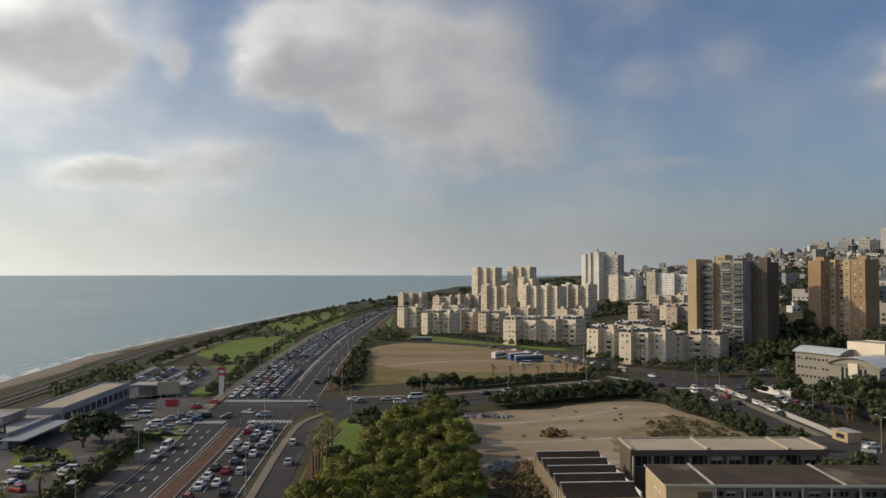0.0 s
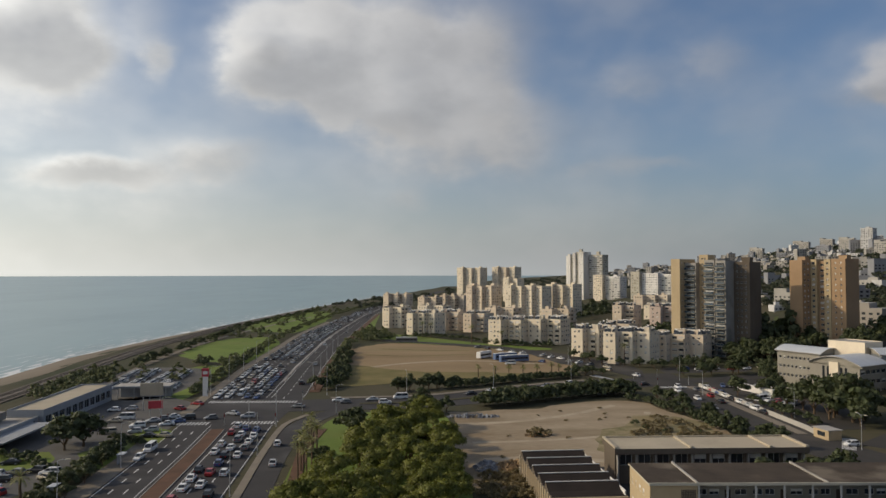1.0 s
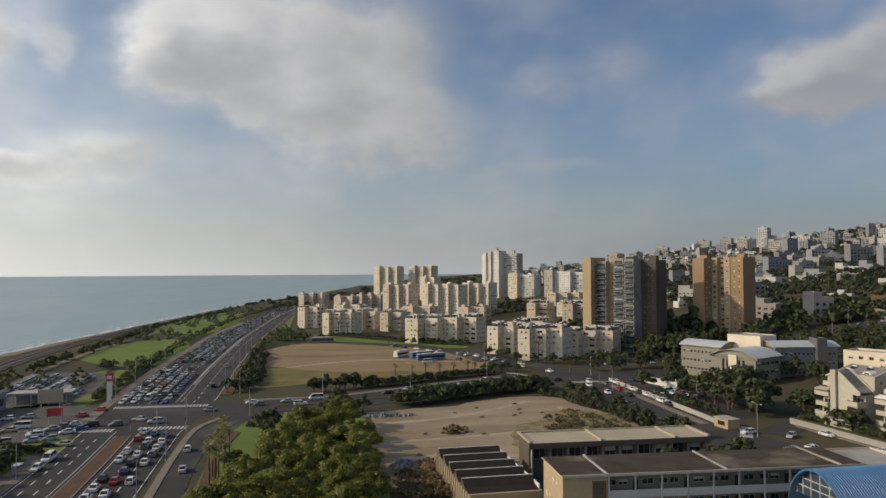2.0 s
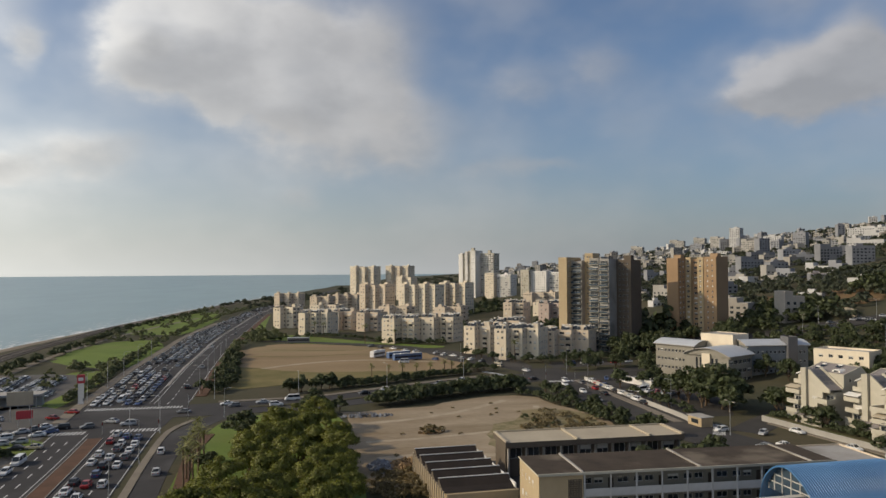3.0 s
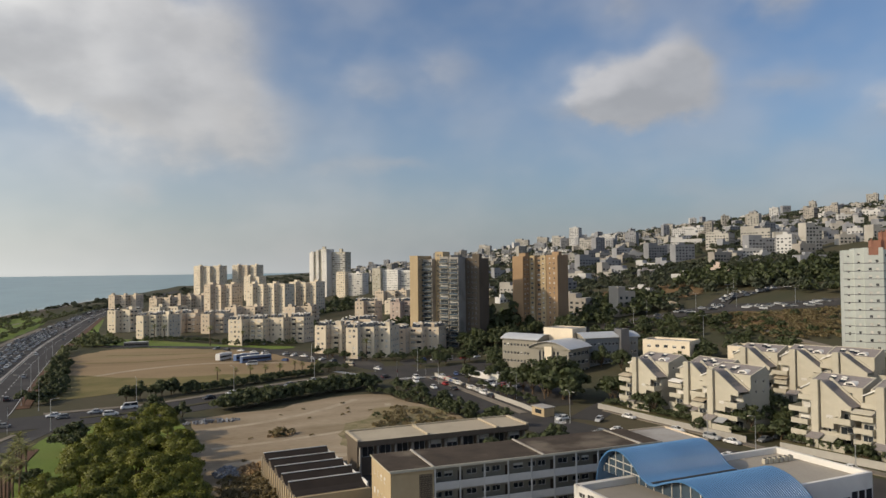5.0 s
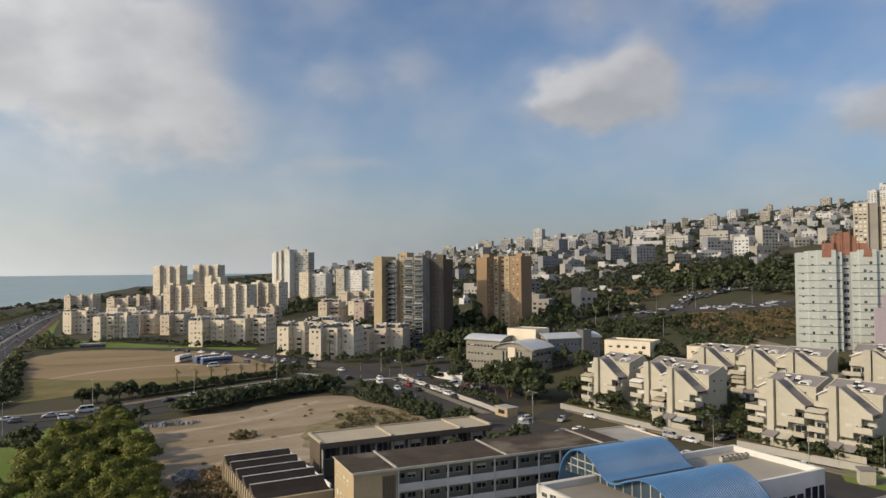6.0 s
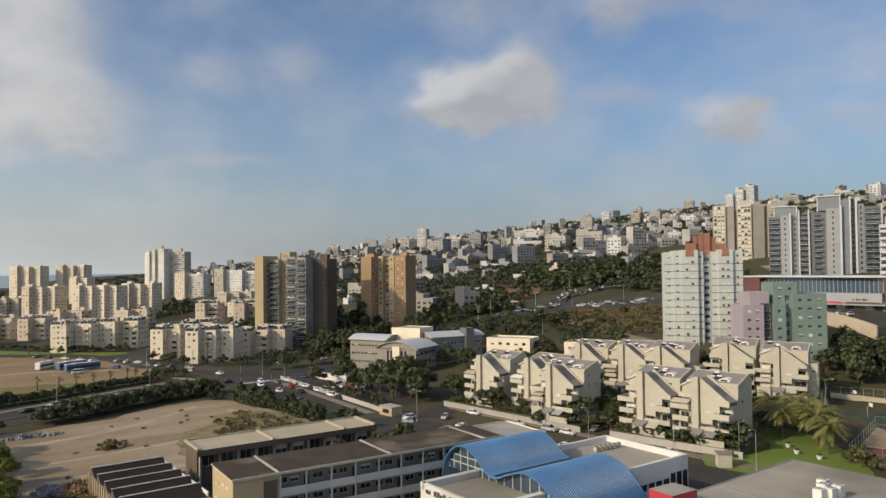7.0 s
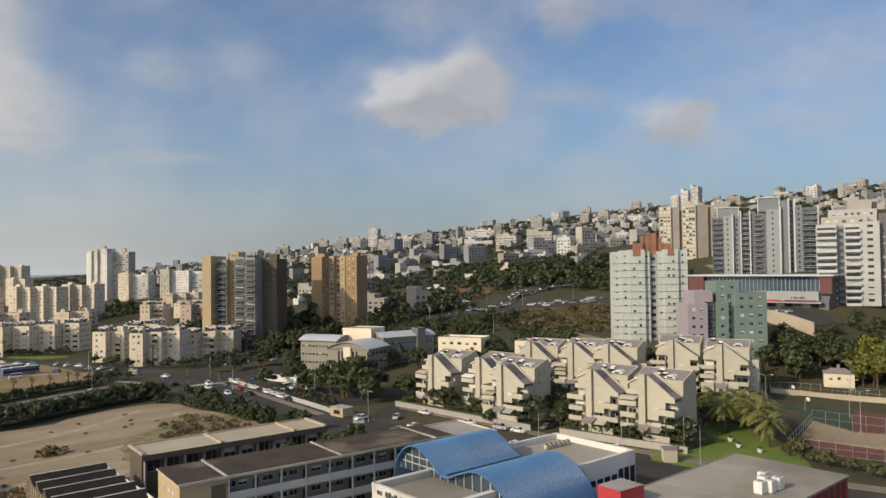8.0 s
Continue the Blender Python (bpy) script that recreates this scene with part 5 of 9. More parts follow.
# ---- school
def school():
    r = root("school_wing", 35.8, 117.8, 0, -0.8, "three-storey school wing with open galleries and a dark roof", "school", "school buildings")
    W, D, T = 54.0, 12.4, 12.0
    body = Build()
    end = Build()
    end.box(0, 0.0, 0, 7.6, D, T - 0.25, 0)
    piece("stair_bay", end.mesh("stair_bay", "tan"), r)
    body.box(7.6, 2.4, 0, W, D, T - 0.25, 0, skip="s")
    # back wall of the galleries with doors and windows
    holes, doors = [], []
    for f in range(3):
        z = 1.2 + 3.5 * f
        for k in range(10):
            u = 0.4 + k * 4.6
            if k % 2:
                doors.append((u + 0.3, u + 1.3, z + 0.05, z + 2.1))
                holes.append((u + 2.0, u + 4.0, z + 1.2, z + 2.2))
            else:
                holes += [(u + 0.4, u + 2.0, z + 1.2, z + 2.2), (u + 2.4, u + 4.0, z + 1.2, z + 2.2)]
    facade(body, (7.6, 2.4), (W, 2.4), 0, T - 0.25, holes + doors, 0.2, 0)
    # gallery wall in the darkened office render, standing for recess shade
    piece("wall", body.mesh("wall", "office"), r)
    add_windows(r, (7.6, 2.4), (W, 2.4), holes, 0.12, shut=(0.9, 0.1, 0.0), rng=random.Random(3))
    leaf = Build()
    leaf.box(0, 0, 0, 1.0, 0.06, 2.05)
    leaf = leaf.mesh("door", "roof_dark")
    for u0, u1, v0, v1 in doors:
        piece("door", leaf, r, pose(7.6 + u0, 2.4 + 0.1, v0))
    par = Build()
    par.box(0, -0.12, 0, 4.4, 0.06, 1.3)
    par = par.mesh("parapet", "far_white")
    post = Build()
    post.box(0, -0.2, 0, 0.24, 0.08, T - 0.3)
    post = post.mesh("post", "far_white")
    for k in range(11):
        piece("post", post, r, pose(7.7 + k * 4.6, 0.0, 0))
    for f in range(3):
        z = 1.0 + 3.5 * f
        slab = Build()
        slab.box(7.6, 0.0, z - 0.2, W, 2.4, z)
        piece("gallery_floor", slab.mesh("gallery_floor", "concrete"), r)
        for k in range(10):
            piece("parapet", par, r, pose(7.94 + k * 4.6, 0.0, z))
    # perforated screen on the end bay
    sc = Build()
    for i in range(9):
        sc.box(5.0 + i * 0.27, -0.12, 1.5, 5.12 + i * 0.27, 0, T - 1.0)
    for j in range(26):
        sc.box(5.0, -0.13, 1.5 + j * 0.36, 7.3, -0.01, 1.6 + j * 0.36)
    piece("screen", sc.mesh("screen", "umber"), r)
    roof = Build()
    roof.box(-0.3, -0.45, T - 0.25, W + 0.2, D + 0.3, T, 1, top=0)
    for x in (7.5, 28.6, 49.5):
        rib = Build()
        rib.box(x - 0.16, -0.24, T, x + 0.16, D + 0.2, T + 0.28)
        piece("roof_rib", rib.mesh("roof_rib", "roof"), r)
    roof.box(-0.3, -0.45, T, W + 0.2, -0.25, T + 0.18, 1)
    piece("roof", roof.mesh("roof", "roof_dark", "offwhite"), r)
    # end wall with stains and small windows
    holes = [(1.5 + 2.2 * k, 2.5 + 2.2 * k, z, z + 1.1) for k in range(4) for z in (2.2, 5.7, 9.0)]
    e = Build()
    facade(e, (-0.06, D), (-0.06, 0), 0, T - 0.3, holes, 0.05, 0)
    piece("end_wall", e.mesh("end_wall", "tan"), r)
    add_windows(r, (-0.06, D), (-0.06, 0), holes, 0.03)

    r = root("school_wing", 89.8, 122, 0, -0.8, "low flat school annexe with pale concrete roof", "school", "school buildings")
    zr = mass(r, 0, -2, 14, 12, 0, 10.5, "beige", "roof", sides="s", win=(1.6, 1.2, 1.2), parapet=0.3)

    r = root("school_wing", 40.6, 158.2, 0, 1.0, "low school wing with a cream roof and piers", "school", "school buildings")
    W, D, T = 42.0, 9.6, 8.0
    b = Build()
    holes = [(1.2 + 4.1 * k, 3.8 + 4.1 * k, 4.0, 6.3) for k in range(10)]
    facade(b, (0, 0.9), (W, 0.9), 0, T - 0.2, holes, 0.25)
    b.box(0, 0.9, 0, W, D, T - 0.2, 0, skip="s")
    # wall and fascia in umber, painted dark for the shaded front
    piece("wall", b.mesh("wall", "umber"), r)
    add_windows(r, (0, 0.9), (W, 0.9), holes, 0.15, shut=(0.8, 0.2, 0))
    pier = Build()
    pier.box(0, 0, 0, 0.3, 0.95, T - 1.2)
    pier = pier.mesh("pier", "concrete")
    for k in range(11):
        piece("pier", pier, r, pose(0.4 + k * 4.1, -0.05, 0))
    t = Build()
    t.box(-0.4, -0.8, T - 1.3, W + 0.4, D + 0.4, T - 0.05, 1, top=0)
    for x in (0, 16.5, 34.0, W):
        rib = Build()
        rib.box(x - 0.4, -0.8, T - 0.04, x + 0.25, D + 0.08, T + 0.35)
        piece("roof_rib", rib.mesh("roof_rib", "roof_cream"), r)
    rib = Build()
    rib.box(-0.4, D + 0.1, T - 0.04, W + 0.4, D + 0.4, T + 0.3)
    piece("roof_rim", rib.mesh("roof_rim", "roof_cream"), r)
    piece("roof", t.mesh("roof", "roof_cream", "umber"), r)

    # saw-tooth workshop
    r = root("school_workshop", 23, 134, 0, 3.5, "workshop with a dark saw-tooth roof and grey skylights", "workshop", "school buildings")
    b = Build()
    b.box(0, 0, 0, 14, 31, 4.6, 0)
    piece("wall", b.mesh("wall", "tan"), r)
    for k in range(5):
        y0 = 0.6 + 6.0 * k
        t = Build()
        t.face([(-0.4, y0, 4.7), (13.6, y0, 4.7), (13.6, y0 + 2.3, 5.1), (-0.4, y0 + 2.3, 5.1)], 1)
        t.face([(-0.4, y0 + 2.3, 5.1), (13.6, y0 + 2.3, 5.1), (13.6, y0 + 4.6, 6.2), (-0.4, y0 + 4.6, 6.2)], 0)
        t.face([(-0.4, y0 + 4.6, 6.2), (13.6, y0 + 4.6, 6.2), (13.6, y0 + 6.0, 4.7), (-0.4, y0 + 6.0, 4.7)], 0)
        for x in (-0.4, 13.6):
            t.face([(x, y0, 4.6), (x, y0 + 2.3, 5.1), (x, y0 + 4.6, 6.2), (x, y0 + 6.0, 4.6)], 2)
        t.box(-0.5, y0 + 4.45, 6.2, 13.7, y0 + 4.7, 6.34, 3)
        t.box(13.5, y0 + 0.1, 4.7, 13.75, y0 + 4.5, 5.6, 3)
        piece("roof_bay", t.mesh("roof_bay", "bitumen", "bitumen", "umber", "white"), r)
    fence = Build()
    fence.box(-0.6, 0, 0, -0.35, 0.4, 5.0)
    fence = fence.mesh("buttress", "roof_cream")
    for k in range(16):
        piece("buttress", fence, r, pose(0, 0.6 + 2 * k, 0))


school()


# ---- hall with the blue wave roof
def blue_hall():
    r = root("blue_roofed_hall", 61.8, 70, 0, 3.0, "white modern hall under a ribbed blue wave roof", "hall", "halls")
    w = Build()
    w.box(0, 13.9, 0, 12.4, 30, 10.8, 0)
    w.box(12.4, 8.0, 0, 28, 36, 6.5, 0)
    w.box(12.4, 14, 6.5, 28, 33, 10.8, 0)
    w.box(28, 14, 0, 47, 33.0, 10.8, 0)
    # front terrace roof with parapets
    for a in ((0, 14, 12.4, 14.5), (0, 29.5, 12.4, 30), (0, 14.5, 0.5, 29.5)):
        w.box(a[0], a[1] - 0.6, 10.8, a[2], a[3], 12.0, 0)
    # right part with parapets
    for x0, y0, x1, y1 in ((27, 32.4, 47, 33.0), (46.4, 14, 47, 32.4), (29, 14, 46.4, 14.6)):
        w.box(x0, y0, 10.8, x1, y1, 12.0, 0)
    piece("wall", w.mesh("wall", "white"), r)
    t = Build()
    t.box(0.5, 14.5, 10.8, 12.4, 29.4, 10.95)
    piece("roof_deck", t.mesh("roof_deck", "roof_stained"), r)
    t = Build()
    t.box(28, 14.6, 10.8, 46.4, 32.4, 10.95)
    piece("roof_deck", t.mesh("roof_deck", "roof_stained"), r)
    # wave roof: profile along y, ribs every 0.45 m, swept along x
    prof = WAVE
    line = smooth_line(prof, 0.5)
    x0, x1 = 10.0, 28.0
    bd = Build()
    n = int((x1 - x0) / 0.45)
    for i in range(n):
        xa, xb = x0 + i * 0.45, x0 + (i + 1) * 0.45
        for a, b in zip(line, line[1:]):
            for u0, u1, lift in ((xa, xa + 0.33, 0.0), (xa + 0.36, xb - 0.03, 0.07)):
                bd.face([(u0, a.x, a.y + lift), (u1, a.x, a.y + lift), (u1, b.x, b.y + lift), (u0, b.x, b.y + lift)])
            for u0, u1, l0, l1 in ((xa + 0.33, xa + 0.36, 0.0, 0.07), (xb - 0.03, xb, 0.07, 0.0)):
                bd.face([(u0, a.x, a.y + l0), (u1, a.x, a.y + l1), (u1, b.x, b.y + l1), (u0, b.x, b.y + l0)])
    piece("wave_roof", bd.mesh("wave_roof", "blue_metal"), r, label="ribbed blue sheet-metal wave roof")
    for x in (x0, x1):
        edge = Build()
        for a, b in zip(line, line[1:]):
            edge.face([(x, a.x, a.y + 0.08), (x, b.x, b.y + 0.08), (x, b.x, b.y - 0.22), (x, a.x, a.y - 0.22)])
            edge.face([(x, a.x, a.y + 0.09), (x + 0.14, a.x, a.y + 0.09), (x + 0.14, b.x, b.y + 0.09), (x, b.x, b.y + 0.09)])
            edge.face([(x, a.x, a.y - 0.22), (x + 0.5, a.x, a.y - 0.22), (x + 0.5, b.x, b.y - 0.22), (x, b.x, b.y - 0.22)])
        piece("roof_edge", edge.mesh("roof_edge", "blue_metal"), r, label="blue rim of the wave roof")
    gut = Build()
    gy, gz = WAVE_LOW
    gut.box(x0 + 0.3, gy - 0.25, gz + 0.1, x1 - 0.3, gy + 0.25, gz + 0.2)
    piece("gutter", gut.mesh("gutter", "dark"), r)
    # glazed end under the wave
    g = Build()
    for a, b in zip(line, line[1:]):
        if a.y > 11 and b.y > 11:
            g.face([(x0 + 1.2, a.x, 10.9), (x0 + 1.2, a.x, a.y - 0.3), (x0 + 1.2, b.x, b.y - 0.3), (x0 + 1.2, b.x, 10.9)])
    piece("end_glazing", g.mesh("end_glazing", "blueglass"), r)
    for k in range(0, len(line) - 1, 4):
        a = line[k]
        if a.y > 11.6:
            bars = Build()
            bars.box(x0 + 1.05, a.x - 0.06, 10.9, x0 + 1.2, a.x + 0.06, a.y - 0.3)
            piece("mullion", bars.mesh("mullion", "white"), r)
    for z in (12.2, 13.4):
        ys = [p.x for p in line if p.y - 0.4 > z and p.x > gy]
        if ys:
            bars = Build()
            bars.box(x0 + 1.04, min(ys), z, x0 + 1.2, max(ys), z + 0.12)
            piece("transom", bars.mesh("transom", "white"), r)
    # windows of the right flank and lettering bars on the front
    for k in range(9):
        win = Build()
        x, z, w, h = (30 + k * 2.0, 7.6, 1.5, 1.1) if k < 6 else (42 + (k - 6) * 1.7, 6.0, 1.3, 3.4)
        win.box(x, 13.95, z, x + w, 14.0, z + h)
        piece("window", win.mesh("window", "glass"), r)
    rng = random.Random(2)
    s = Build()
    y = 28.5
    while y > 15.5:
        wd = rng.uniform(0.35, 0.75)
        s.box(-0.08, y - wd, 10.5, 0.0, y, 10.5 + rng.choice((0.6, 0.8, 0.9)))
        y -= wd + rng.choice((0.18, 0.2, 0.9))
    piece("letter_bars", s.mesh("letter_bars", "dark"), r, label="row of dark lettering bars")
    for k in range(6):
        ac = Build()
        ac.box(0, 0, 0.1, 0.8, 0.7, 0.95)
        ac.tube((0.4, 0.35, 0.95), (0.4, 0.35, 1.05), 0.28, 0.28, 8, 1)
        m = r.matrix_world @ pose(38 + k * 1.15, 27.5, 10.95)
        thing("roof_unit", ac.mesh("roof_unit", "offwhite", "dark"), pose(61.8 + 38 + k * 1.15 - 1.4, 70 + 27.5 + 2.0, 10.95, 0, 0, 3), "cream cooling unit on the hall roof", "cooling unit", "hall roof units")


WAVE = [(38.5, 6.0), (38.2, 9.0), (37.0, 12.6), (34.5, 15.0), (31.5, 15.6), (28.5, 14.4), (26.0, 12.6), (23.5, 12.2), (20.5, 13.4), (17.0, 14.4), (13.0, 13.6), (9.5, 11.0), (7.5, 7.0), (7.0, 3.0)]
WAVE_LOW = (24.0, 12.2)
blue_hall()

r = root("grey_roofed_hall", 91, 77, 0, 4.0, "long hall with a flat grey roof and maroon side panels", "hall", "halls")
b = Build()
b.box(0, -20, 0, 39, 0, 8.6, 0)
piece("wall", b.mesh("wall", "maroon"), r)
b = Build()
b.box(-0.3, -20.3, 8.6, 39.3, 0.3, 9.0, 0)
for x in (13.0,):
    b.box(x, -20.2, 9.0, x + 0.12, 0.1, 9.06, 1)
b.box(-0.3, 0.1, 9.0, 39.3, 0.3, 9.15, 1)
piece("roof", b.mesh("roof", "roof_stained", "concrete"), r)
for k in range(16):
    b = Build()
    b.box(0.6 + 2.5 * k, -20.1, 0, 0.9 + 2.5 * k, -20.0, 8.4)
    piece("cladding_strip", b.mesh("cladding_strip", "red"), r)
b = Build()
b.box(87.6, 73.0, 0, 93.2, 77.5, 11.6, 0, top=1)
thing("stair_tower", b.mesh("stair_tower", "red", "roof"), Matrix(), "red box-shaped stair tower with grey top", "stair tower")
for k, (x, y) in enumerate(((110.5, 63.8), (112.4, 63.2), (113.6, 65.0), (115.8, 66.2), (114.8, 63.2))):
    b = Build()
    b.box(-0.8, -0.7, 0.15, 0.8, 0.7, 2.0)
    b.tube((0, 0, 2.0), (0, 0, 2.12), 0.5, 0.5, 8, 1)
    b.box(-0.7, -0.6, 0, 0.7, 0.6, 0.15, 1)
    thing("cooling_unit", b.mesh("cooling_unit", "white", "steel"), pose(x, y, 9.0, 0, 0, 4), "white cooling unit on the grey roof", "cooling unit", "roof cooling units")


# ---- offices with vaulted roofs
def vault(parent, x0, y0, x1, y1, z, rise, over=0.8, n=12, mat="zinc", soffit="roof", along=False):
    """A shallow curved roof; the curve spans x, or, with along, the depth."""
    bd = Build()
    if along:
        x0, y0, x1, y1 = y0, x0, y1, x1
    turn = (lambda p: (p[1], p[0], p[2])) if along else (lambda p: p)
    put = lambda pts, q: bd.face([turn(p) for p in pts], q)
    pts = []
    for i in range(n + 1):
        t = i / n
        pts.append((x0 - over + (x1 - x0 + 2 * over) * t, z + rise * math.sin(math.pi * (0.12 + 0.76 * t)) - rise * math.sin(math.pi * 0.12)))
    for (xa, za), (xb, zb) in zip(pts, pts[1:]):
        put([(xa, y0 - over, za + 0.3), (xb, y0 - over, zb + 0.3), (xb, y1 + over, zb + 0.3), (xa, y1 + over, za + 0.3)], 0)
        put([(xa, y0 - over, za), (xb, y0 - over, zb), (xb, y0 - over, zb + 0.3), (xa, y0 - over, za + 0.3)], 1)
        put([(xa, y1 + over, za), (xa, y1 + over, za + 0.3), (xb, y1 + over, zb + 0.3), (xb, y1 + over, zb)], 1)
        for yy in (y0, y1):
            put([(xa, yy, z - 0.6), (xb, yy, z - 0.6), (xb, yy, zb + 0.05), (xa, yy, za + 0.05)], 2)
    for xa, za in (pts[0], pts[-1]):
        put([(xa, y0 - over, za), (xa, y1 + over, za), (xa, y1 + over, za + 0.3), (xa, y0 - over, za + 0.3)], 1)
    piece("vaulted_roof", bd.mesh("vaulted_roof", mat, soffit, "office"), parent)


def offices():
    o = dict(win=(2.6, 1.5, 0.5), shut=(0.9, 0.1, 0), parapet=0.3, margin=0.5)
    small = dict(o, win=(1.0, 1.1, 0.75))
    r = root("vaulted_office", 146, 303, 0, -62, "cream office wing under a pale curved roof", "office building", "vaulted offices")
    mass(r, 0, 0, 19, 13, 0, 13.4, "office", "roof", sides="swe", storey=3.6, rows=3, **small)
    vault(r, 0, 0, 19, 13, 13.4, 3.2, along=True)
    r = root("vaulted_office", 147.5, 279, 0, -62, "cream office front with a large arched gable", "office building", "vaulted offices")
    mass(r, 0, 0, 19, 17, 0, 11.6, "office", "roof", sides="e", storey=3.6, rows=3, **o)
    vault(r, 0, 0, 19, 17, 11.6, 4.4, over=1.0)
    for x in (4.6, 6.4, 11.6, 13.4):
        b = Build()
        b.box(x, -0.06, 3.5, x + 0.9, 0.0, 10.6)
        piece("window", b.mesh("window", "glass"), r)
    b = Build()
    b.box(7.6, -0.6, 0, 11.2, 0, 12.4)
    piece("pier", b.mesh("pier", "cream"), r)
    r = root("office_block", 162, 293, 0, -62, "cream cubic office block behind the vaults", "office building", "vaulted offices")
    mass(r, 0, 0, 15, 12, 0, 18.6, "cream", "roof", sides="", **o)
    r = root("vaulted_office", 171, 273, 0, -5, "long grey office wing under a low curved roof", "office building", "vaulted offices")
    mass(r, 0, 0, 26, 13, 0, 14.6, "panel", "roof", sides="s", storey=3.8, rows=3, **small)
    vault(r, 0, 0, 26, 13, 14.6, 3.0, along=True)
    mass(r, 16.5, -2, 20.5, 4, 0, 18.4, "slate", "roof", sides="")
    for x, y, w, d, h, t in ((190, 258, 20, 12, 15, -60), (206, 226, 26, 12, 14.5, -60)):
        r = root("office_block", x, y, 0, t, "low cream flat-roofed building behind the offices", "office building", "vaulted offices")
        mass(r, 0, 0, w, d, 0, h, "cream", "roof", sides="sw", storey=3.4, win=(1.6, 1.2, 2.0))


offices()


# ---- stepped terraced houses
def house(x, y, z, turn, k):
    r = root("terraced_house", x, y, z, turn, ("cream stepped terraced house with dark sloping roof" if k % 2 else "cream terraced house with stacked balconies and sloping roof"), "house", "terraced houses")
    rng = random.Random(100 + k)
    top, end = 17.3 + rng.uniform(-0.3, 0.3), rng.uniform(11.2, 11.8)
    XE = 14.8
    r.matrix_world = r.matrix_world @ Matrix.Diagonal((1, 1, 0.9, 1))

    def slab_of(name, prof, y0, y1):
        """An upright wall of a given outline, y0 to y1 thick."""
        b = Build()
        b.face([(px, y0, pz) for px, pz in prof])
        b.face([(px, y1, pz) for px, pz in reversed(prof)])
        for (xa, za), (xb, zb) in zip(prof, prof[1:] + prof[:1]):
            b.face([(xa, y0, za), (xa, y1, za), (xb, y1, zb), (xb, y0, zb)])
        return piece(name, b.mesh(name, "offwhite"), r)

    def tray(name, x0, y0, x1, y1, z0, rail=1.1):
        """A balcony: floor slab with a solid parapet on front and sides."""
        s = Build()
        s.box(x0, y0, z0 - 0.3, x1, y1, z0)
        s.box(x0, y0, z0, x1, y0 + 0.18, z0 + rail)
        s.box(x0, y0 + 0.18, z0, x0 + 0.18, y1, z0 + rail)
        s.box(x1 - 0.18, y0 + 0.18, z0, x1, y1, z0 + rail)
        return piece(name, s.mesh(name, "offwhite"), r)

    # tall fin, then the broad wall under the slope, standing a little proud
    slab_of("fin_wall", [(5.4, 0), (7.2, 0), (7.2, top + 0.25), (5.4, top + 0.1)], -1.0, 0.5)
    s = Build()
    s.box(4.6, 0.3, 0, 5.4, 5.1, top - 0.9)
    piece("room_wall", s.mesh("room_wall", "offwhite"), r)
    slab_of("gable_wall", [(7.5, 5.0), (10.5, 5.0), (10.5, 6.4), (12.4, 8.6), (12.4, 10.3), (XE, 10.3), (XE, end), (14.1, end + 0.35), (7.6, top), (7.5, top)], -0.25, 0.2)
    slab_of("gable_wall", [(7.0, 9), (XE, 9), (XE, end + 0.2), (14.1, end + 0.55), (7.6, top + 0.2), (7.0, top + 0.2)], 4.7, 5.1)
    for zz in (6.7, 9.7):
        piece("window", window_mesh(0.85, 1.75, 0), r, pose(4.5, 0.22, zz))
    piece("window", window_mesh(1.6, 0.8, 2), r, pose(8.8, -0.32, 7.6 + rng.uniform(-0.4, 0.4)))
    if k % 2:
        piece("window", window_mesh(0.8, 1.2, 0), r, pose(8.3, 1.32, 3.5))
    t = Build()
    t.face([(7.0, 0.2, top - 0.3), (14.1, 0.2, end + 0.05), (14.1, 4.7, end + 0.05), (7.0, 4.7, top - 0.3)])
    t.face([(14.1, 0.2, end + 0.05), (XE, 0.2, end - 0.3), (XE, 4.7, end - 0.3), (14.1, 4.7, end + 0.05)])
    t.face([(4.6, 0.5, top - 0.6), (7.0, 0.5, top - 0.3), (7.0, 4.7, top - 0.3), (4.6, 4.7, top - 0.6)])
    slope = piece("sloping_roof", t.mesh("sloping_roof", "roof_tile"), r, label="dark tiled sloping roof")
    for q in range(3):
        if rng.random() < 0.25:
            continue
        c = Build()
        f0, f1 = 0.06 + q * 0.3, 0.3 + q * 0.3
        xa, xb = 7.6 + 6.5 * f0, 7.6 + 6.5 * f1
        za, zb = top - 0.2 - (top - end) * f0, top - 0.2 - (top - end) * f1
        c.face([(xa, 0.7, za + 0.08), (xb, 0.7, zb + 0.08), (xb, 2.3, zb + 0.08), (xa, 2.3, za + 0.08)])
        c.face([(xa, 2.6, za + 0.08), (xb, 2.6, zb + 0.08), (xb, 4.2, zb + 0.08), (xa, 4.2, za + 0.08)])
        piece("roof_glazing", c.mesh("roof_glazing", "slate"), slope, label="dark roof glazing")
    # solid rooms under the slope and behind the fin
    s = Build()
    s.box(5.4, 0.5, 0, 7.5, 5.1, 10.4)
    s.box(7.5, 0.2, 5.0, 10.5, 5.1, 10.4)
    s.box(7.5, 1.4, 0, 10.5, 5.1, 5.0)
    s.box(10.5, 1.8, 0, XE, 5.1, 10.4)
    piece("room_wall", s.mesh("room_wall", "offwhite"), r)
    # body behind with a pitched tiled roof, pale rims and an arched dormer
    mass(r, 1.6, 5.1, XE, 13.4, 0, 15.6, "offwhite", "roof", sides="se", storey=3.1, win=(0.8, 0.9, 3.4), rng=rng, parapet=0.1, only=lambda i, f, n: f > 1 and rng.random() < 0.7)
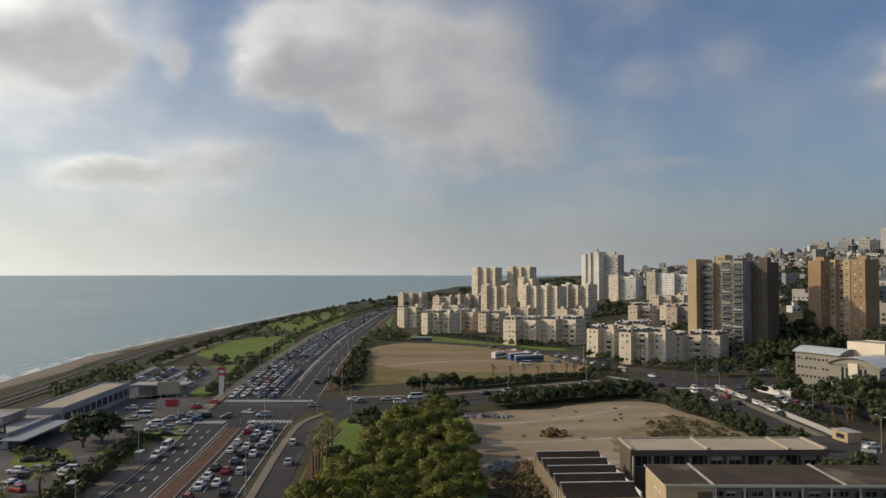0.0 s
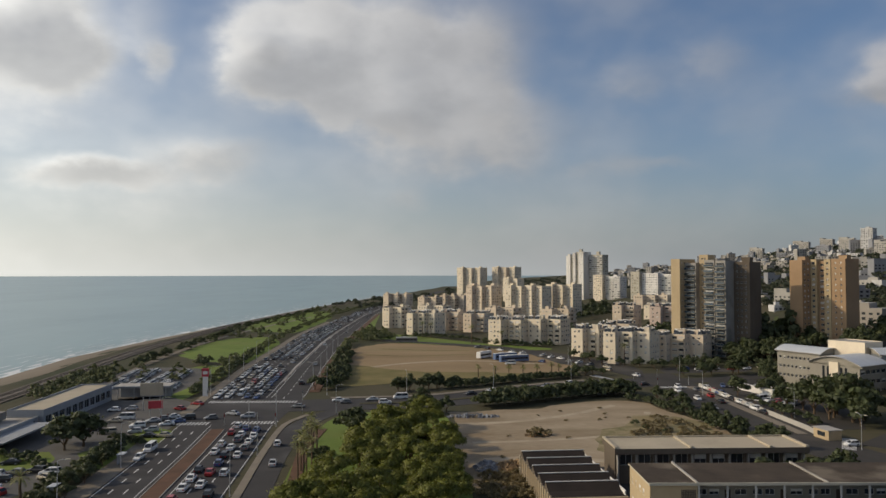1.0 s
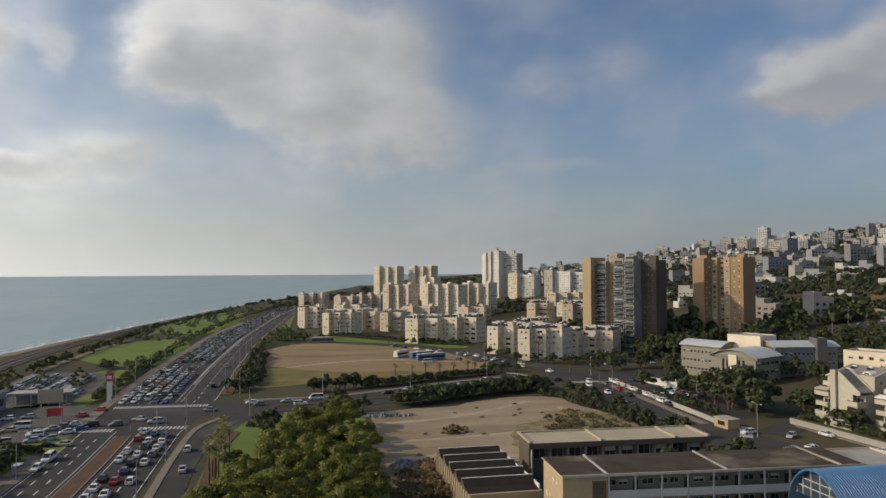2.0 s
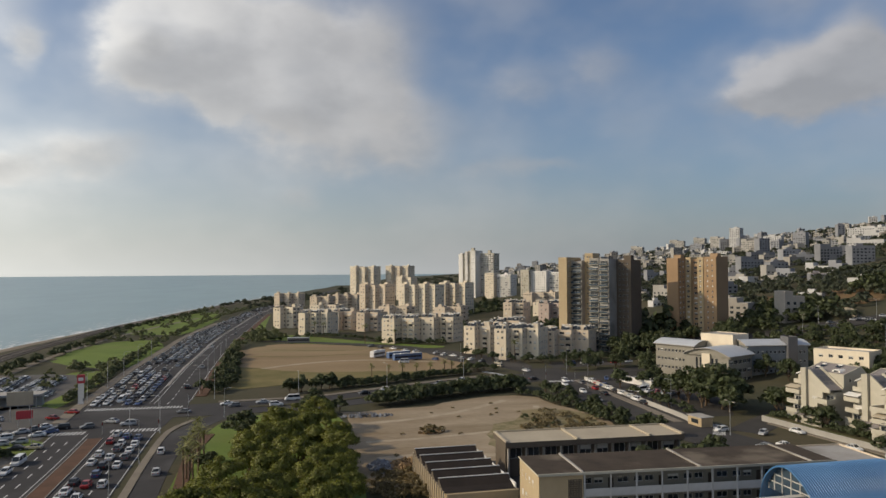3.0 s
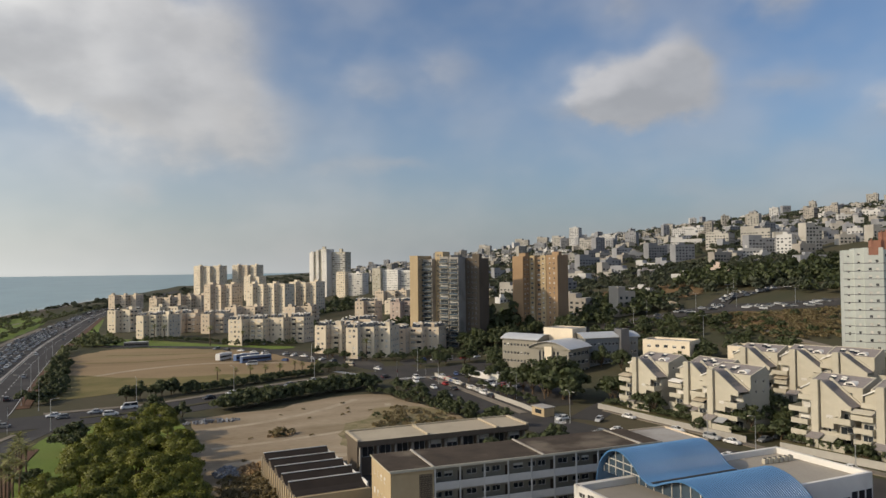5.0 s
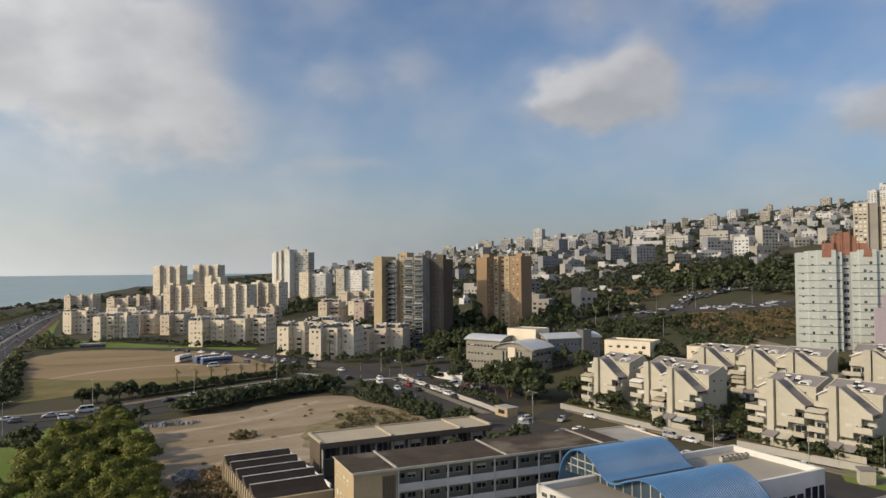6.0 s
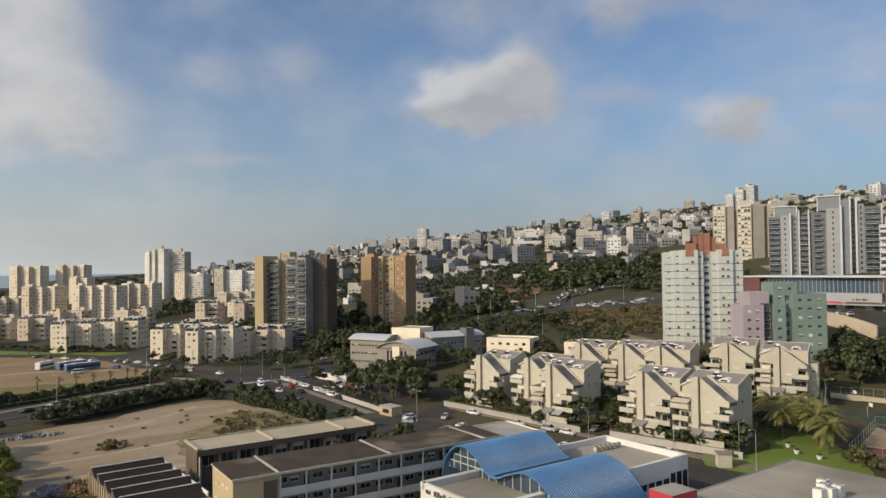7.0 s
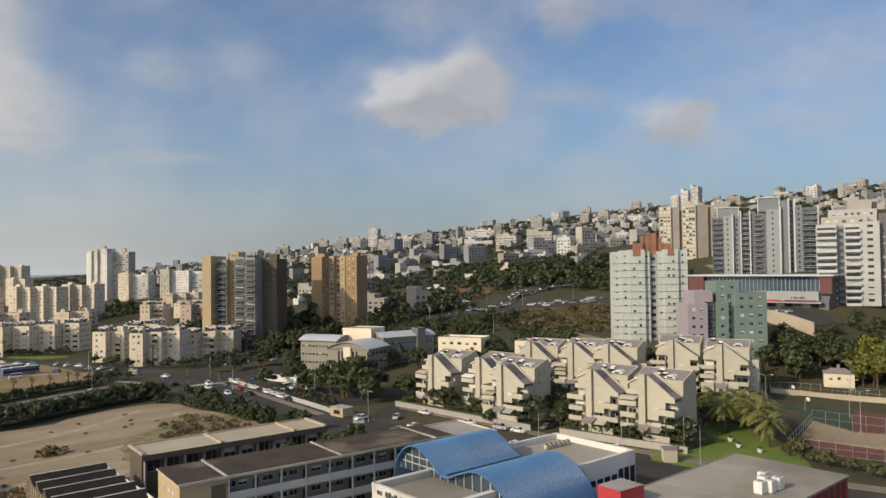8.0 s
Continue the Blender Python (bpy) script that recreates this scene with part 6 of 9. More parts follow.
    if k in (5, 7, 9):
        mass(r, XE, 6.4, XE + 2.6, 12.6, 0, 11.0 + rng.uniform(-1, 1), "offwhite", "roof", sides="s", storey=3.1, win=(1.0, 1.0, 1.0), rng=rng, parapet=0.9)
    pr = Build()
    x0, x1 = 1.3, XE + 0.2
    pr.face([(x0, 5.2, 15.7), (x1, 5.2, 15.7), (x1, 11.6, 17.9), (x0, 11.6, 17.9)], 0)
    pr.face([(x1, 11.6, 17.9), (x1, 13.6, 15.7), (x0, 13.6, 15.7), (x0, 11.6, 17.9)], 0)
    for px in (x0, x1 - 0.3):
        for ya, za, yb, zb in ((5.2, 15.7, 11.6, 17.9), (11.6, 17.9, 13.6, 15.7)):
            c = [(px, ya, 15.5), (px, yb, 15.5), (px, yb, zb + 0.2), (px, ya, za + 0.2)]
            pr.face(c, 1)
            pr.face([(qx + 0.3, qy, qz) for qx, qy, qz in c], 1)
            pr.face([c[3], c[2], (px + 0.3, yb, zb + 0.2), (px + 0.3, ya, za + 0.2)], 1)
    pr.box(x0, 11.5, 17.85, x1, 11.75, 18.05, 1)
    pr.box(x0, 5.05, 15.45, x1, 5.2, 15.9, 1)
    tiled = piece("tiled_roof", pr.mesh("tiled_roof", "roof_tile", "offwhite"), r, label="grey tiled pitched roof with pale rim")
    lift = lambda yy: 15.7 + (yy - 5.2) * 2.2 / 6.4
    cx = 11.4 + rng.uniform(-0.8, 0.8)
    sk = Build()
    arc = [(cx - 1.5 * math.cos(math.pi * i / 8), 16.1 + 0.95 * math.sin(math.pi * i / 8)) for i in range(9)]
    for (xa, za), (xb, zb) in zip(arc, arc[1:]):
        sk.face([(xa, 6.0, za), (xb, 6.0, zb), (xb, 8.8, zb), (xa, 8.8, za)], 0)
    sk.face([(xa, 6.0, za) for xa, za in arc], 0)
    sk.box(cx - 0.8, 5.94, 16.2, cx + 0.8, 6.0, 16.65, 1)
    piece("dormer", sk.mesh("dormer", "white", "glass"), tiled, label="white arched dormer")
    for q in range(3):
        px, py = rng.uniform(2.2, 9.0), rng.uniform(6.2, 9.6)
        c = Build()
        c.face([(px, py, lift(py) + 0.12), (px + 1.7, py, lift(py) + 0.12), (px + 1.7, py + 1.1, lift(py + 1.1) + 0.3), (px, py + 1.1, lift(py + 1.1) + 0.3)], 0)
        c.tube((px + 0.2, py + 1.3, lift(py + 1.3) + 0.4), (px + 1.5, py + 1.3, lift(py + 1.3) + 0.4), 0.25, 0.25, 8, 1)
        piece("roof_heater", c.mesh("roof_heater", "glass", "white"), tiled, label="flat dark collector with a white tank")
    # left bay: terraces that step out as they come down, under a slanted gable
    slab_of("side_gable", [(1.4, 12.4), (4.6, 12.4), (4.6, top - 1.0), (1.4, 14.5)], 2.2, 5.1)
    s = Build()
    s.face([(0.9, 1.7, 14.35), (1.1, 1.7, 14.75), (4.9, 1.7, top - 0.45), (4.9, 1.7, top - 0.95)])
    s.face([(1.1, 1.7, 14.75), (4.9, 1.7, top - 0.45), (4.9, 5.2, top - 0.45), (1.1, 5.2, 14.75)])
    s.face([(0.9, 1.7, 14.35), (0.9, 5.2, 14.35), (1.1, 5.2, 14.75), (1.1, 1.7, 14.75)])
    piece("gable_rim", s.mesh("gable_rim", "white"), r, label="pale slanted gable rim")
    steps = ((1.2, 0.6, 11.9), (-0.5, -0.9, 8.7), (0.3, -1.3, 5.5), (0.6, -1.9, 2.6))
    for f, (tx, ty, tz) in enumerate(steps):
        tray("terrace", tx, ty, 4.6, 5.1, tz)
        low = steps[f + 1][2] if f < 3 else 0.0
        s = Build()
        s.box(1.3 if f != 3 else 0.7, ty + 1.5 if f < 3 else -1.7, low, 4.6, 5.1, tz - 0.3)
        piece("recess_wall", s.mesh("recess_wall", "offwhite"), r)
        if f < 3:
            piece("window", window_mesh(2.3, 1.9, rng.choice((0, 0, 1, 2))), r, pose(1.8, ty + 1.42, low + 0.1))
        if rng.random() < 0.5 and 0 < f < 3:
            a = Build()
            a.face([(tx + 0.2, ty - 0.3, tz + 1.75), (4.5, ty - 0.3, tz + 1.75), (4.5, ty + 1.9, tz + 2.4), (tx + 0.2, ty + 1.9, tz + 2.4)])
            a.face([(tx + 0.2, ty - 0.3, tz + 1.75), (4.5, ty - 0.3, tz + 1.75), (4.5, ty - 0.3, tz + 1.5), (tx + 0.2, ty - 0.3, tz + 1.5)])
            piece("awning", a.mesh("awning", rng.choice(("roof_cream", "white", "offwhite"))), r)
    # right bay: a deep balcony under the slope, another below it
    tray("balcony", 11.4, -1.9, XE + 0.6, 1.8, 7.2, 1.3)
    tray("balcony", 7.6, -0.9, XE, 1.8, 3.2, 1.1)
    piece("window", window_mesh(2.4, 1.9, rng.choice((0, 0, 1))), r, pose(12.0, 1.72, 7.3))
    piece("window", window_mesh(3.2, 2.1, 0), r, pose(11.2, 1.72, 3.5))
    piece("window", window_mesh(2.4, 2.0, 0), r, pose(12.4, 1.72, 0.4))
    a = Build()
    a.face([(9.0, -3.2, 2.4), (12.0, -3.2, 2.4), (12.0, -0.3, 3.6), (9.0, -0.3, 3.6)])
    a.face([(9.0, -3.2, 2.4), (12.0, -3.2, 2.4), (12.0, -3.2, 2.15), (9.0, -3.2, 2.15)])
    piece("awning", a.mesh("awning", ("offwhite", "roof_tile", "grey")[k % 3]), r)
    # porch with a tiled lean-to, and the yard wall
    s = Build()
    s.box(5.4, -3.4, 0, 8.4, -0.45, 2.6, 0)
    s.face([(5.2, -3.8, 2.5), (8.6, -3.8, 2.5), (8.6, -0.45, 3.8), (5.2, -0.45, 3.8)], 1)
    for px in (5.2, 8.6):
        s.face([(px, -3.8, 2.5), (px, -0.45, 3.8), (px, -0.45, 2.5)], 0)
    s.box(6.3, -3.46, 0, 7.5, -3.4, 2.1, 2)
    piece("porch", s.mesh("porch", "offwhite", "roof_tile", "dark"), r)
    s = Build()
    s.box(8.7, -3.6, 0, XE, -3.4, 1.7, 0)
    piece("yard_wall", s.mesh("yard_wall", "offwhite"), r)


GARDEN_A = [(133.8, 204.5), (138.2, 172), (141.4, 151), (152, 150), (170, 153), (172, 200), (152, 212)]
GARDEN_B = [(145.6, 142), (149.8, 122), (153, 108), (166, 108), (176, 122), (172, 146)]
for outline in (GARDEN_A, GARDEN_B):
    patch("garden", outline, 1.55, "garden_soil", "raised planted ground behind the garden wall", "garden", 100)
bpy.context.view_layer.update()
HOUSES = [(139.0, 200.1, 0, -80), (145.2, 183.3, 0, -80), (141.2, 168.7, 0, -79), (149.4, 141.5, 0, -78), (152.6, 126.4, 0, -78),
          (176.2, 193.9, 1.5, -72), (182.3, 179.7, 2, -72), (186.4, 167.6, 2.3, -72), (202.3, 154.3, 3.4, -64), (208.8, 140.6, 2.6, -64)]
for k, (x, y, z, t) in enumerate(HOUSES):
    house(x, y, z + 1.55, t, k)
# ---------------------------------------------------------------- plants


def crown_quads(rng, lobes, count, size, droop=0.0):
    """Leaf sprays on the outside of many lobes: (centre, radius) each."""
    V, F = [], []
    wts = np.array([r * r for _, r in lobes])
    pick = rng.choice(len(lobes), count, p=wts / wts.sum())
    d = rng.normal(size=(count, 3))
    d /= np.linalg.norm(d, axis=1)[:, None]
    d[:, 2] = np.where(d[:, 2] < -0.45, -d[:, 2], d[:, 2])
    cen = np.array([c for c, _ in lobes])[pick]
    rad = np.array([r for _, r in lobes])[pick] * rng.uniform(0.5, 1.14, count)
    pos = cen + d * rad[:, None] * (1.12, 1.12, 0.62) + rng.normal(size=(count, 3)) * rad[:, None] * 0.16
    nrm = d + rng.normal(size=(count, 3)) * 0.55
    nrm /= np.linalg.norm(nrm, axis=1)[:, None]
    nrm *= np.where((nrm * d).sum(1) < 0, -1.0, 1.0)[:, None]
    u = np.cross(nrm, rng.normal(size=(count, 3)))
    u /= np.linalg.norm(u, axis=1)[:, None]
    w = np.cross(nrm, u)
    s = size * rng.uniform(0.55, 1.3, count)[:, None]
    a = rng.uniform(0.5, 0.9, count)[:, None]
    pts = np.stack([pos - u * s, pos - w * s * a, pos + u * s, pos + w * s * a + nrm * s * 0.25], 1).reshape(-1, 3)
    soft = d * 0.55 + nrm * 0.5 + (0, 0, 0.2)
    soft /= np.linalg.norm(soft, axis=1)[:, None]
    return pts, np.repeat(soft, 4, 0)


def leaf_mesh(name, pts, normals, material):
    """Loose leaf sprays, shaded softly as rounded clumps."""
    me = bpy.data.meshes.new(name)
    me.from_pydata(pts.tolist(), [], np.arange(len(pts)).reshape(-1, 4).tolist())
    me.polygons.foreach_set("use_smooth", [True] * len(me.polygons))
    me.normals_split_custom_set_from_vertices(normals.tolist())
    me.materials.append(material)
    return me


SOFT = {}


def tree_parts(seed, height, spread, trunk, count, size, leaf, flat=0.55, nlobes=26):
    rng = np.random.default_rng(seed)
    lobes = []
    for _ in range(nlobes):
        a, q = rng.uniform(0, 2 * np.pi), np.sqrt(rng.uniform(0, 1)) * 0.85
        z = trunk + (height - trunk) * (0.2 + 0.68 * (1 - q * q) * rng.uniform(0.55, 1.0) + 0.12 * rng.uniform(-1, 1))
        lobes.append(((spread * q * np.cos(a), spread * q * np.sin(a), z), spread * rng.uniform(0.2, 0.36) * (1.0 if flat > 0.5 else 0.8)))
    pts, soft = crown_quads(rng, lobes, count, size)
    crown = leaf_mesh("crown", pts, soft, M[leaf])
    SOFT[crown.name] = (pts, soft)
    t = Build()
    r0 = 0.035 * height
    t.tube((0, 0, -0.3), (0.1, 0.05, trunk), r0, r0 * 0.75, 7)
    for (c, r) in lobes[:7]:
        mid = Vector((c[0] * 0.45, c[1] * 0.45, trunk + (c[2] - trunk) * 0.55))
        t.tube((0.1, 0.05, trunk - 0.2), mid, r0 * 0.5, r0 * 0.3, 5)
        t.tube(mid, c, r0 * 0.3, r0 * 0.1, 5)
    return t.mesh("trunk", "bark"), crown


TREES = {}


def tree_kinds():
    for k in range(4):
        TREES["pine", k] = tree_parts(10 + k, 9.2, 4.8, 3.4, 7600, 0.23, "leaf", flat=0.9, nlobes=15)
    for k in range(3):
        TREES["dark", k] = tree_parts(20 + k, 8.5, 4.4, 1.3, 1300, 0.52, "leaf_dark", nlobes=26)
    for k in range(3):
        TREES["street", k] = tree_parts(30 + k, 6.0, 3.0, 1.2, 800, 0.4, "leaf_dark", nlobes=20)
    for k in range(3):
        TREES["shrub", k] = tree_parts(40 + k, 2.6, 1.9, 0.4, 380, 0.29, "leaf_dark", nlobes=12)
    for k in range(2):
        TREES["bush", k] = tree_parts(90 + k, 3.6, 2.3, 0.4, 1100, 0.24, "leaf_olive", nlobes=16)
    for k in range(2):
        TREES["bright", k] = tree_parts(50 + k, 7.5, 3.8, 2.0, 1500, 0.4, "leaf")
    for k in range(3):
        TREES["far", k] = tree_parts(60 + k, 8.0, 5.0, 1.2, 190, 1.05, "leaf_far", nlobes=12)
    for k in range(2):
        TREES["lod", k] = tree_parts(65 + k, 7.0, 3.8, 1.0, 170, 0.85, "leaf_dark", nlobes=12)
    for k in range(2):
        TREES["brush", k] = tree_parts(70 + k, 1.3, 1.6, 0.2, 150, 0.24, "dry_brush", nlobes=10)
    for k in range(2):
        c = np.random.default_rng(80 + k)
        lobes = [((c.uniform(-0.4, 0.4), c.uniform(-0.4, 0.4), z), 1.5 * (1 - z / 13) + 0.35) for z in np.linspace(1.2, 11.5, 18)]
        pts, soft = crown_quads(c, lobes, 1500, 0.3)
        me = leaf_mesh("crown", pts, soft, M["leaf_dark"])
        SOFT[me.name] = (pts, soft)
        t = Build()
        t.tube((0, 0, -0.3), (0, 0, 9), 0.22, 0.06)
        TREES["cypress", k] = (t.mesh("trunk", "bark"), me)


NAMES = {"pine": ("pine_tree", "broad green pine with clumped sunlit crown", "tree", "pine grove"), "dark": ("tree", "dense dark green broad tree", "tree", "dark trees"),
         "street": ("street_tree", "small dark green street tree", "tree", "street trees"), "shrub": ("shrub", "dark green rounded shrub", "shrub", "shrubs"),
         "bush": ("bush", "rounded olive-green bush beside the court fence", "shrub", "court bushes"),
         "bright": ("tree", "bright green broad tree", "tree", "bright trees"), "far": ("tree", "grey-green tree on the hillside", "tree", "hillside trees"),
         "brush": ("brush", "dry brown brush on bare ground", "shrub", "dry brush"), "cypress": ("cypress_tree", "tall narrow dark cypress", "tree", "cypresses")}
tree_kinds()
TR = random.Random(77)


# the wide junction on the slope stays clear of trees
JUNCTION = [(284, 334), (296, 300), (326, 262), (352, 258), (356, 300), (348, 335), (352, 366), (326, 394), (298, 376)]
POOL = {"hedge": [], "hillside_trees": [], "park_trees": [], "distant_trees": [], "dry_brush": []}


def ground_at(x, y):
    """The ground's height, with the raised gardens of the terraced houses."""
    raised = inside(x, y, GARDEN_A) or inside(x, y, GARDEN_B)
    return 1.55 if raised else hill(x, y)


def pooled(pool, kind, x, y, scale):
    """Adds a plant to one of the joined masses of growth that nobody could count."""
    n = len([k for k in TREES if k[0] == kind])
    key = (kind, TR.randrange(n))
    pts, soft = SOFT[TREES[key][1].name]
    s, a = scale * TR.uniform(0.85, 1.15), TR.uniform(0, 6.283)
    v = pts * s * (1, 1, TR.uniform(0.9, 1.1))
    c, d = math.cos(a), math.sin(a)
    v = np.stack([v[:, 0] * c - v[:, 1] * d + x, v[:, 0] * d + v[:, 1] * c + y, v[:, 2] + ground_at(x, y) - 0.1], 1)
    POOL[pool].append((v, np.stack([soft[:, 0] * c - soft[:, 1] * d, soft[:, 0] * d + soft[:, 1] * c, soft[:, 2]], 1)))


def close_pool(pool, mat, label, category):
    me = leaf_mesh(pool, np.concatenate([q[0] for q in POOL[pool]]), np.concatenate([q[1] for q in POOL[pool]]), M[mat])
    tagged(new(pool, me), label, category, kind="stuff")
    POOL[pool].clear()


def hedge(pts, gap, scale=1.0, spread=0.8, keep=1.0, label="clipped dark green hedge beside the street", kind="shrub"):
    for p in smooth_line(pts, gap):
        if TR.random() < keep:
            pooled("hedge", kind, p.x + TR.uniform(-spread, spread), p.y + TR.uniform(-spread, spread), scale)
    me = leaf_mesh("hedge", np.concatenate([q[0] for q in POOL["hedge"]]), np.concatenate([q[1] for q in POOL["hedge"]]), TREES[kind, 0][1].materials[0])
    tagged(new("hedge", me), label, "hedge", "hedges")
    POOL["hedge"].clear()


def plant(kind, x, y, scale=1.0, z=None, lift=0.0):
    if x > 250 and inside(x, y, JUNCTION):
        return None
    if kind == "far":
        return pooled("hillside_trees", kind, x, y, scale)
    if kind == "brush":
        return pooled("dry_brush", kind, x, y, scale)
    if math.hypot(x, y) > 430 or (x < -85 and y > 255):
        if kind != "shrub":
            kind, scale = "lod", scale * {"dark": 1.2, "cypress": 1.2}.get(kind, 0.85)
        return pooled("park_trees" if x < -20 else "distant_trees", kind, x, y, scale)
    n = len([k for k in TREES if k[0] == kind])
    trunk, crown = TREES[kind, TR.randrange(n)]
    name, label, cat, group = NAMES[kind]
    ob = new(name)
    s = scale * TR.uniform(0.8, 1.2)
    ob.matrix_world = pose(x, y, (ground_at(x, y) if z is None else z) + lift, 0, 0, TR.uniform(0, 360)) @ Matrix.Diagonal((s, s, s * TR.uniform(0.9, 1.1), 1))
    tagged(ob, label, cat, group)
    piece("trunk", trunk, ob)
    piece("crown", crown, ob)


def scatter(kind, poly, gap, scale=1.0, jitter=0.45, keep=1.0):
    xs, ys = [p[0] for p in poly], [p[1] for p in poly]
    y = min(ys)
    row = 0
    while y < max(ys):
        x = min(xs) + (gap / 2 if row % 2 else 0)
        while x < max(xs):
            px, py = x + TR.uniform(-jitter, jitter) * gap, y + TR.uniform(-jitter, jitter) * gap
            if inside(px, py, poly) and TR.random() < keep:
                plant(kind, px, py, scale)
            x += gap
        y += gap * 0.87
        row += 1


def along(kind, pts, gap, scale=1.0, spread=0.8, keep=1.0):
    line = smooth_line(pts, gap)
    for p in line:
        if TR.random() < keep:
            plant(kind, p.x + TR.uniform(-spread, spread), p.y + TR.uniform(-spread, spread), scale)


# the pine grove by the slip lane
GROVE = [(-31, 106), (-28, 128), (-19, 160), (-15, 194), (-10, 217), (0, 224), (3, 206), (6, 180), (8, 155), (9, 128), (8, 112)]
scatter("pine", GROVE, 7.0, 0.9, 0.42)
for x, y, s in ((-22, 212, 0.95), (-19.5, 205, 0.8), (-2, 262 - 22, 0.9), (6, 240, 0.6)):
    plant("dark", x, y, s)
for x, y, s in ((-27, 177, 0.8), (-26, 183, 0.7)):
    plant("street", x, y, s)
# shrubs at the cross street and the field
along("dark", [(-12, 283), (-3, 288), (3, 291), (12, 295)], 2.6, 0.62, 1.4)
hedge( [(8, 292), (20, 298), (35, 307), (50, 315), (64, 321)], 1.9, 1.2, 1.0)
hedge( [(8, 289), (20, 295), (35, 304), (50, 312), (64, 318)], 2.1, 1.1, 1.2)
for o in (0, 2.6, 5.2):
    hedge( [(19, 249 + o), (32, 254 + o), (45, 262 + o), (60, 269 + o), (76, 274 + o)], 2.0, 1.9, 0.9)
along("street", [(-43, 286), (-40, 310), (-44, 350), (-48, 410), (-49, 470)], 5.5, 0.8, 2.2)
hedge( [(-39, 288), (-37, 310), (-41, 350), (-44, 400)], 2.6, 1.4, 2.0)
along("street", [(-48, 470), (-30, 500), (-10, 506)], 6, 0.75, 3)
scatter("street", [(-52, 500), (-30, 485), (-22, 520), (-44, 560)], 6.5, 0.9)
hedge( [(-8, 525), (20, 500), (50, 462), (75, 448)], 3.2, 1.3, 1.5)
along("street", [(36, 458), (60, 454), (76, 455)], 7, 0.7, 2)
along("street", [(76, 392), (88, 360), (104, 352), (122, 355), (150, 362)], 5.5, 0.85, 2.5)
# the sandy lot's edge and the street wall
along("street", [(76, 250), (83, 232), (86, 212), (90, 196)], 5.0, 0.58, 3, keep=0.7)
along("dark", [(82, 262), (86, 238), (89, 205), (92, 180)], 8, 0.55, 1.6)
hedge( [(70, 262), (80, 250), (84, 228), (88, 200), (86, 180)], 2.4, 1.0, 2.5)
scatter("brush", [(46, 178), (72, 236), (84, 206), (76, 178)], 3.2, 1.0, keep=0.7)
scatter("shrub", [(46, 178), (62, 222), (84, 206), (76, 178)], 5, 0.5, keep=0.6)
along("shrub", [(52, 176), (64, 178), (76, 178), (84, 184)], 2.6, 0.8, 1.5)
scatter("brush", [(16, 176), (30, 240), (60, 252), (66, 230), (40, 190)], 9, 0.5, keep=0.5)
scatter("brush", [(10, 148), (12, 165), (26, 168), (22, 146)], 2.4, 1.2)
for x, y, s in ((62, 219, 0.8), (31, 205, 0.5), (33, 207, 0.4)):
    plant("shrub", x, y, s)
plant("brush", 30, 206, 2.0)
plant("brush", 33, 207, 1.6)
# between the school wings
along("dark", [(70, 151), (75, 150.5), (80, 151), (85, 153), (89, 156)], 3.2, 0.95, 0.8)
# before the vaulted offices
for x, y, s in ((122, 247, 1.2), (125, 242, 1.45), (125, 235, 1.6), (128, 229, 1.6), (130, 222, 1.45), (125, 226, 1.4), (129, 216, 1.25), (132, 234, 1.4), (136, 226, 1.2), (144, 214, 1.15)):
    plant("dark", x, y, s)
along("dark", [(118, 268), (135, 284), (150, 312), (170, 330)], 9, 0.8, 3)
# by the houses
for x, y, s in ((150, 208, 0.95), (155, 207, 1.1), (147, 202, 0.75)):
    plant("dark", x, y, s)
for x, y, s in ((139, 184, 0.95), (153, 148, 0.85), (158, 152, 0.9), (164, 146, 0.9), (158, 113, 0.8), (146, 149, 0.7), (168, 152, 0.9)):
    plant("street" if s < 0.9 else "dark", x, y, s * 0.95)
plant("bright", 159, 112, 0.62)
for x, y, s in ((176, 268, 1.10), (190, 281, 1.00), (185, 289, 0.90), (177, 255, 1.00), (187, 300, 0.80)):
    plant("dark", x, y, s)
for x, y, s in ((160, 159, 1.05), (156, 158, 0.90), (139, 204, 1.00), (150, 216, 0.80), (157, 173, 0.60), (138, 163, 0.50), (166, 120, 0.60), (149, 121, 0.55)):
    plant("dark", x, y, s)
hedge([(135.5, 202), (138.6, 182), (142.2, 154)], 1.5, 0.8, 0.7, 0.85)
hedge([(146.8, 140), (149, 130), (154, 110)], 1.4, 0.85, 0.7, 0.9)
for x, y, q in ((143, 176, 0.9), (145.5, 161, 0.8), (150.5, 139.5, 0.7), (155.5, 113, 0.95), (158, 110, 1.0), (147, 155, 0.9), (138, 190, 0.8)):
    plant("street", x, y, q)
along("dark", [(163, 200), (168, 184), (172, 166), (178, 152), (190, 138)], 6.5, 0.85, 2.0)
along("street", [(168, 128), (176, 122), (186, 122), (196, 128)], 4.0, 0.9, 1.5)
scatter("dark", [(192, 178), (222, 172), (232, 158), (222, 148), (200, 164)], 7, 0.8)
hedge( [(139, 178), (141, 168), (144, 152)], 2.6, 0.6, 0.7)
hedge( [(150, 136), (155, 124), (158, 112), (152, 108)], 2.2, 0.8, 1.0)
for x, y, s in ((145, 160, 0.9), (147, 153, 1.05), (150, 146, 1.0), (143, 175, 0.7), (158, 118, 0.8), (162, 114, 0.9)):
    plant("street", x, y, s)
along("street", [(112, 250), (113, 232), (115, 214)], 5.0, 0.7, 1.2)
along("dark", [(112, 322), (128, 326), (150, 330), (176, 334)], 6.5, 0.7, 2.5)
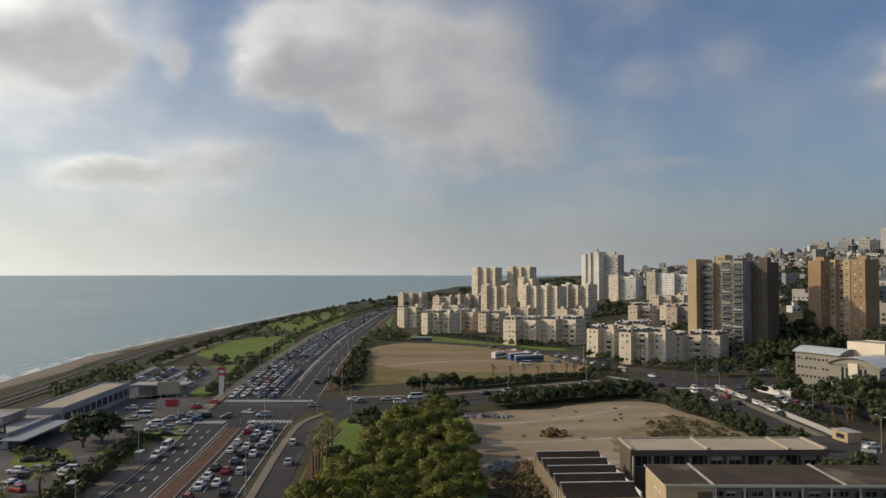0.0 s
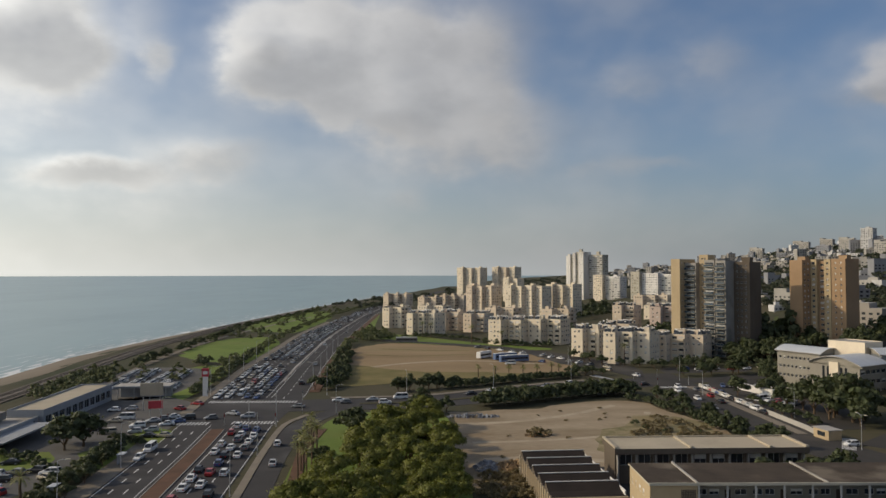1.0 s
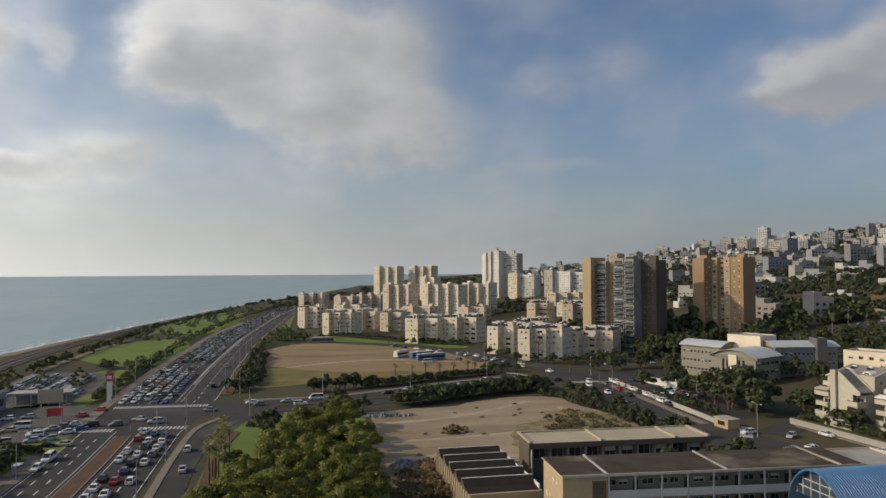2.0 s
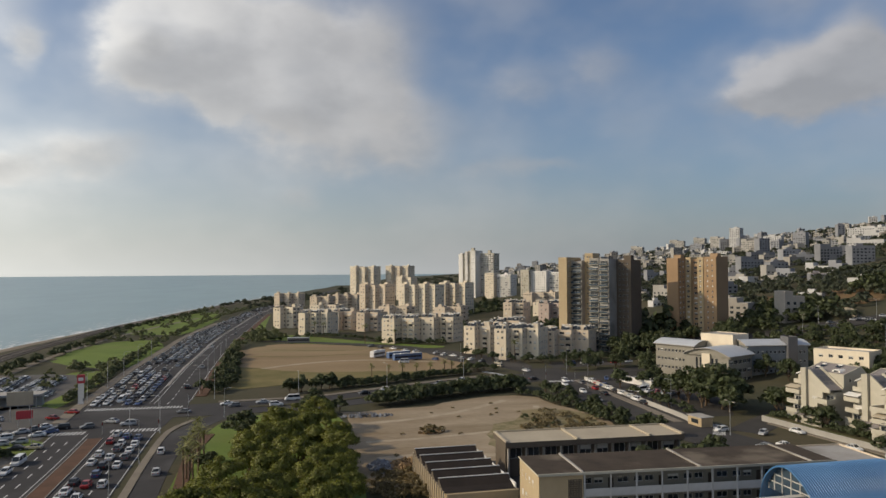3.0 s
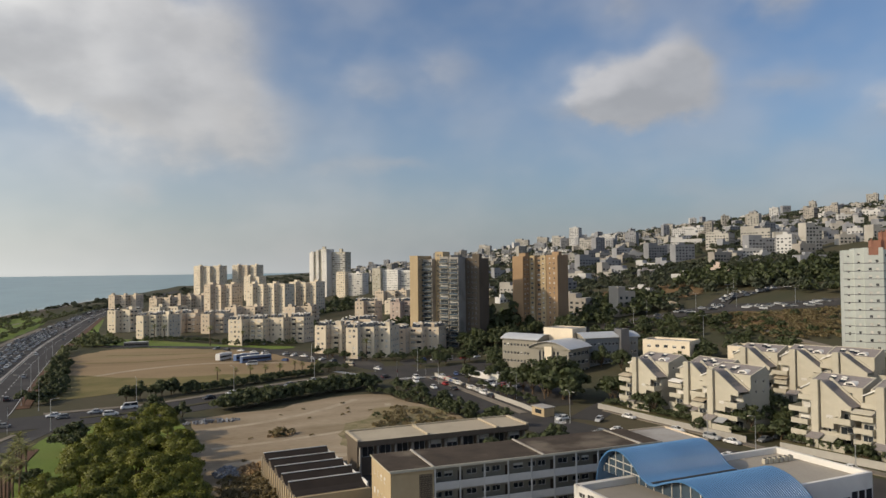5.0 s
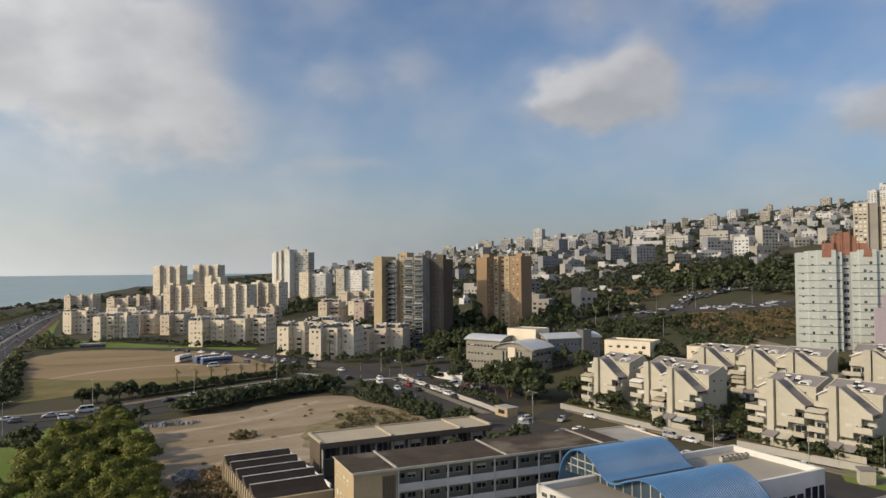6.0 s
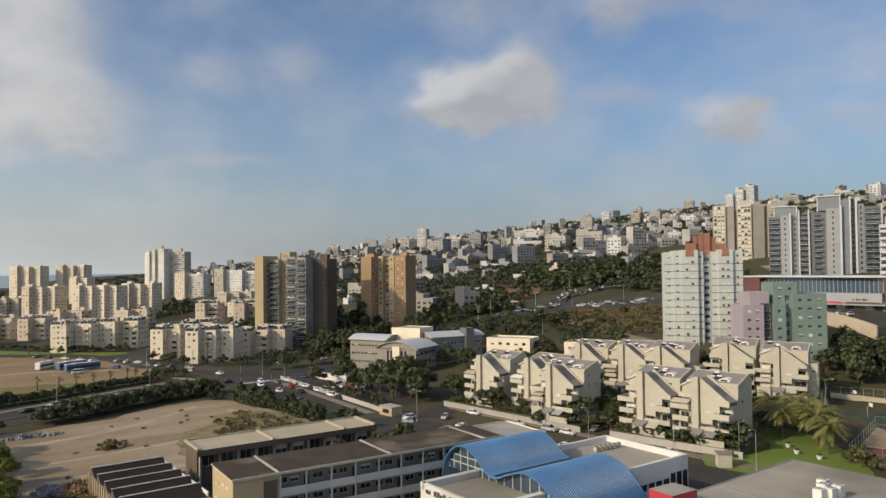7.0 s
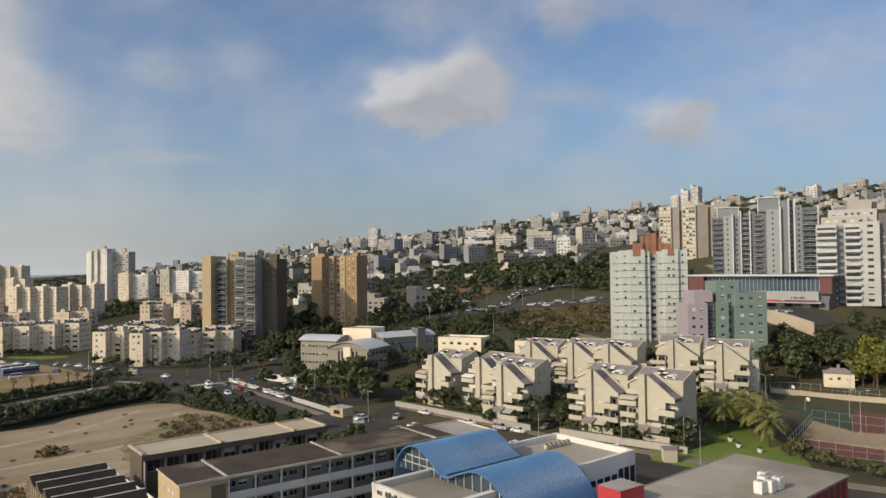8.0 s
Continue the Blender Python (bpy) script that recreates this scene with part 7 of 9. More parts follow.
along("street", [(106, 346), (130, 350), (160, 350)], 5.0, 0.8, 2.0)
along("dark", [(146, 312), (152, 322), (170, 322)], 6, 0.8, 2)
along("street", [(140, 248), (146, 262), (146, 282)], 5.5, 0.7, 1.0)
scatter("street", [(60, 330), (74, 338), (80, 325), (70, 322)], 5, 0.6)
# cypress belt beside the towers
for _ in range(16):
    plant("cypress", TR.uniform(172, 205), TR.uniform(395, 425), TR.uniform(1.6, 2.2))
scatter("dark", [(150, 352), (196, 360), (214, 392), (176, 396), (158, 384)], 8, 1.0)
scatter("dark", [(206, 352), (250, 360), (258, 396), (226, 392)], 9, 1.0, keep=0.8)
scatter("dark", [(150, 440), (196, 440), (200, 520), (150, 530)], 11, 1.0, keep=0.7)
scatter("dark", [(245, 372), (300, 372), (320, 430), (262, 440), (235, 400)], 10, 1.1, keep=0.8)
scatter("dark", [(205, 268), (250, 262), (268, 300), (262, 338), (215, 345)], 11, 0.8, keep=0.45)
scatter("shrub", [(200, 262), (270, 240), (290, 320), (262, 345), (210, 350)], 8, 1.2, keep=0.7)
scatter("brush", [(276, 318), (300, 330), (325, 285), (318, 262), (268, 222), (250, 240)], 4.2, 1.5, keep=0.8)
scatter("shrub", [(268, 318), (320, 280), (318, 262), (262, 216), (246, 246)], 13, 1.2, keep=0.6)
scatter("dark", [(362, 372), (400, 350), (440, 352), (430, 410), (385, 470), (360, 440)], 9, 1.3)
scatter("dark", [(345, 300), (372, 262), (400, 262), (398, 320), (370, 345)], 10, 1.1, keep=0.8)
plant("bright", 386, 424, 2.6)
scatter("dark", [(180, 230), (232, 215), (240, 240), (200, 256)], 8, 0.8, keep=0.8)
scatter("dark", [(66, 500), (110, 496), (140, 530), (90, 560)], 11, 0.9, keep=0.6)
scatter("dark", [(120, 690), (200, 690), (205, 800), (160, 830), (130, 740)], 15, 1.3, keep=0.7)
# hillside wood behind the courts
scatter("dark", [(246, 136), (262, 150), (284, 146), (294, 126), (300, 96), (262, 128)], 7.5, 1.1)
scatter("shrub", [(300, 146), (340, 150), (356, 130), (330, 106), (300, 118)], 8, 1.3)
scatter("bright", [(258, 112), (272, 118), (290, 104), (286, 84), (262, 92)], 7.5, 1.5)
scatter("bright", [(318, 124), (340, 124), (352, 112), (326, 106)], 9, 1.2)
scatter("bright", [(230, 134), (244, 132), (250, 140), (236, 146)], 5, 0.6)
for x, y in ((236, 143), (240, 146), (247, 141)):
    plant("cypress", x, y, 0.75)
scatter("dark", [(196, 132), (210, 136), (222, 126), (208, 122)], 6, 0.6)
for x, y, q in ((169, 90, 0.95), (167.4, 87, 1.1), (167.8, 83.4, 1.0), (166.4, 79.6, 1.15), (167, 75, 1.1), (166.6, 70.4, 1.0), (168, 66.5, 1.1), (168, 62, 1.0)):
    plant("bush", x, y, q)
# seaside park and car parks
scatter("street", [(-112, 352), (-96, 356), (-94, 376), (-120, 380)], 6, 0.75, keep=0.8)
scatter("street", [(-136, 270), (-110, 276), (-98, 340), (-118, 356), (-148, 350)], 8.5, 0.6, keep=0.4)
scatter("shrub", [(-150, 270), (-130, 262), (-122, 276), (-146, 340), (-158, 350)], 4.4, 1.2, keep=0.75)
scatter("street", [(-150, 480), (-98, 470), (-100, 560), (-150, 620)], 13, 0.7, keep=0.7)
scatter("street", [(-150, 620), (-100, 600), (-98, 900), (-140, 940)], 17, 0.8, keep=0.7)
along("street", [(-88, 290), (-92, 340), (-97, 420), (-102, 520), (-103, 640), (-96, 800), (-76, 1000)], 8, 0.7, 1.6)
hedge( [(-142, 360), (-146, 440), (-150, 540), (-150, 660), (-130, 860)], 5, 1.5, 3, 0.8)
hedge( [(-88, 276), (-93, 340), (-100, 430)], 3.4, 1.1, 1.5, 0.8)
scatter("far", [(-140, 900), (-60, 900), (0, 1100), (60, 1400), (20, 1500), (-90, 1250)], 26, 0.9, keep=0.8)
scatter("far", [(40, 1450), (120, 1450), (300, 1900), (120, 2100), (40, 1800)], 40, 1.2, keep=0.8)
plant("dark", -91, 196, 1.3)
plant("dark", -94, 192, 1.1)
plant("dark", -97, 199, 0.9)
along("street", [(-73, 130), (-75, 150), (-77, 170), (-79, 186)], 4.6, 0.72, 1.6)
hedge( [(-76, 128), (-78, 150), (-80, 170), (-80, 192)], 2.0, 1.1, 1.6)
hedge( [(-86, 170), (-92, 178), (-100, 182), (-108, 184)], 2.4, 0.9, 1.5)
hedge( [(-76, 196), (-80, 200), (-86, 203)], 1.6, 0.8, 0.7)
along("street", [(-100, 128), (-104, 150), (-112, 170)], 6, 0.7, 2)


# ---- palms
def palm_meshes(seed, height, reach, fronds, leaflets=16):
    rng = random.Random(seed)
    t = Build()
    n = 7
    for k in range(n):
        z0, z1 = height * k / n, height * (k + 1) / n
        t.tube((0.05 * math.sin(k), 0, z0 - (0.3 if k == 0 else 0)), (0.05 * math.sin(k + 1), 0, z1), 0.26 - 0.008 * k, 0.22 - 0.008 * k, 7)
    c = Build()
    for f in range(fronds):
        az, up = f * 2.39996, rng.uniform(-0.25, 1.15)
        d = Vector((math.cos(az), math.sin(az), 0))
        side = Vector((-d.y, d.x, 0))
        prev = Vector((0, 0, height))
        v = d * math.cos(up) + Vector((0, 0, math.sin(up)))
        length = reach * rng.uniform(0.85, 1.1)
        for k in range(leaflets // 2):
            q = prev + v * (length / (leaflets / 2))
            v = (v + Vector((0, 0, -0.17))).normalized()
            wid = reach * 0.19 * math.sin(math.pi * (0.12 + 0.82 * k / (leaflets / 2)))
            for sgn in (-1, 1):
                tip = prev.lerp(q, 0.9) + side * sgn * wid + Vector((0, 0, -0.3 * wid))
                c.face([prev, prev.lerp(q, 0.45), tip + (q - prev) * 0.35])
                tip2 = prev.lerp(q, 1.3) + side * sgn * wid * 0.95 + Vector((0, 0, -0.3 * wid))
                c.face([prev.lerp(q, 0.5), prev.lerp(q, 0.95), tip2 + (q - prev) * 0.35])
            prev = q
    return t.mesh("trunk", "bark"), c.mesh("crown", "palm")


PALM_S, PALM_M, PALM_L = palm_meshes(1, 4.6, 2.1, 22), palm_meshes(2, 8.5, 2.4, 24), palm_meshes(3, 5.2, 4.6, 46, 20)


def palm(meshes, x, y, label, s=1.0):
    ob = new("palm_tree")
    ob.matrix_world = pose(x, y, hill(x, y), 0, 0, TR.uniform(0, 360)) @ Matrix.Diagonal((s, s, s, 1))
    tagged(ob, label, "palm", "palm trees")
    piece("trunk", meshes[0], ob)
    piece("crown", meshes[1], ob)


for x, y in ((22, 321), (29.5, 321), (35.5, 321), (41.7, 321), (47.9, 321), (55.2, 326), (58.6, 327), (66, 330)):
    palm(PALM_S, x, y, "small palm in a row along the dirt field", TR.uniform(0.9, 1.1))
for x, y in ((190, 123), (184, 117), (188, 112), (179, 113), (173, 97), (178, 103), (183, 106), (195, 118)):
    palm(PALM_L, x, y, "bushy date palm with drooping fronds on the lawn", TR.uniform(1.15, 1.45))
for x, y in ((-26, 158), (-27.5, 163), (-26.5, 168), (-28.5, 173), (-27, 179), (-29, 186)):
    palm(PALM_M, x, y, "tall slim palm beside the slip lane", TR.uniform(0.8, 0.95))
for k in range(6):
    palm(PALM_M, -28.8 - 0.6 * k, 163 + 7.5 * k, "tall slim palm beside the slip lane", TR.uniform(0.8, 1.0))
for x, y in ((96, 356), (-4, 520), (2, 516), (28, 470), (46, 455)):
    palm(PALM_M, x, y, "tall slim palm before a housing block", TR.uniform(1.0, 1.3))
for x, y in ((-79, 132), (-84, 138), (-90, 142), (-80, 146)):
    palm(PALM_S, x, y, "bushy low palm at the car park", 1.3)
# ---------------------------------------------------------------- vehicles


def car_meshes(kind, paint):
    """Body shell, glasshouse, wheel and lamps of a car; forward is +y."""
    L, W, H = {"sedan": (4.5, 0.88, 1.45), "hatch": (4.0, 0.86, 1.52), "suv": (4.6, 0.93, 1.72), "van": (5.3, 0.98, 2.15)}[kind]
    belt = {"sedan": 0.92, "hatch": 0.95, "suv": 1.08, "van": 1.2}[kind]
    hl = L / 2
    if kind == "sedan":
        top = ((-hl, belt - 0.12), (-hl + 0.25, belt), (-1.35, belt), (0.95, belt), (hl - 0.3, belt - 0.2), (hl, belt - 0.38))
        cab, roofx = (-1.65, 1.05), (-0.95, 0.3)
    elif kind == "hatch":
        top = ((-hl, belt - 0.05), (-hl + 0.2, belt), (-1.2, belt), (0.85, belt), (hl - 0.3, belt - 0.18), (hl, belt - 0.36))
        cab, roofx = (-hl + 0.1, 1.0), (-1.45, 0.25)
    elif kind == "suv":
        top = ((-hl, belt - 0.05), (-hl + 0.2, belt), (-1.2, belt), (1.0, belt), (hl - 0.3, belt - 0.12), (hl, belt - 0.3))
        cab, roofx = (-hl + 0.08, 1.1), (-1.9, 0.35)
    else:
        top = ((-hl, belt), (-hl + 0.1, belt), (-1.2, belt), (1.7, belt), (hl - 0.3, belt - 0.1), (hl, belt - 0.4))
        cab, roofx = (-hl + 0.05, 2.1), (-hl + 0.2, 1.4)
    b = Build()

    def ring(y, zt):
        w = W * (0.9 if abs(y) > hl - 0.05 else 1.0)
        return [(-w * 0.94, y, 0.24), (-w, y, 0.5), (-w * 0.98, y, zt - 0.1), (-w * 0.86, y, zt), (w * 0.86, y, zt), (w * 0.98, y, zt - 0.1), (w, y, 0.5), (w * 0.94, y, 0.24)]

    rings = [ring(*q) for q in top]
    for a, c in zip(rings, rings[1:]):
        for i in range(7):
            b.face([a[i], c[i], c[i + 1], a[i + 1]])
        b.face([a[7], c[7], c[0], a[0]])
    b.face(rings[0])
    b.face(list(reversed(rings[-1])))
    wr = W * 0.74
    r0 = [(-wr, roofx[0], H - 0.05), (wr, roofx[0], H - 0.05), (wr, roofx[1], H - 0.05), (-wr, roofx[1], H - 0.05)]
    r1 = [(p[0] * 0.9, p[1] * 0.96 + 0.0, H) for p in r0]
    for i in range(4):
        j = (i + 1) % 4
        b.face([r0[i], r0[j], r1[j], r1[i]])
    b.face(r1)
    wb = W * 0.86
    lo = [(-wb, cab[0], belt - 0.02), (wb, cab[0], belt - 0.02), (wb, cab[1], belt - 0.02), (-wb, cab[1], belt - 0.02)]
    # pillars at the four corners and amidships
    for i, j in ((0, 0), (1, 1), (2, 2), (3, 3)):
        b.tube(lo[i], r0[j], 0.06, 0.05, 4)
    for sx in (-1, 1):
        b.tube((sx * wb, -0.25, belt), (sx * wr, -0.3, H - 0.06), 0.06, 0.05, 4)
    g = Build()
    for i in range(4):
        j = (i + 1) % 4
        g.face([lo[i], lo[j], r0[j], r0[i]])
    hd, tl = Build(), Build()
    for sx in (-1, 1):
        hd.box(sx * W * 0.55 - 0.16, hl - 0.06, belt - 0.46, sx * W * 0.55 + 0.16, hl + 0.01, belt - 0.32)
        tl.box(sx * W * 0.6 - 0.14, -hl - 0.01, belt - 0.38, sx * W * 0.6 + 0.14, -hl + 0.06, belt - 0.15)
    return b.mesh("body", paint), g.mesh("glazing", "glass"), hd.mesh("headlights", "lamp_clear"), tl.mesh("tail_lights", "lamp_red"), (hl * 0.62, W)


CARS = {}
_w = Build()
_w.tube((-0.11, 0, 0), (0.11, 0, 0), 0.32, 0.32, 10, 0)
_w.tube((-0.115, 0, 0), (0.115, 0, 0), 0.18, 0.18, 8, 1)
WHEEL = _w.mesh("wheel", "tyre", "steel")
CR = random.Random(12)
PAINTS = ("white", "white", "white", "white", "silver", "silver", "grey", "grey", "black", "black", "blue", "red", "beige")
WORDS = {"white": "white", "silver": "silver", "grey": "dark grey", "black": "black", "blue": "dark blue", "red": "red", "beige": "beige"}
KINDS = {"sedan": "saloon car", "hatch": "hatchback car", "suv": "tall estate car", "van": "delivery van"}
JAM = {}


def car(x, y, turn, state="queuing on the asphalt road", kind=None, paint=None, z=0.08, group="cars in the traffic"):
    kind = kind or CR.choices(("sedan", "hatch", "suv", "van"), (5, 5, 3, 0.5))[0]
    paint = paint or ("white" if kind == "van" else CR.choice(PAINTS))
    if (kind, paint) not in CARS:
        CARS[kind, paint] = car_meshes(kind, "car_" + paint)
    body, glass, hd, tl, (wy, wx) = CARS[kind, paint]
    r = root("van" if kind == "van" else "car", x, y, hill(x, y) + z, turn + CR.uniform(-1.5, 1.5), WORDS[paint] + " " + KINDS[kind] + " " + state, "van" if kind == "van" else "car", group)
    piece("body", body, r)
    piece("glazing", glass, r)
    piece("headlights", hd, r)
    piece("tail_lights", tl, r)
    for sx in (-1, 1):
        for sy in (-1, 1):
            piece("wheel", WHEEL, r, pose(sx * (wx - 0.1), sy * wy, 0.32))


def far_car(x, y, turn):
    """A car of the distant queue, joined into one mass."""
    p = CR.choice(("white", "silver", "grey", "black", "silver", "grey"))
    bd = JAM.setdefault(p, Build())
    m = pose(x, y, hill(x, y) + (0.5 if x > 200 else 0.1), 0, 0, turn)
    for (x0, x1, y0, y1, z0, z1, ins, q) in ((-0.88, 0.88, -2.2, 2.2, 0.2, 0.95, 0.05, 0), (-0.8, 0.8, -1.5, 0.9, 0.95, 1.42, 0.25, 1), (-0.58, 0.58, -1.2, 0.6, 1.42, 1.47, 0.03, 0)):
        lo = [m @ Vector(v) for v in ((x0, y0, z0), (x1, y0, z0), (x1, y1, z0), (x0, y1, z0))]
        hi = [m @ Vector(v) for v in ((x0 + ins, y0 + ins, z1), (x1 - ins, y0 + ins, z1), (x1 - ins, y1 - ins, z1), (x0 + ins, y1 - ins, z1))]
        for i in range(4):
            j = (i + 1) % 4
            bd.face([lo[i], lo[j], hi[j], hi[i]], q)
        bd.face(hi, q)


def lane_point(f, y):
    x = interp(y, ROAD_L) * (1 - f) + interp(y, ROAD_R) * f
    x2 = interp(y + 6, ROAD_L) * (1 - f) + interp(y + 6, ROAD_R) * f
    return x, math.degrees(math.atan2(-(x2 - x), 6))


def queue(f, y0, y1, gap, flip, keep=1.0):
    y = y0 + CR.uniform(0, 3)
    while y < y1:
        if CR.random() < keep:
            x, t = lane_point(f, y)
            t += 180 if flip else 0
            if y < 345:
                car(x + CR.uniform(-0.25, 0.25), y, t)
            else:
                far_car(x + CR.uniform(-0.25, 0.25), y, t)
        y += gap * CR.uniform(0.85, 1.35)


for f in (0.07, 0.18, 0.29, 0.40, 0.51):
    queue(f, 268, 345, 6.4, True, 0.92)
    queue(f, 346, 620, 8.0, True, 0.72 if f > 0.1 else 0.35)
    queue(f, 620, 1400, 17, True, 0.5)
queue(0.72, 330, 1400, 60, False, 0.7)
queue(0.86, 300, 1400, 55, False, 0.7)
for f in (0.65, 0.77, 0.89):
    queue(f, 126, 221, 7.2, False, 0.86 if f < 0.85 else 0.6)
for x, y, t, k, p in ((-71.0, 182, 180, "hatch", "white"), (-71.6, 191, 180, "van", "white"), (-63, 238, 70, "sedan", "silver"), (-57, 233, 100, "suv", "silver"), (-44, 250, 80, "sedan", "grey"), (-68, 231, 120, "hatch", "grey"),
                      (-40, 196, 8, "hatch", "white"), (-37, 176, 8, "sedan", "silver"), (-32, 262, 98, "sedan", "white"), (-29, 258, 98, "hatch", "grey"), (-20, 263, 100, "sedan", "silver"), (-15, 257, -82, "suv", "white"), (-10, 267, 100, "van", "white"),
                      (-2, 256, -75, "sedan", "white"), (16, 275, 115, "sedan", "black"), (24, 281, 118, "hatch", "white"), (40, 279, -60, "hatch", "silver"), (58, 300, 122, "sedan", "white"), (64, 290, -62, "suv", "white"), (47, 292, 120, "hatch", "grey"),
                      (80, 303, 110, "sedan", "white"), (88, 296, -70, "hatch", "black"), (99, 288, 180, "suv", "white"), (96, 280, 180, "sedan", "white"), (104, 282, 0, "hatch", "grey"), (97, 262, 180, "hatch", "white"), (103, 256, 0, "sedan", "black"), (96, 244, 180, "sedan", "grey"), (104, 268, 0, "hatch", "red"),
                      (92, 322, 20, "sedan", "white"), (84, 340, 30, "hatch", "beige"), (72, 372, 35, "sedan", "grey"), (118, 172, 200, "sedan", "white"), (121, 186, 130, "hatch", "silver")):
    car(x, y, t, "driving on the asphalt street", k, p)
# parked beside the terraced houses
for x, y, t, k, p in ((131.5, 186, 192, "sedan", "white"), (133, 166, 192, "sedan", "white"), (135.5, 155, 192, "suv", "silver"), (136.7, 149, 192, "sedan", "white"), (139.5, 134, 192, "hatch", "black"), (140.6, 128, 192, "sedan", "silver"), (142.4, 119, 192, "sedan", "white"), (124, 146, 200, "hatch", "silver"), (125.8, 138, 200, "sedan", "white"), (128, 131, 200, "hatch", "grey"),
                      (115, 166, 25, "sedan", "silver"), (112, 172, 25, "hatch", "grey"), (146, 147.5, 100, "sedan", "grey"), (152, 148.5, 100, "hatch", "grey"), (112, 192, 100, "hatch", "white")):
    car(x, y, t, "parked at the kerb", k, p, group="parked cars")
for k in range(9):
    car(109.5 + CR.uniform(-0.4, 0.4), 286 - k * 6.2, 8, "parked beside the low wall", group="parked cars")
for k in range(7):
    car(118 + k * 2.9, 291 - k * 1.0, 160, "parked in the office yard", group="parked cars")
for k in range(6):
    car(117 + k * 2.0, 262 - k * 2.2, 120, "parked in the office yard", group="parked cars")
for k in range(8):
    car(120 + k * 7.5, 341 + (k % 3), 95, "parked below the towers", group="parked cars")
# forecourt and field
for x, y in ((66, 392), (70, 386), (63, 400), (48, 416), (53, 411), (42, 428), (58, 372), (76, 368), (80, 360), (86, 350), (35, 436), (30, 444)):
    car(x, y, CR.choice((40, 130, 220)), "parked on the forecourt", group="parked cars")
# left car parks
for k in range(8):
    car(-93 + k * 1.2 - 4 * (k % 2), 158 + k * 1.8, 95, "parked on the seaside car park", group="parked cars") if k % 3 == 0 else None
for x, y, t in ((-93.5, 169, 80), (-89.5, 170.5, 80), (-97.5, 168, 80), (-89.2, 154, 70), (-92.8, 155.5, 70), (-85, 165, 60), (-100, 178, 100), (-96, 227, 95), (-94.5, 231.5, 95), (-86, 219, 110), (-91, 211, 110), (-78, 206, 95), (-73.8, 206.5, 85), (-84.5, 227, 120), (-82.5, 230, 120), (-80.5, 233, 120),
                (-87, 222.5, 120), (-97, 215, 100), (-104, 245, 90), (-99, 247, 90), (-80, 166, 10), (-81, 172, 10), (-78, 158, 10), (-76.5, 226, 110), (-78.5, 222, 110), (-75, 231, 110), (-80, 214, 100), (-84, 212, 100), (-83, 247, 60), (-80, 256, 75)):
    car(x, y, t, "parked on the seaside car park", group="parked cars")
for k in range(7):
    car(-127 - 0.3 * k, 205 + k * 4.2, 70, "parked behind the restaurant", group="parked cars")
for row, (x, y) in enumerate(((-100, 280), (-104, 282), (-112, 286), (-107, 296), (-114, 312), (-108, 318), (-120, 300), (-126, 290), (-131, 318), (-124, 322))):
    for k in range(9):
        far_car(x - 1.0 * k * 0.3 + CR.uniform(-0.2, 0.2), y + 2.9 * k * 0.9, 80)
for k in range(80):
    pts = ((240, 352), (275, 352), (300, 340), (315, 315), (332, 288), (352, 258)) if k % 2 else ((300, 340), (330, 360), (372, 362), (420, 342))
    seg = CR.randrange(len(pts) - 1)
    u, (ax, ay), (bx, by) = CR.random(), pts[seg], pts[seg + 1]
    side = CR.choice((-9.0, -6.0, -3.5, -1.5, 2.0, 4.0, 7.0))
    far_car(ax + (bx - ax) * u + side * 0.5, ay + (by - ay) * u + side * 0.8, math.degrees(math.atan2(-(bx - ax), by - ay)))
for k in range(46):
    far_car(306 + 5.2 * (k % 4) + CR.uniform(-0.6, 0.6), 170 + 4.9 * (k // 4) + CR.uniform(-0.5, 0.5), 85 + CR.uniform(-5, 5))
for p, bd in JAM.items():
    tagged(new("distant_cars", bd.mesh("distant_cars", "car_" + p, "glass")), "distant queue of " + WORDS[p] + " cars on the coast road", "cars", kind="stuff")


def bus(x, y, turn, paint, label, length=12.0):
    r = root("bus", x, y, 0.1, turn, label, "bus", "parked buses")
    b = Build()
    h = 3.6
    b.box(-length / 2, -1.25, 0.45, length / 2, 1.25, h - 0.12, 0)
    b.box(-length / 2 + 0.15, -1.1, h - 0.12, length / 2 - 0.15, 1.1, h + 0.05, 1)
    b.box(-length / 4, -0.7, h + 0.05, 0, 0.7, h + 0.28, 1)
    piece("body", b.mesh("body", paint, "car_white"), r)
    g = Build()
    n = int(length / 1.5)
    for k in range(n):
        u = -length / 2 + 0.4 + k * (length - 0.8) / n
        for s in (-1, 1):
            g.box(u, s * 1.25 - 0.02, 1.5, u + (length - 0.8) / n - 0.12, s * 1.25 + 0.02, 2.5)
    g.box(length / 2 - 0.02, -1.1, 1.2, length / 2 + 0.02, 1.1, 2.6)
    piece("glazing", g.mesh("glazing", "glass"), r)
    for px in (-length * 0.28, length * 0.32):
        for s in (-1, 1):
            piece("wheel", WHEEL, r, pose(px, s * 1.13, 0.42, 0, 0, 90) @ Matrix.Diagonal((1.2, 1.5, 1.5, 1)))


bus(30, 391, 52, "car_white", "white trailer-like bus parked on the dirt field", 11)
bus(40.5, 384, 30, "busblue", "dark blue bus parked on the dirt field", 14)
bus(44, 374, 22, "busblue", "blue and white bus parked on the dirt field", 16)
car(41, 364, 92, "parked on the dirt field", "van", "white", group="parked cars")
bus(-14, 478, 0, "car_grey", "grey trailer parked at the field's far edge", 14)

# ---------------------------------------------------------------- road marks, lamps, walls, signs


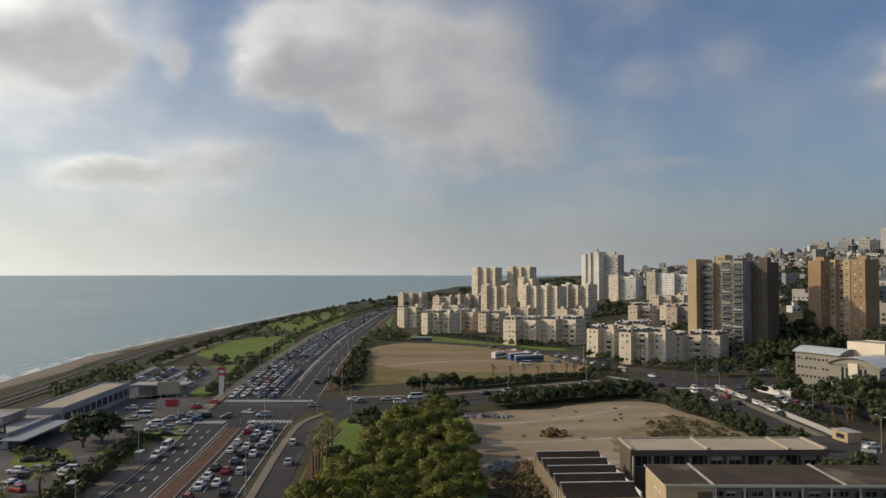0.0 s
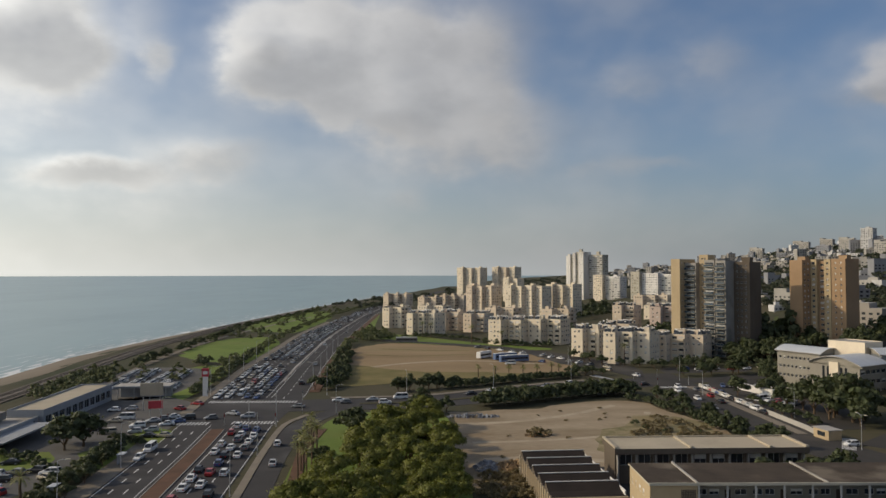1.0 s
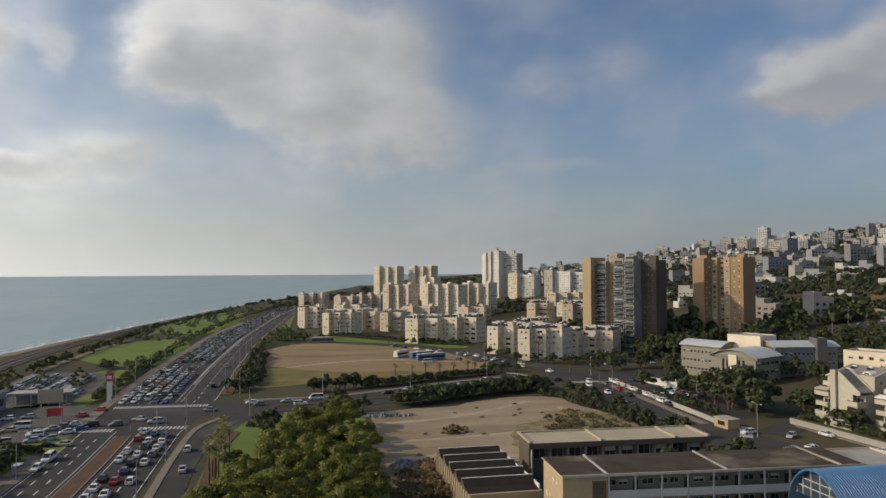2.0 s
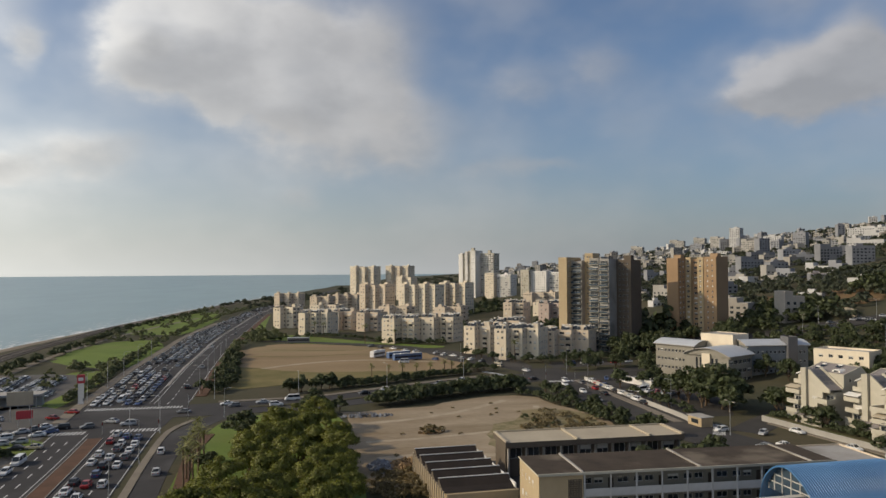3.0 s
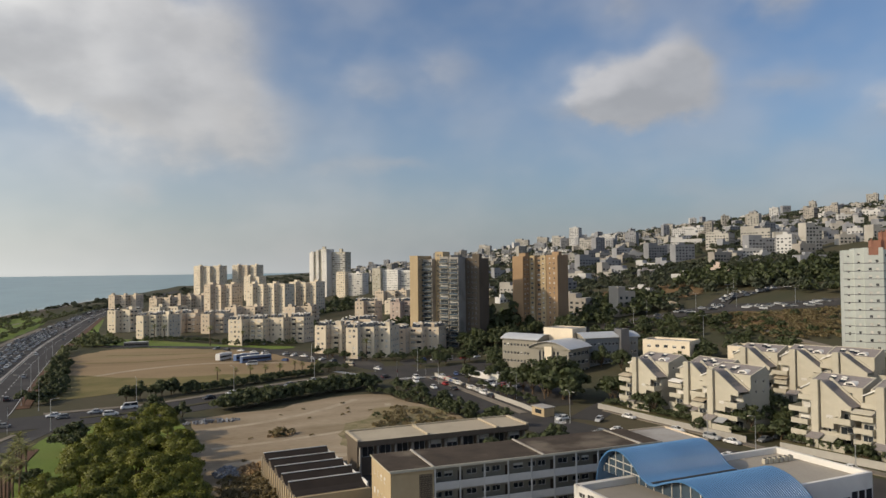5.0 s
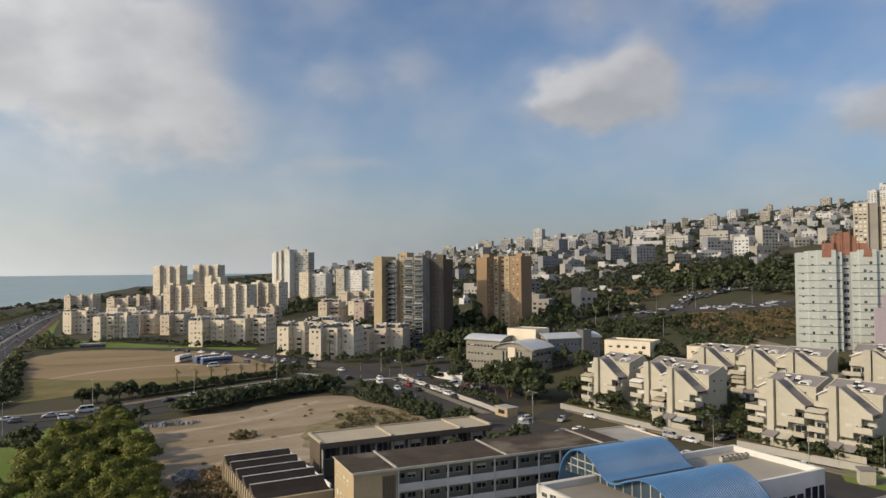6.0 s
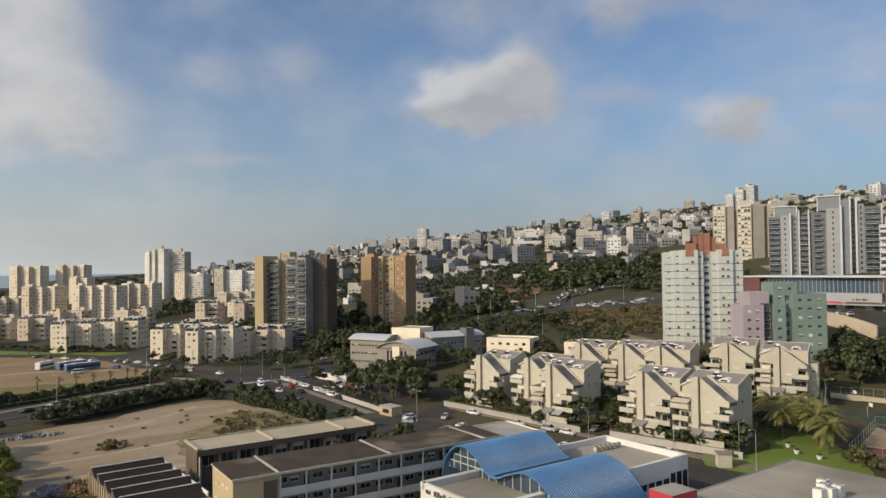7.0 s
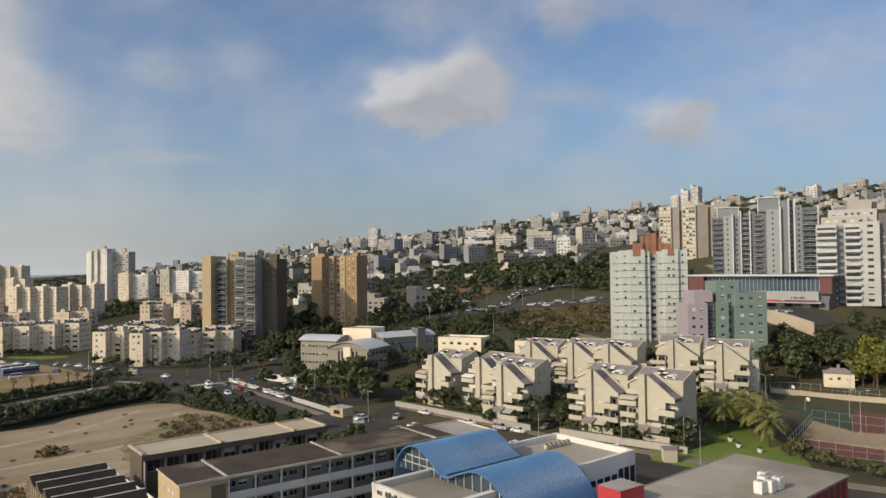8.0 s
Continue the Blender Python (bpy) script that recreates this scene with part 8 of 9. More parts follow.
def crossing(x0, x1, y, deep, label):
    r = root("crosswalk", x0, y, 0.0, 0, label, "crosswalk", "crosswalks", "structure")
    b = Build()
    b.box(0, -deep / 2, 0.06, 0.55, deep / 2, 0.1)
    me = b.mesh("stripe", "line")
    x = 0.0
    while x < x1 - x0:
        piece("stripe", me, r, pose(x, 0, 0))
        x += 1.08


crossing(-76, -66.5, 224.4, 4.0, "white striped crosswalk on the coast road")
crossing(-59.8, -46.5, 225.6, 4.0, "white striped crosswalk at the junction")
crossing(-77.5, -46.8, 261.5, 4.0, "long white striped crosswalk across the coast road")
crossing(93, 106, 291, 3.5, "white striped crosswalk at the side street")


def zebra(x, y, turn, n, label):
    r = root("crosswalk", x, y, 0.0, turn, label, "crosswalk", "crosswalks", "structure")
    b = Build()
    b.box(0, -1.7, 0.06, 0.5, 1.7, 0.11)
    me = b.mesh("stripe", "line")
    for k in range(n):
        piece("stripe", me, r, pose(k * 1.05, 0, 0))


zebra(109, 188, 60, 14, "white striped crosswalk at the lane's mouth")
zebra(80, 310, 115, 16, "white striped crosswalk across the cross street")


def lane_marks():
    b = Build()

    def dash(f, y, length, w=0.16):
        x, _ = lane_point(f, y)
        x2, _ = lane_point(f, y + length)
        b.face([(x - w, y, 0.085), (x + w, y, 0.085), (x2 + w, y + length, 0.085), (x2 - w, y + length, 0.085)])

    for f in (0.125, 0.235, 0.345, 0.455, 0.79):
        y = 268
        while y < 700:
            dash(f, y, 3.5)
            y += 9
    for f in (0.71, 0.83, 0.115, 0.23):
        y = 90
        while y < 218:
            dash(f, y, 3.2)
            y += 8
    for f in (0.015, 0.985, 0.345, 0.585):
        y = 60
        while y < 218:
            dash(f, y, 6.0, 0.1)
            y += 6.02
    for f in (0.015, 0.985, 0.6, 0.65):
        y = 270
        while y < 900:
            dash(f, y, 6.0, 0.1)
            y += 6.02
    tagged(new("lane_markings", b.mesh("lane_markings", "line")), "white painted lane lines on the asphalt", "road marking", kind="stuff")


lane_marks()


def lamp_post(x, y, turn, h=10.0, arms=1, label="tall grey steel street lamp beside the road"):
    key = ("lamp", h, arms)
    if key not in WINDOWS:
        p, a, hd = Build(), Build(), Build()
        p.tube((0, 0, 0), (0, 0, h), 0.11, 0.06, 7)
        p.tube((0, 0, 0), (0, 0, 0.5), 0.2, 0.16, 7)
        for s in ((1,) if arms == 1 else (1, -1)):
            a.tube((0, 0, h - 0.05), (s * 0.9, 0, h + 0.25), 0.05, 0.045, 5)
            a.tube((s * 0.9, 0, h + 0.25), (s * 1.8, 0, h + 0.3), 0.045, 0.04, 5)
            hd.box(s * 1.7 - 0.15 + (0 if s > 0 else -0.5), -0.16, h + 0.22, s * 1.7 + 0.15 + (0.5 if s > 0 else 0), 0.16, h + 0.38)
        WINDOWS[key] = (p.mesh("pole", "steel"), a.mesh("arm", "steel"), hd.mesh("lamp_head", "offwhite"))
    r = root("street_lamp", x, y, hill(x, y) + 0.05, turn, label, "street lamp", "street lamps")
    for n, me in zip(("pole", "arm", "lamp_head"), WINDOWS[key]):
        piece(n, me, r)


for k in range(9):
    y = 140 + k * 34
    if 215 < y < 270:
        continue
    x, _ = lane_point(0.0, y)
    lamp_post(x - 1.2, y, 0, 10.5)
    x, _ = lane_point(1.0, y + 12)
    lamp_post(x + 1.2, y + 12, 180, 10.5)
for x, y, t, h, n in ((-52, 214, 0, 10, 2), (112, 187.5, 90, 9, 2), (132.7, 153.5, 180, 9, 1), (134.7, 139, 180, 9, 1), (102.5, 271.5, 180, 9, 1), (106.8, 309, 90, 11, 2), (131, 356, 90, 11, 1), (116, 230, 180, 9, 1), (60, 306, 120, 9, 1), (26, 291, 120, 9, 1), (-8, 274, 100, 9, 1),
                      (146, 98.5, 180, 9, 1), (153.5, 108, 0, 8, 1), (86, 344, 40, 9, 1), (70, 364, 40, 9, 1), (140, 116, 190, 9, 1), (-38, 276, 90, 10, 1), (229, 266, 0, 13, 2), (-30, 240, 0, 9, 1)):
    lamp_post(x, y, t, h, n)
for k, (x, y) in enumerate(((222, 366), (246, 342), (270, 362), (296, 350), (308, 330), (326, 305), (322, 352), (345, 372), (340, 270), (358, 242), (372, 372), (405, 358))):
    lamp_post(x, y, 30 * k, 10, 2, "tall street lamp on the hillside road")


def traffic_light(x, y, turn):
    if "signal" not in WINDOWS:
        p, h, l = Build(), Build(), Build()
        p.tube((0, 0, 0), (0, 0, 3.6), 0.07, 0.06, 6)
        p.tube((0, 0, 3.5), (0, 0, 3.6), 0.1, 0.1, 6)
        h.box(-0.18, -0.16, 2.6, 0.18, 0.0, 3.6)
        for z in (2.78, 3.1, 3.42):
            l.tube((0, -0.16, z), (0, -0.22, z), 0.11, 0.11, 8)
        WINDOWS["signal"] = (p.mesh("pole", "steel"), h.mesh("signal_head", "dark"), l.mesh("lenses", "lamp_red"))
    r = root("traffic_light", x, y, 0.1, turn, "grey pole with a dark three-lens traffic signal", "traffic light", "traffic lights")
    for n, me in zip(("pole", "signal_head", "lenses"), WINDOWS["signal"]):
        piece(n, me, r)


for x, y, t in ((-78, 222, 0), (-61, 221, 0), (-46, 222, 0), (-45, 264, 180), (-79, 264, 180), (-55, 265, 180), (-41, 240, 90), (92, 292, 0), (106, 296, 90), (88, 312, 200), (100, 318, 180)):
    traffic_light(x, y, t)


def low_wall(name, pts, h, thick, mat, label, step=6.0):
    ob = ribbon(name, pts, -thick / 2, thick / 2, 0, h, mat, label, "wall", step, kind="")
    return ob


low_wall("street_wall", [(108.8, 292), (109.6, 250), (110.2, 212), (109.8, 206)], 1.5, 0.4, "far_cream", "low cream wall along the street")
low_wall("garden_wall", [(131.8, 203), (136.2, 172), (140.4, 148)], 1.75, 0.35, "far_cream", "low cream garden wall before the terraced houses")
low_wall("garden_wall", [(143.5, 140), (148.0, 122), (152.0, 106)], 1.75, 0.35, "far_cream", "low cream garden wall before the terraced houses")
low_wall("garden_wall", [(122.5, 286), (125, 276), (127.8, 268.5)], 2.6, 1.2, "white", "bright white wall of a low yard")
r = root("gatehouse", 110.5, 201, 0, 10, "small tan gatehouse at the end of the street wall", "gatehouse")
b = Build()
b.box(-2.0, -3.0, 0, 2.0, 3.0, 2.7, 0)
piece("wall", b.mesh("wall", "tan"), r)
b = Build()
b.box(-2.3, -3.3, 2.7, 2.3, 3.3, 2.9)
piece("roof", b.mesh("roof", "roof"), r)
b = Build()
b.box(-2.06, -1.6, 0.9, -2.0, 1.4, 2.1)
piece("window", b.mesh("window", "glass"), r)
r = root("kiosk", 143.5, 105, 0.1, -40, "small pale kiosk with flat roof on the lawn's edge", "kiosk")
b = Build()
b.box(-1.5, -1.3, 0, 1.5, 1.3, 3.0, 0)
piece("wall", b.mesh("wall", "offwhite"), r)
b = Build()
b.box(-1.75, -1.55, 3.0, 1.75, 1.55, 3.2)
piece("roof", b.mesh("roof", "roof_tile"), r)
for x, y in ((171.2, 106.6), (167.0, 101.8), (166.5, 95.9)):
    r = root("planter", x, y, 0.12, 0, "round white planter with a small shrub on the lawn", "planter", "lawn planters")
    b = Build()
    b.tube((0, 0, 0), (0, 0, 0.8), 0.45, 0.75, 10)
    piece("pot", b.mesh("pot", "white"), r)
    piece("shrub", TREES["shrub", 0][1], r, Matrix.Translation((0, 0, 0.55)) @ Matrix.Scale(0.33, 4))


# ---- sports courts with fences
def courts():
    patch("court_1", [(221, 127.5), (237.4, 131.5), (241, 124.2), (244.5, 108.5), (206, 92), (212.6, 106), (219, 114)], 0.3, "court_green", "dark green sports court", "court", 100, low=-3)
    patch("court_2", [(244, 108.2), (248, 92), (252, 70), (216, 62), (208.4, 85), (205.3, 91.9)], 0.32, "court_red", "dark red sports court with worn paint", "court", 100, low=-3)
    patch("court_3", [(187, 97), (210.8, 105), (204.8, 91.5), (207.8, 84.8), (216, 60), (198, 54), (191.6, 78.2), (189.3, 88)], 0.24, "sand", "sandy old court", "court", 100, low=-3)
    patch("court_4", [(172.5, 93), (186.6, 97.5), (188.6, 88), (190.6, 78), (198, 56), (188, 54), (181.5, 74), (176, 87)], 0.2, "court_red", "worn red strip behind a fence", "court", 100, low=-3)
    ribbon("court_wall", [(235.5, 131.5), (241.2, 124.4), (244.8, 112), (248.5, 92), (252, 72)], -0.4, 0.4, -0.5, 1.3, "roof_cream", "low pale wall at the top of the courts", "wall", 6, drape=True, kind="")
    ribbon("pavement", [(152, 82), (156, 72), (159, 64), (163, 52)], -1.5, 2.5, 0, 0.12, "paving", "pale footway beside the bushes", "pavement", 5)
    for pts, h, z in ((((172.2, 92), (175.7, 86.3), (178.1, 79.7), (180.1, 73.6), (184, 62)), 3.2, 0.1), (((172.2, 92), (186.3, 96.5), (205.8, 102.8)), 3.4, 0.1), (((205.8, 102.8), (207, 92.6), (208.2, 84.8), (214, 66)), 4.2, 0.1), (((237, 132.5), (242.5, 124.6), (246, 112), (250, 92), (254, 72)), 3.2, 2.0), (((213, 120), (222, 127), (236, 133)), 5.5, 0.2)):
        r = root("mesh_fence", 0, 0, z, 0, "grey wire-mesh fence on steel posts", "fence", "court fences")
        line = smooth_line(pts, 3.0)
        post = Build()
        post.tube((0, 0, -0.6), (0, 0, h), 0.06, 0.06, 5)
        me = post.mesh("post", "steel")
        for p in line:
            piece("post", me, r, pose(p.x, p.y, 0))
        rail = Build()
        for a, c in zip(line, line[1:]):
            for q in (0.1, h / 2, h):
                rail.tube((a.x, a.y, q), (c.x, c.y, q), 0.035, 0.035, 4)
        piece("rails", rail.mesh("rails", "steel"), r)
    for x, y in ((206, 90), (222, 100), (250, 112), (214, 121), (170, 118)):
        lamp_post(x, y, 120, 11, 2, "tall floodlight pole beside the courts")
    for x, y, t in ((222, 113, 60), (240, 127, 60)):
        r = root("basketball_hoop", x, y, 0.4, t, "white basketball backboard on a steel pole", "basketball hoop", "court hoops")
        b = Build()
        b.tube((0, 0, 0), (0, 0, 3.2), 0.08, 0.07, 6)
        b.tube((0, 0, 3.1), (0, -1.0, 3.3), 0.06, 0.05, 6)
        piece("pole", b.mesh("pole", "steel"), r)
        b = Build()
        b.box(-0.9, -1.06, 2.9, 0.9, -1.0, 4.0)
        piece("backboard", b.mesh("backboard", "white"), r)


courts()
r = root("stone_house", 259, 120, 1.6, -62, "small cream house with grey hipped roof", "house")
mass(r, -4.6, -3.4, 4.6, 3.4, 0, 6.0, "cream", "roof", sides="s", win=(1.1, 1.2, 1.6), parapet=0.2)
b = Build()
b.face([(-4.9, -3.7, 6), (4.9, -3.7, 6), (2, 0, 7.6), (-2, 0, 7.6)])
b.face([(4.9, 3.7, 6), (-4.9, 3.7, 6), (-2, 0, 7.6), (2, 0, 7.6)])
b.face([(4.9, -3.7, 6), (4.9, 3.7, 6), (2, 0, 7.6)])
b.face([(-4.9, 3.7, 6), (-4.9, -3.7, 6), (-2, 0, 7.6)])
b.box(-0.5, -0.5, 7.4, 0.5, 0.5, 8.8)
piece("hipped_roof", b.mesh("hipped_roof", "roof_tile"), r)


# ---- restaurant and filling station on the sea side
def restaurant():
    r = root("restaurant", -122, 198, 0, 2, "low seaside restaurant with pale flat roof and dark glazed front", "restaurant", "seaside buildings")
    # grey instead of dark walls, lightened for haze
    zr = mass(r, 0, 18, 10.5, 68, 0, 6.0, "grey", "roof_cream", sides="e", win=(3.6, 2.6, 0.7), storey=5.0, rows=1, shut=(1, 0, 0), sill=0.8, parapet=0.5)
    mass(r, -6, -8, 9, 18, 0, 4.2, "grey", "roof", sides="es", win=(3.2, 2.0, 0.8), storey=3.4, rows=1, shut=(1, 0, 0), sill=0.7, parapet=0.4)
    b = Build()
    b.box(-4, -8.6, 4.2, 8.6, -8.2, 6.0)
    piece("sign_board", b.mesh("sign_board", "dark"), r)
    b = Build()
    x = -3.4
    rng = random.Random(6)
    while x < 7.6:
        w = rng.uniform(0.5, 0.9)
        b.box(x, -8.72, 4.7, x + w, -8.6, 5.6)
        x += w + rng.choice((0.2, 0.25, 0.9))
    piece("letter_bars", b.mesh("letter_bars", "white"), r, label="row of white lettering bars")
    b = Build()
    b.box(-6.2, 2, 4.2, 2, 14, 6.4, 0, top=1)
    piece("roof_room", b.mesh("roof_room", "concrete", "roof"), r)
    b = Build()
    b.box(9, -12, 2.9, 15, 14, 3.15)
    piece("awning", b.mesh("awning", "grey"), r)
    r = root("canopy_building", -110, 268, 0, 4, "long flat canopy with grey fascia behind the car park", "canopy", "seaside buildings")
    b = Build()
    b.box(-4, 0, 4.0, 16, 8, 4.7, 0, top=1)
    piece("roof", b.mesh("roof", "grey", "roof"), r)
    b = Build()
    b.box(-3, 5, 0, 15, 7.5, 4.0)
    piece("wall", b.mesh("wall", "grey"), r)
    for k in range(4):
        b = Build()
        b.tube((-2.5 + k * 5.6, 0.6, 0), (-2.5 + k * 5.6, 0.6, 4.0), 0.16, 0.16, 8)
        piece("post", b.mesh("post", "steel"), r)
    r = root("sign_totem", -82.6, 273.4, 0, 8, "tall white and red sign totem beside the coast road", "sign", "roadside signs")
    b = Build()
    b.box(-0.9, -0.3, 0, 0.9, 0.3, 7.4)
    piece("column", b.mesh("column", "white"), r)
    b = Build()
    b.box(-1.2, -0.38, 7.4, 1.2, 0.38, 10.4)
    piece("head", b.mesh("head", "red"), r, label="red sign head")
    b = Build()
    b.box(-0.8, -0.44, 8.3, 0.8, -0.38, 9.4)
    b.box(-0.7, -0.34, 4.6, 0.7, -0.3, 5.2)
    b.box(-0.7, -0.34, 3.4, 0.7, -0.3, 4.0)
    piece("sign_bars", b.mesh("sign_bars", "white"), r)
    r = root("billboard", -92, 246, 0, 14, "cream billboard on two posts above the car park", "billboard", "roadside signs")
    b = Build()
    b.box(-3.6, -0.2, 5.0, 3.6, 0.2, 9.2)
    piece("board", b.mesh("board", "roof_cream"), r)
    for x in (-2.6, 2.6):
        b = Build()
        b.tube((x, 0, 0), (x, 0, 5.2), 0.14, 0.14, 7)
        piece("post", b.mesh("post", "steel"), r)
    r = root("roadside_sign", -87, 236, 0, 14, "red sign panel on posts at the car park", "sign", "roadside signs")
    b = Build()
    b.box(-2.2, -0.15, 2.6, 2.2, 0.15, 5.0)
    piece("panel", b.mesh("panel", "red"), r)
    for x in (-1.6, 1.6):
        b = Build()
        b.tube((x, 0, 0), (x, 0, 2.7), 0.1, 0.1, 7)
        piece("post", b.mesh("post", "steel"), r)
    for x, y in ((-80, 152), (-81, 166), (-77, 178)):
        r = root("bus_shelter", x + 3.5, y, 0.2, 92, "small grey shelter on the footway", "shelter", "street shelters")
        b = Build()
        b.box(-1.4, -0.8, 2.3, 1.4, 0.8, 2.45)
        piece("roof", b.mesh("roof", "zinc"), r)
        b = Build()
        b.box(-1.3, 0.6, 0, 1.3, 0.7, 2.3)
        piece("back_panel", b.mesh("back_panel", "grey"), r)


restaurant()


def rubble_heap(name, cx, cy, rx, ry, h, count, mat, label, seed):
    rng = random.Random(seed)
    b = Build()
    for _ in range(count):
        a, q = rng.uniform(0, 6.283), math.sqrt(rng.random())
        x, y = cx + rx * q * math.cos(a), cy + ry * q * math.sin(a)
        z = h * (1 - q * q) * rng.uniform(0.5, 1.0)
        s = rng.uniform(0.2, 0.75)
        m = Matrix.Translation((x, y, z)) @ Euler((rng.uniform(0, 3), rng.uniform(0, 3), rng.uniform(0, 3))).to_matrix().to_4x4()
        p = [m @ Vector(v) * 1.0 for v in ((-s, -s * 0.6, -s * 0.4), (s, -s * 0.5, -s * 0.4), (s * 0.8, s * 0.6, -s * 0.3), (-s * 0.7, s * 0.6, -s * 0.4), (-s * 0.6, -s * 0.4, s * 0.4), (s * 0.6, -s * 0.4, s * 0.5), (s * 0.5, s * 0.4, s * 0.4), (-s * 0.5, s * 0.5, s * 0.4))]
        for idx in ((3, 2, 1, 0), (4, 5, 6, 7), (0, 1, 5, 4), (1, 2, 6, 5), (2, 3, 7, 6), (3, 0, 4, 7)):
            b.face([p[k] for k in idx])
    ob = new(name, b.mesh(name, mat))
    tagged(ob, label, "rubble", kind="stuff")


rubble_heap("rubble", 20.5, 171, 5.5, 5, 2.0, 420, "rubble", "heap of brown rubble beside the workshop", 1)
rubble_heap("rubble", 14.2, 172, 3.2, 5, 1.2, 260, "rubble_grey", "heap of grey rubble beside the pine grove", 2)
rubble_heap("rubble", 14, 233, 9, 2.2, 0.8, 90, "rubble_grey", "line of grey rubble on the sandy lot", 3)
rubble_heap("rubble", 31, 206, 4, 1.6, 0.5, 60, "rubble", "scattered brown rubble on the sandy lot", 4)
# ---------------------------------------------------------------- the town on the hillside


def far_house(x, y, w, d, h, turn, wall, roof, rng, label):
    z = hill(x, y)
    r = root("hillside_house", x, y, z - 2.0, turn, label, "apartment building", "hillside houses")
    bd = Build()
    h += 2.0
    bd.box(-w / 2, -d / 2, 0, w / 2, d / 2, h, 0, top=1, skip="b")
    if rng.random() < 0.5:
        bd.box(-w * 0.2, -d * 0.1, h, w * 0.1, d * 0.25, h + 2.4, 0, top=1, skip="b")
    else:
        bd.box(-w / 2, -d / 2, h, -w / 2 + w * rng.uniform(0.3, 0.6), d / 2, h + 3.0, 0, top=1, skip="b")
    piece("wall", bd.mesh("wall", wall, roof), r)
    g = Build()
    n, m = max(2, int(w / 3.4)), max(1, int((h - 2.5) / 3.1))
    for k in range(m):
        for i in range(n):
            if rng.random() < 0.12:
                continue
            u, v = -w / 2 + w * (i + 0.5) / n, 2.6 + k * 3.1
            ww, hh = rng.uniform(0.7, 1.15), rng.uniform(0.7, 1.0)
            g.box(u - ww, -d / 2 - 0.06, v + 0.1, u + ww, -d / 2, v + 0.1 + 2 * hh - 0.3, 0, skip="nb")
        if rng.random() < 0.7:
            for q in range(max(1, int(d / 4))):
                vv = -d / 2 + d * (q + 0.5) / max(1, int(d / 4))
                g.box(w / 2, vv - 0.8, 3.0 + k * 3.1, w / 2 + 0.06, vv + 0.8, 4.4 + k * 3.1, 0, skip="wb")
    ob = piece("glazing", g.mesh("glazing", "glass"), r)
    ob["kind"] = "stuff"


FAR = {}


def far_mass(x, y, w, d, h, turn, wall, rng):
    """A distant house for the joined mass of roofs and walls."""
    bd = FAR.setdefault(wall, Build())
    m = pose(x, y, hill(x, y) - 2.5, 0, 0, turn)
    h += 2.5

    def box(x0, y0, z0, x1, y1, z1, q, top):
        a = [m @ Vector(p) for p in ((x0, y0, z0), (x1, y0, z0), (x1, y1, z0), (x0, y1, z0), (x0, y0, z1), (x1, y0, z1), (x1, y1, z1), (x0, y1, z1))]
        for idx in ((0, 1, 5, 4), (1, 2, 6, 5), (2, 3, 7, 6), (3, 0, 4, 7)):
            bd.face([a[k] for k in idx], q)
        bd.face([a[k] for k in (4, 5, 6, 7)], top)

    box(-w / 2, -d / 2, 0, w / 2, d / 2, h, 0, 1)
    if rng.random() < 0.6:
        u = rng.uniform(-0.3, 0.1)
        box(w * u, -d * 0.2, h, w * (u + 0.25), d * 0.2, h + 2.3, 0, 1)
    n = max(2, int(w / 4))
    for k in range(max(1, int((h - 2.5) / 3.1))):
        for i in range(n):
            if rng.random() < 0.8:
                u, v = -w / 2 + w * (i + 0.5) / n, 3.4 + k * 3.1
                p = [m @ Vector(q) for q in ((u - 1.1, -d / 2 - 0.05, v), (u + 1.1, -d / 2 - 0.05, v), (u + 1.1, -d / 2 - 0.05, v + 1.5), (u - 1.1, -d / 2 - 0.05, v + 1.5))]
                bd.face(p, 2)


def hillside():
    rng = random.Random(9)
    walls = ["far_cream", "far_shade_grey", "far_white", "far_shade_grey", "far_beige", "far_cream"]
    labels = {"far_cream": "cream flat-roofed house on the hillside", "far_white": "white flat-roofed house on the hillside", "far_shade_grey": "house on the hillside in shade-toned grey", "far_beige": "beige apartment house on the hillside"}
    made = 0
    d = 500.0
    while d < 2700:
        step = 34 + d * 0.014
        az = 12.0
        while az < 72:
            a = radians(az + rng.uniform(-0.8, 0.8))
            rr = d + rng.uniform(-0.45, 0.45) * step
            x, y = rr * math.sin(a), rr * math.cos(a)
            deg = math.degrees(a)
            az += math.degrees((18 + rng.uniform(0, 20)) / d)
            if x < 265 or x > 1415 or (x < 330 and y > 830) or (390 < x < 560 and y < 440) or (rr < 700 and 38 < deg < 57) or (rr < 500 and deg < 57):
                continue
            if noise.noise(Vector((x / 150, y / 150, 5))) > (0.1 if rr < 900 else 0.2):
                continue
            w, dp = rng.uniform(8, 21), rng.uniform(8, 12)
            h = rng.uniform(17, 26) if rng.random() < 0.05 else rng.choice((4.5, 5.5, 6.5, 8.5, 9.5, 11.5))
            wall = rng.choice(walls)
            turn = -deg + rng.choice((-30, -12, 14, 30, 42))
            if rr < 1060 and made < 230:
                roof = "roof_red" if (rng.random() < 0.10 and h < 9) else rng.choice(("roof_far", "roof_far", "roof"))
                far_house(x, y, w, dp, h, turn, wall, roof, rng, labels[wall])
                made += 1
            else:
                far_mass(x, y, w, dp, h, turn, wall, rng)
        d += step
    for wall, bd in FAR.items():
        tagged(new("hillside_town", bd.mesh("hillside_town", wall, "roof_far", "glass")), "distant flat-roofed houses crowded on the hillside", "houses", kind="stuff")


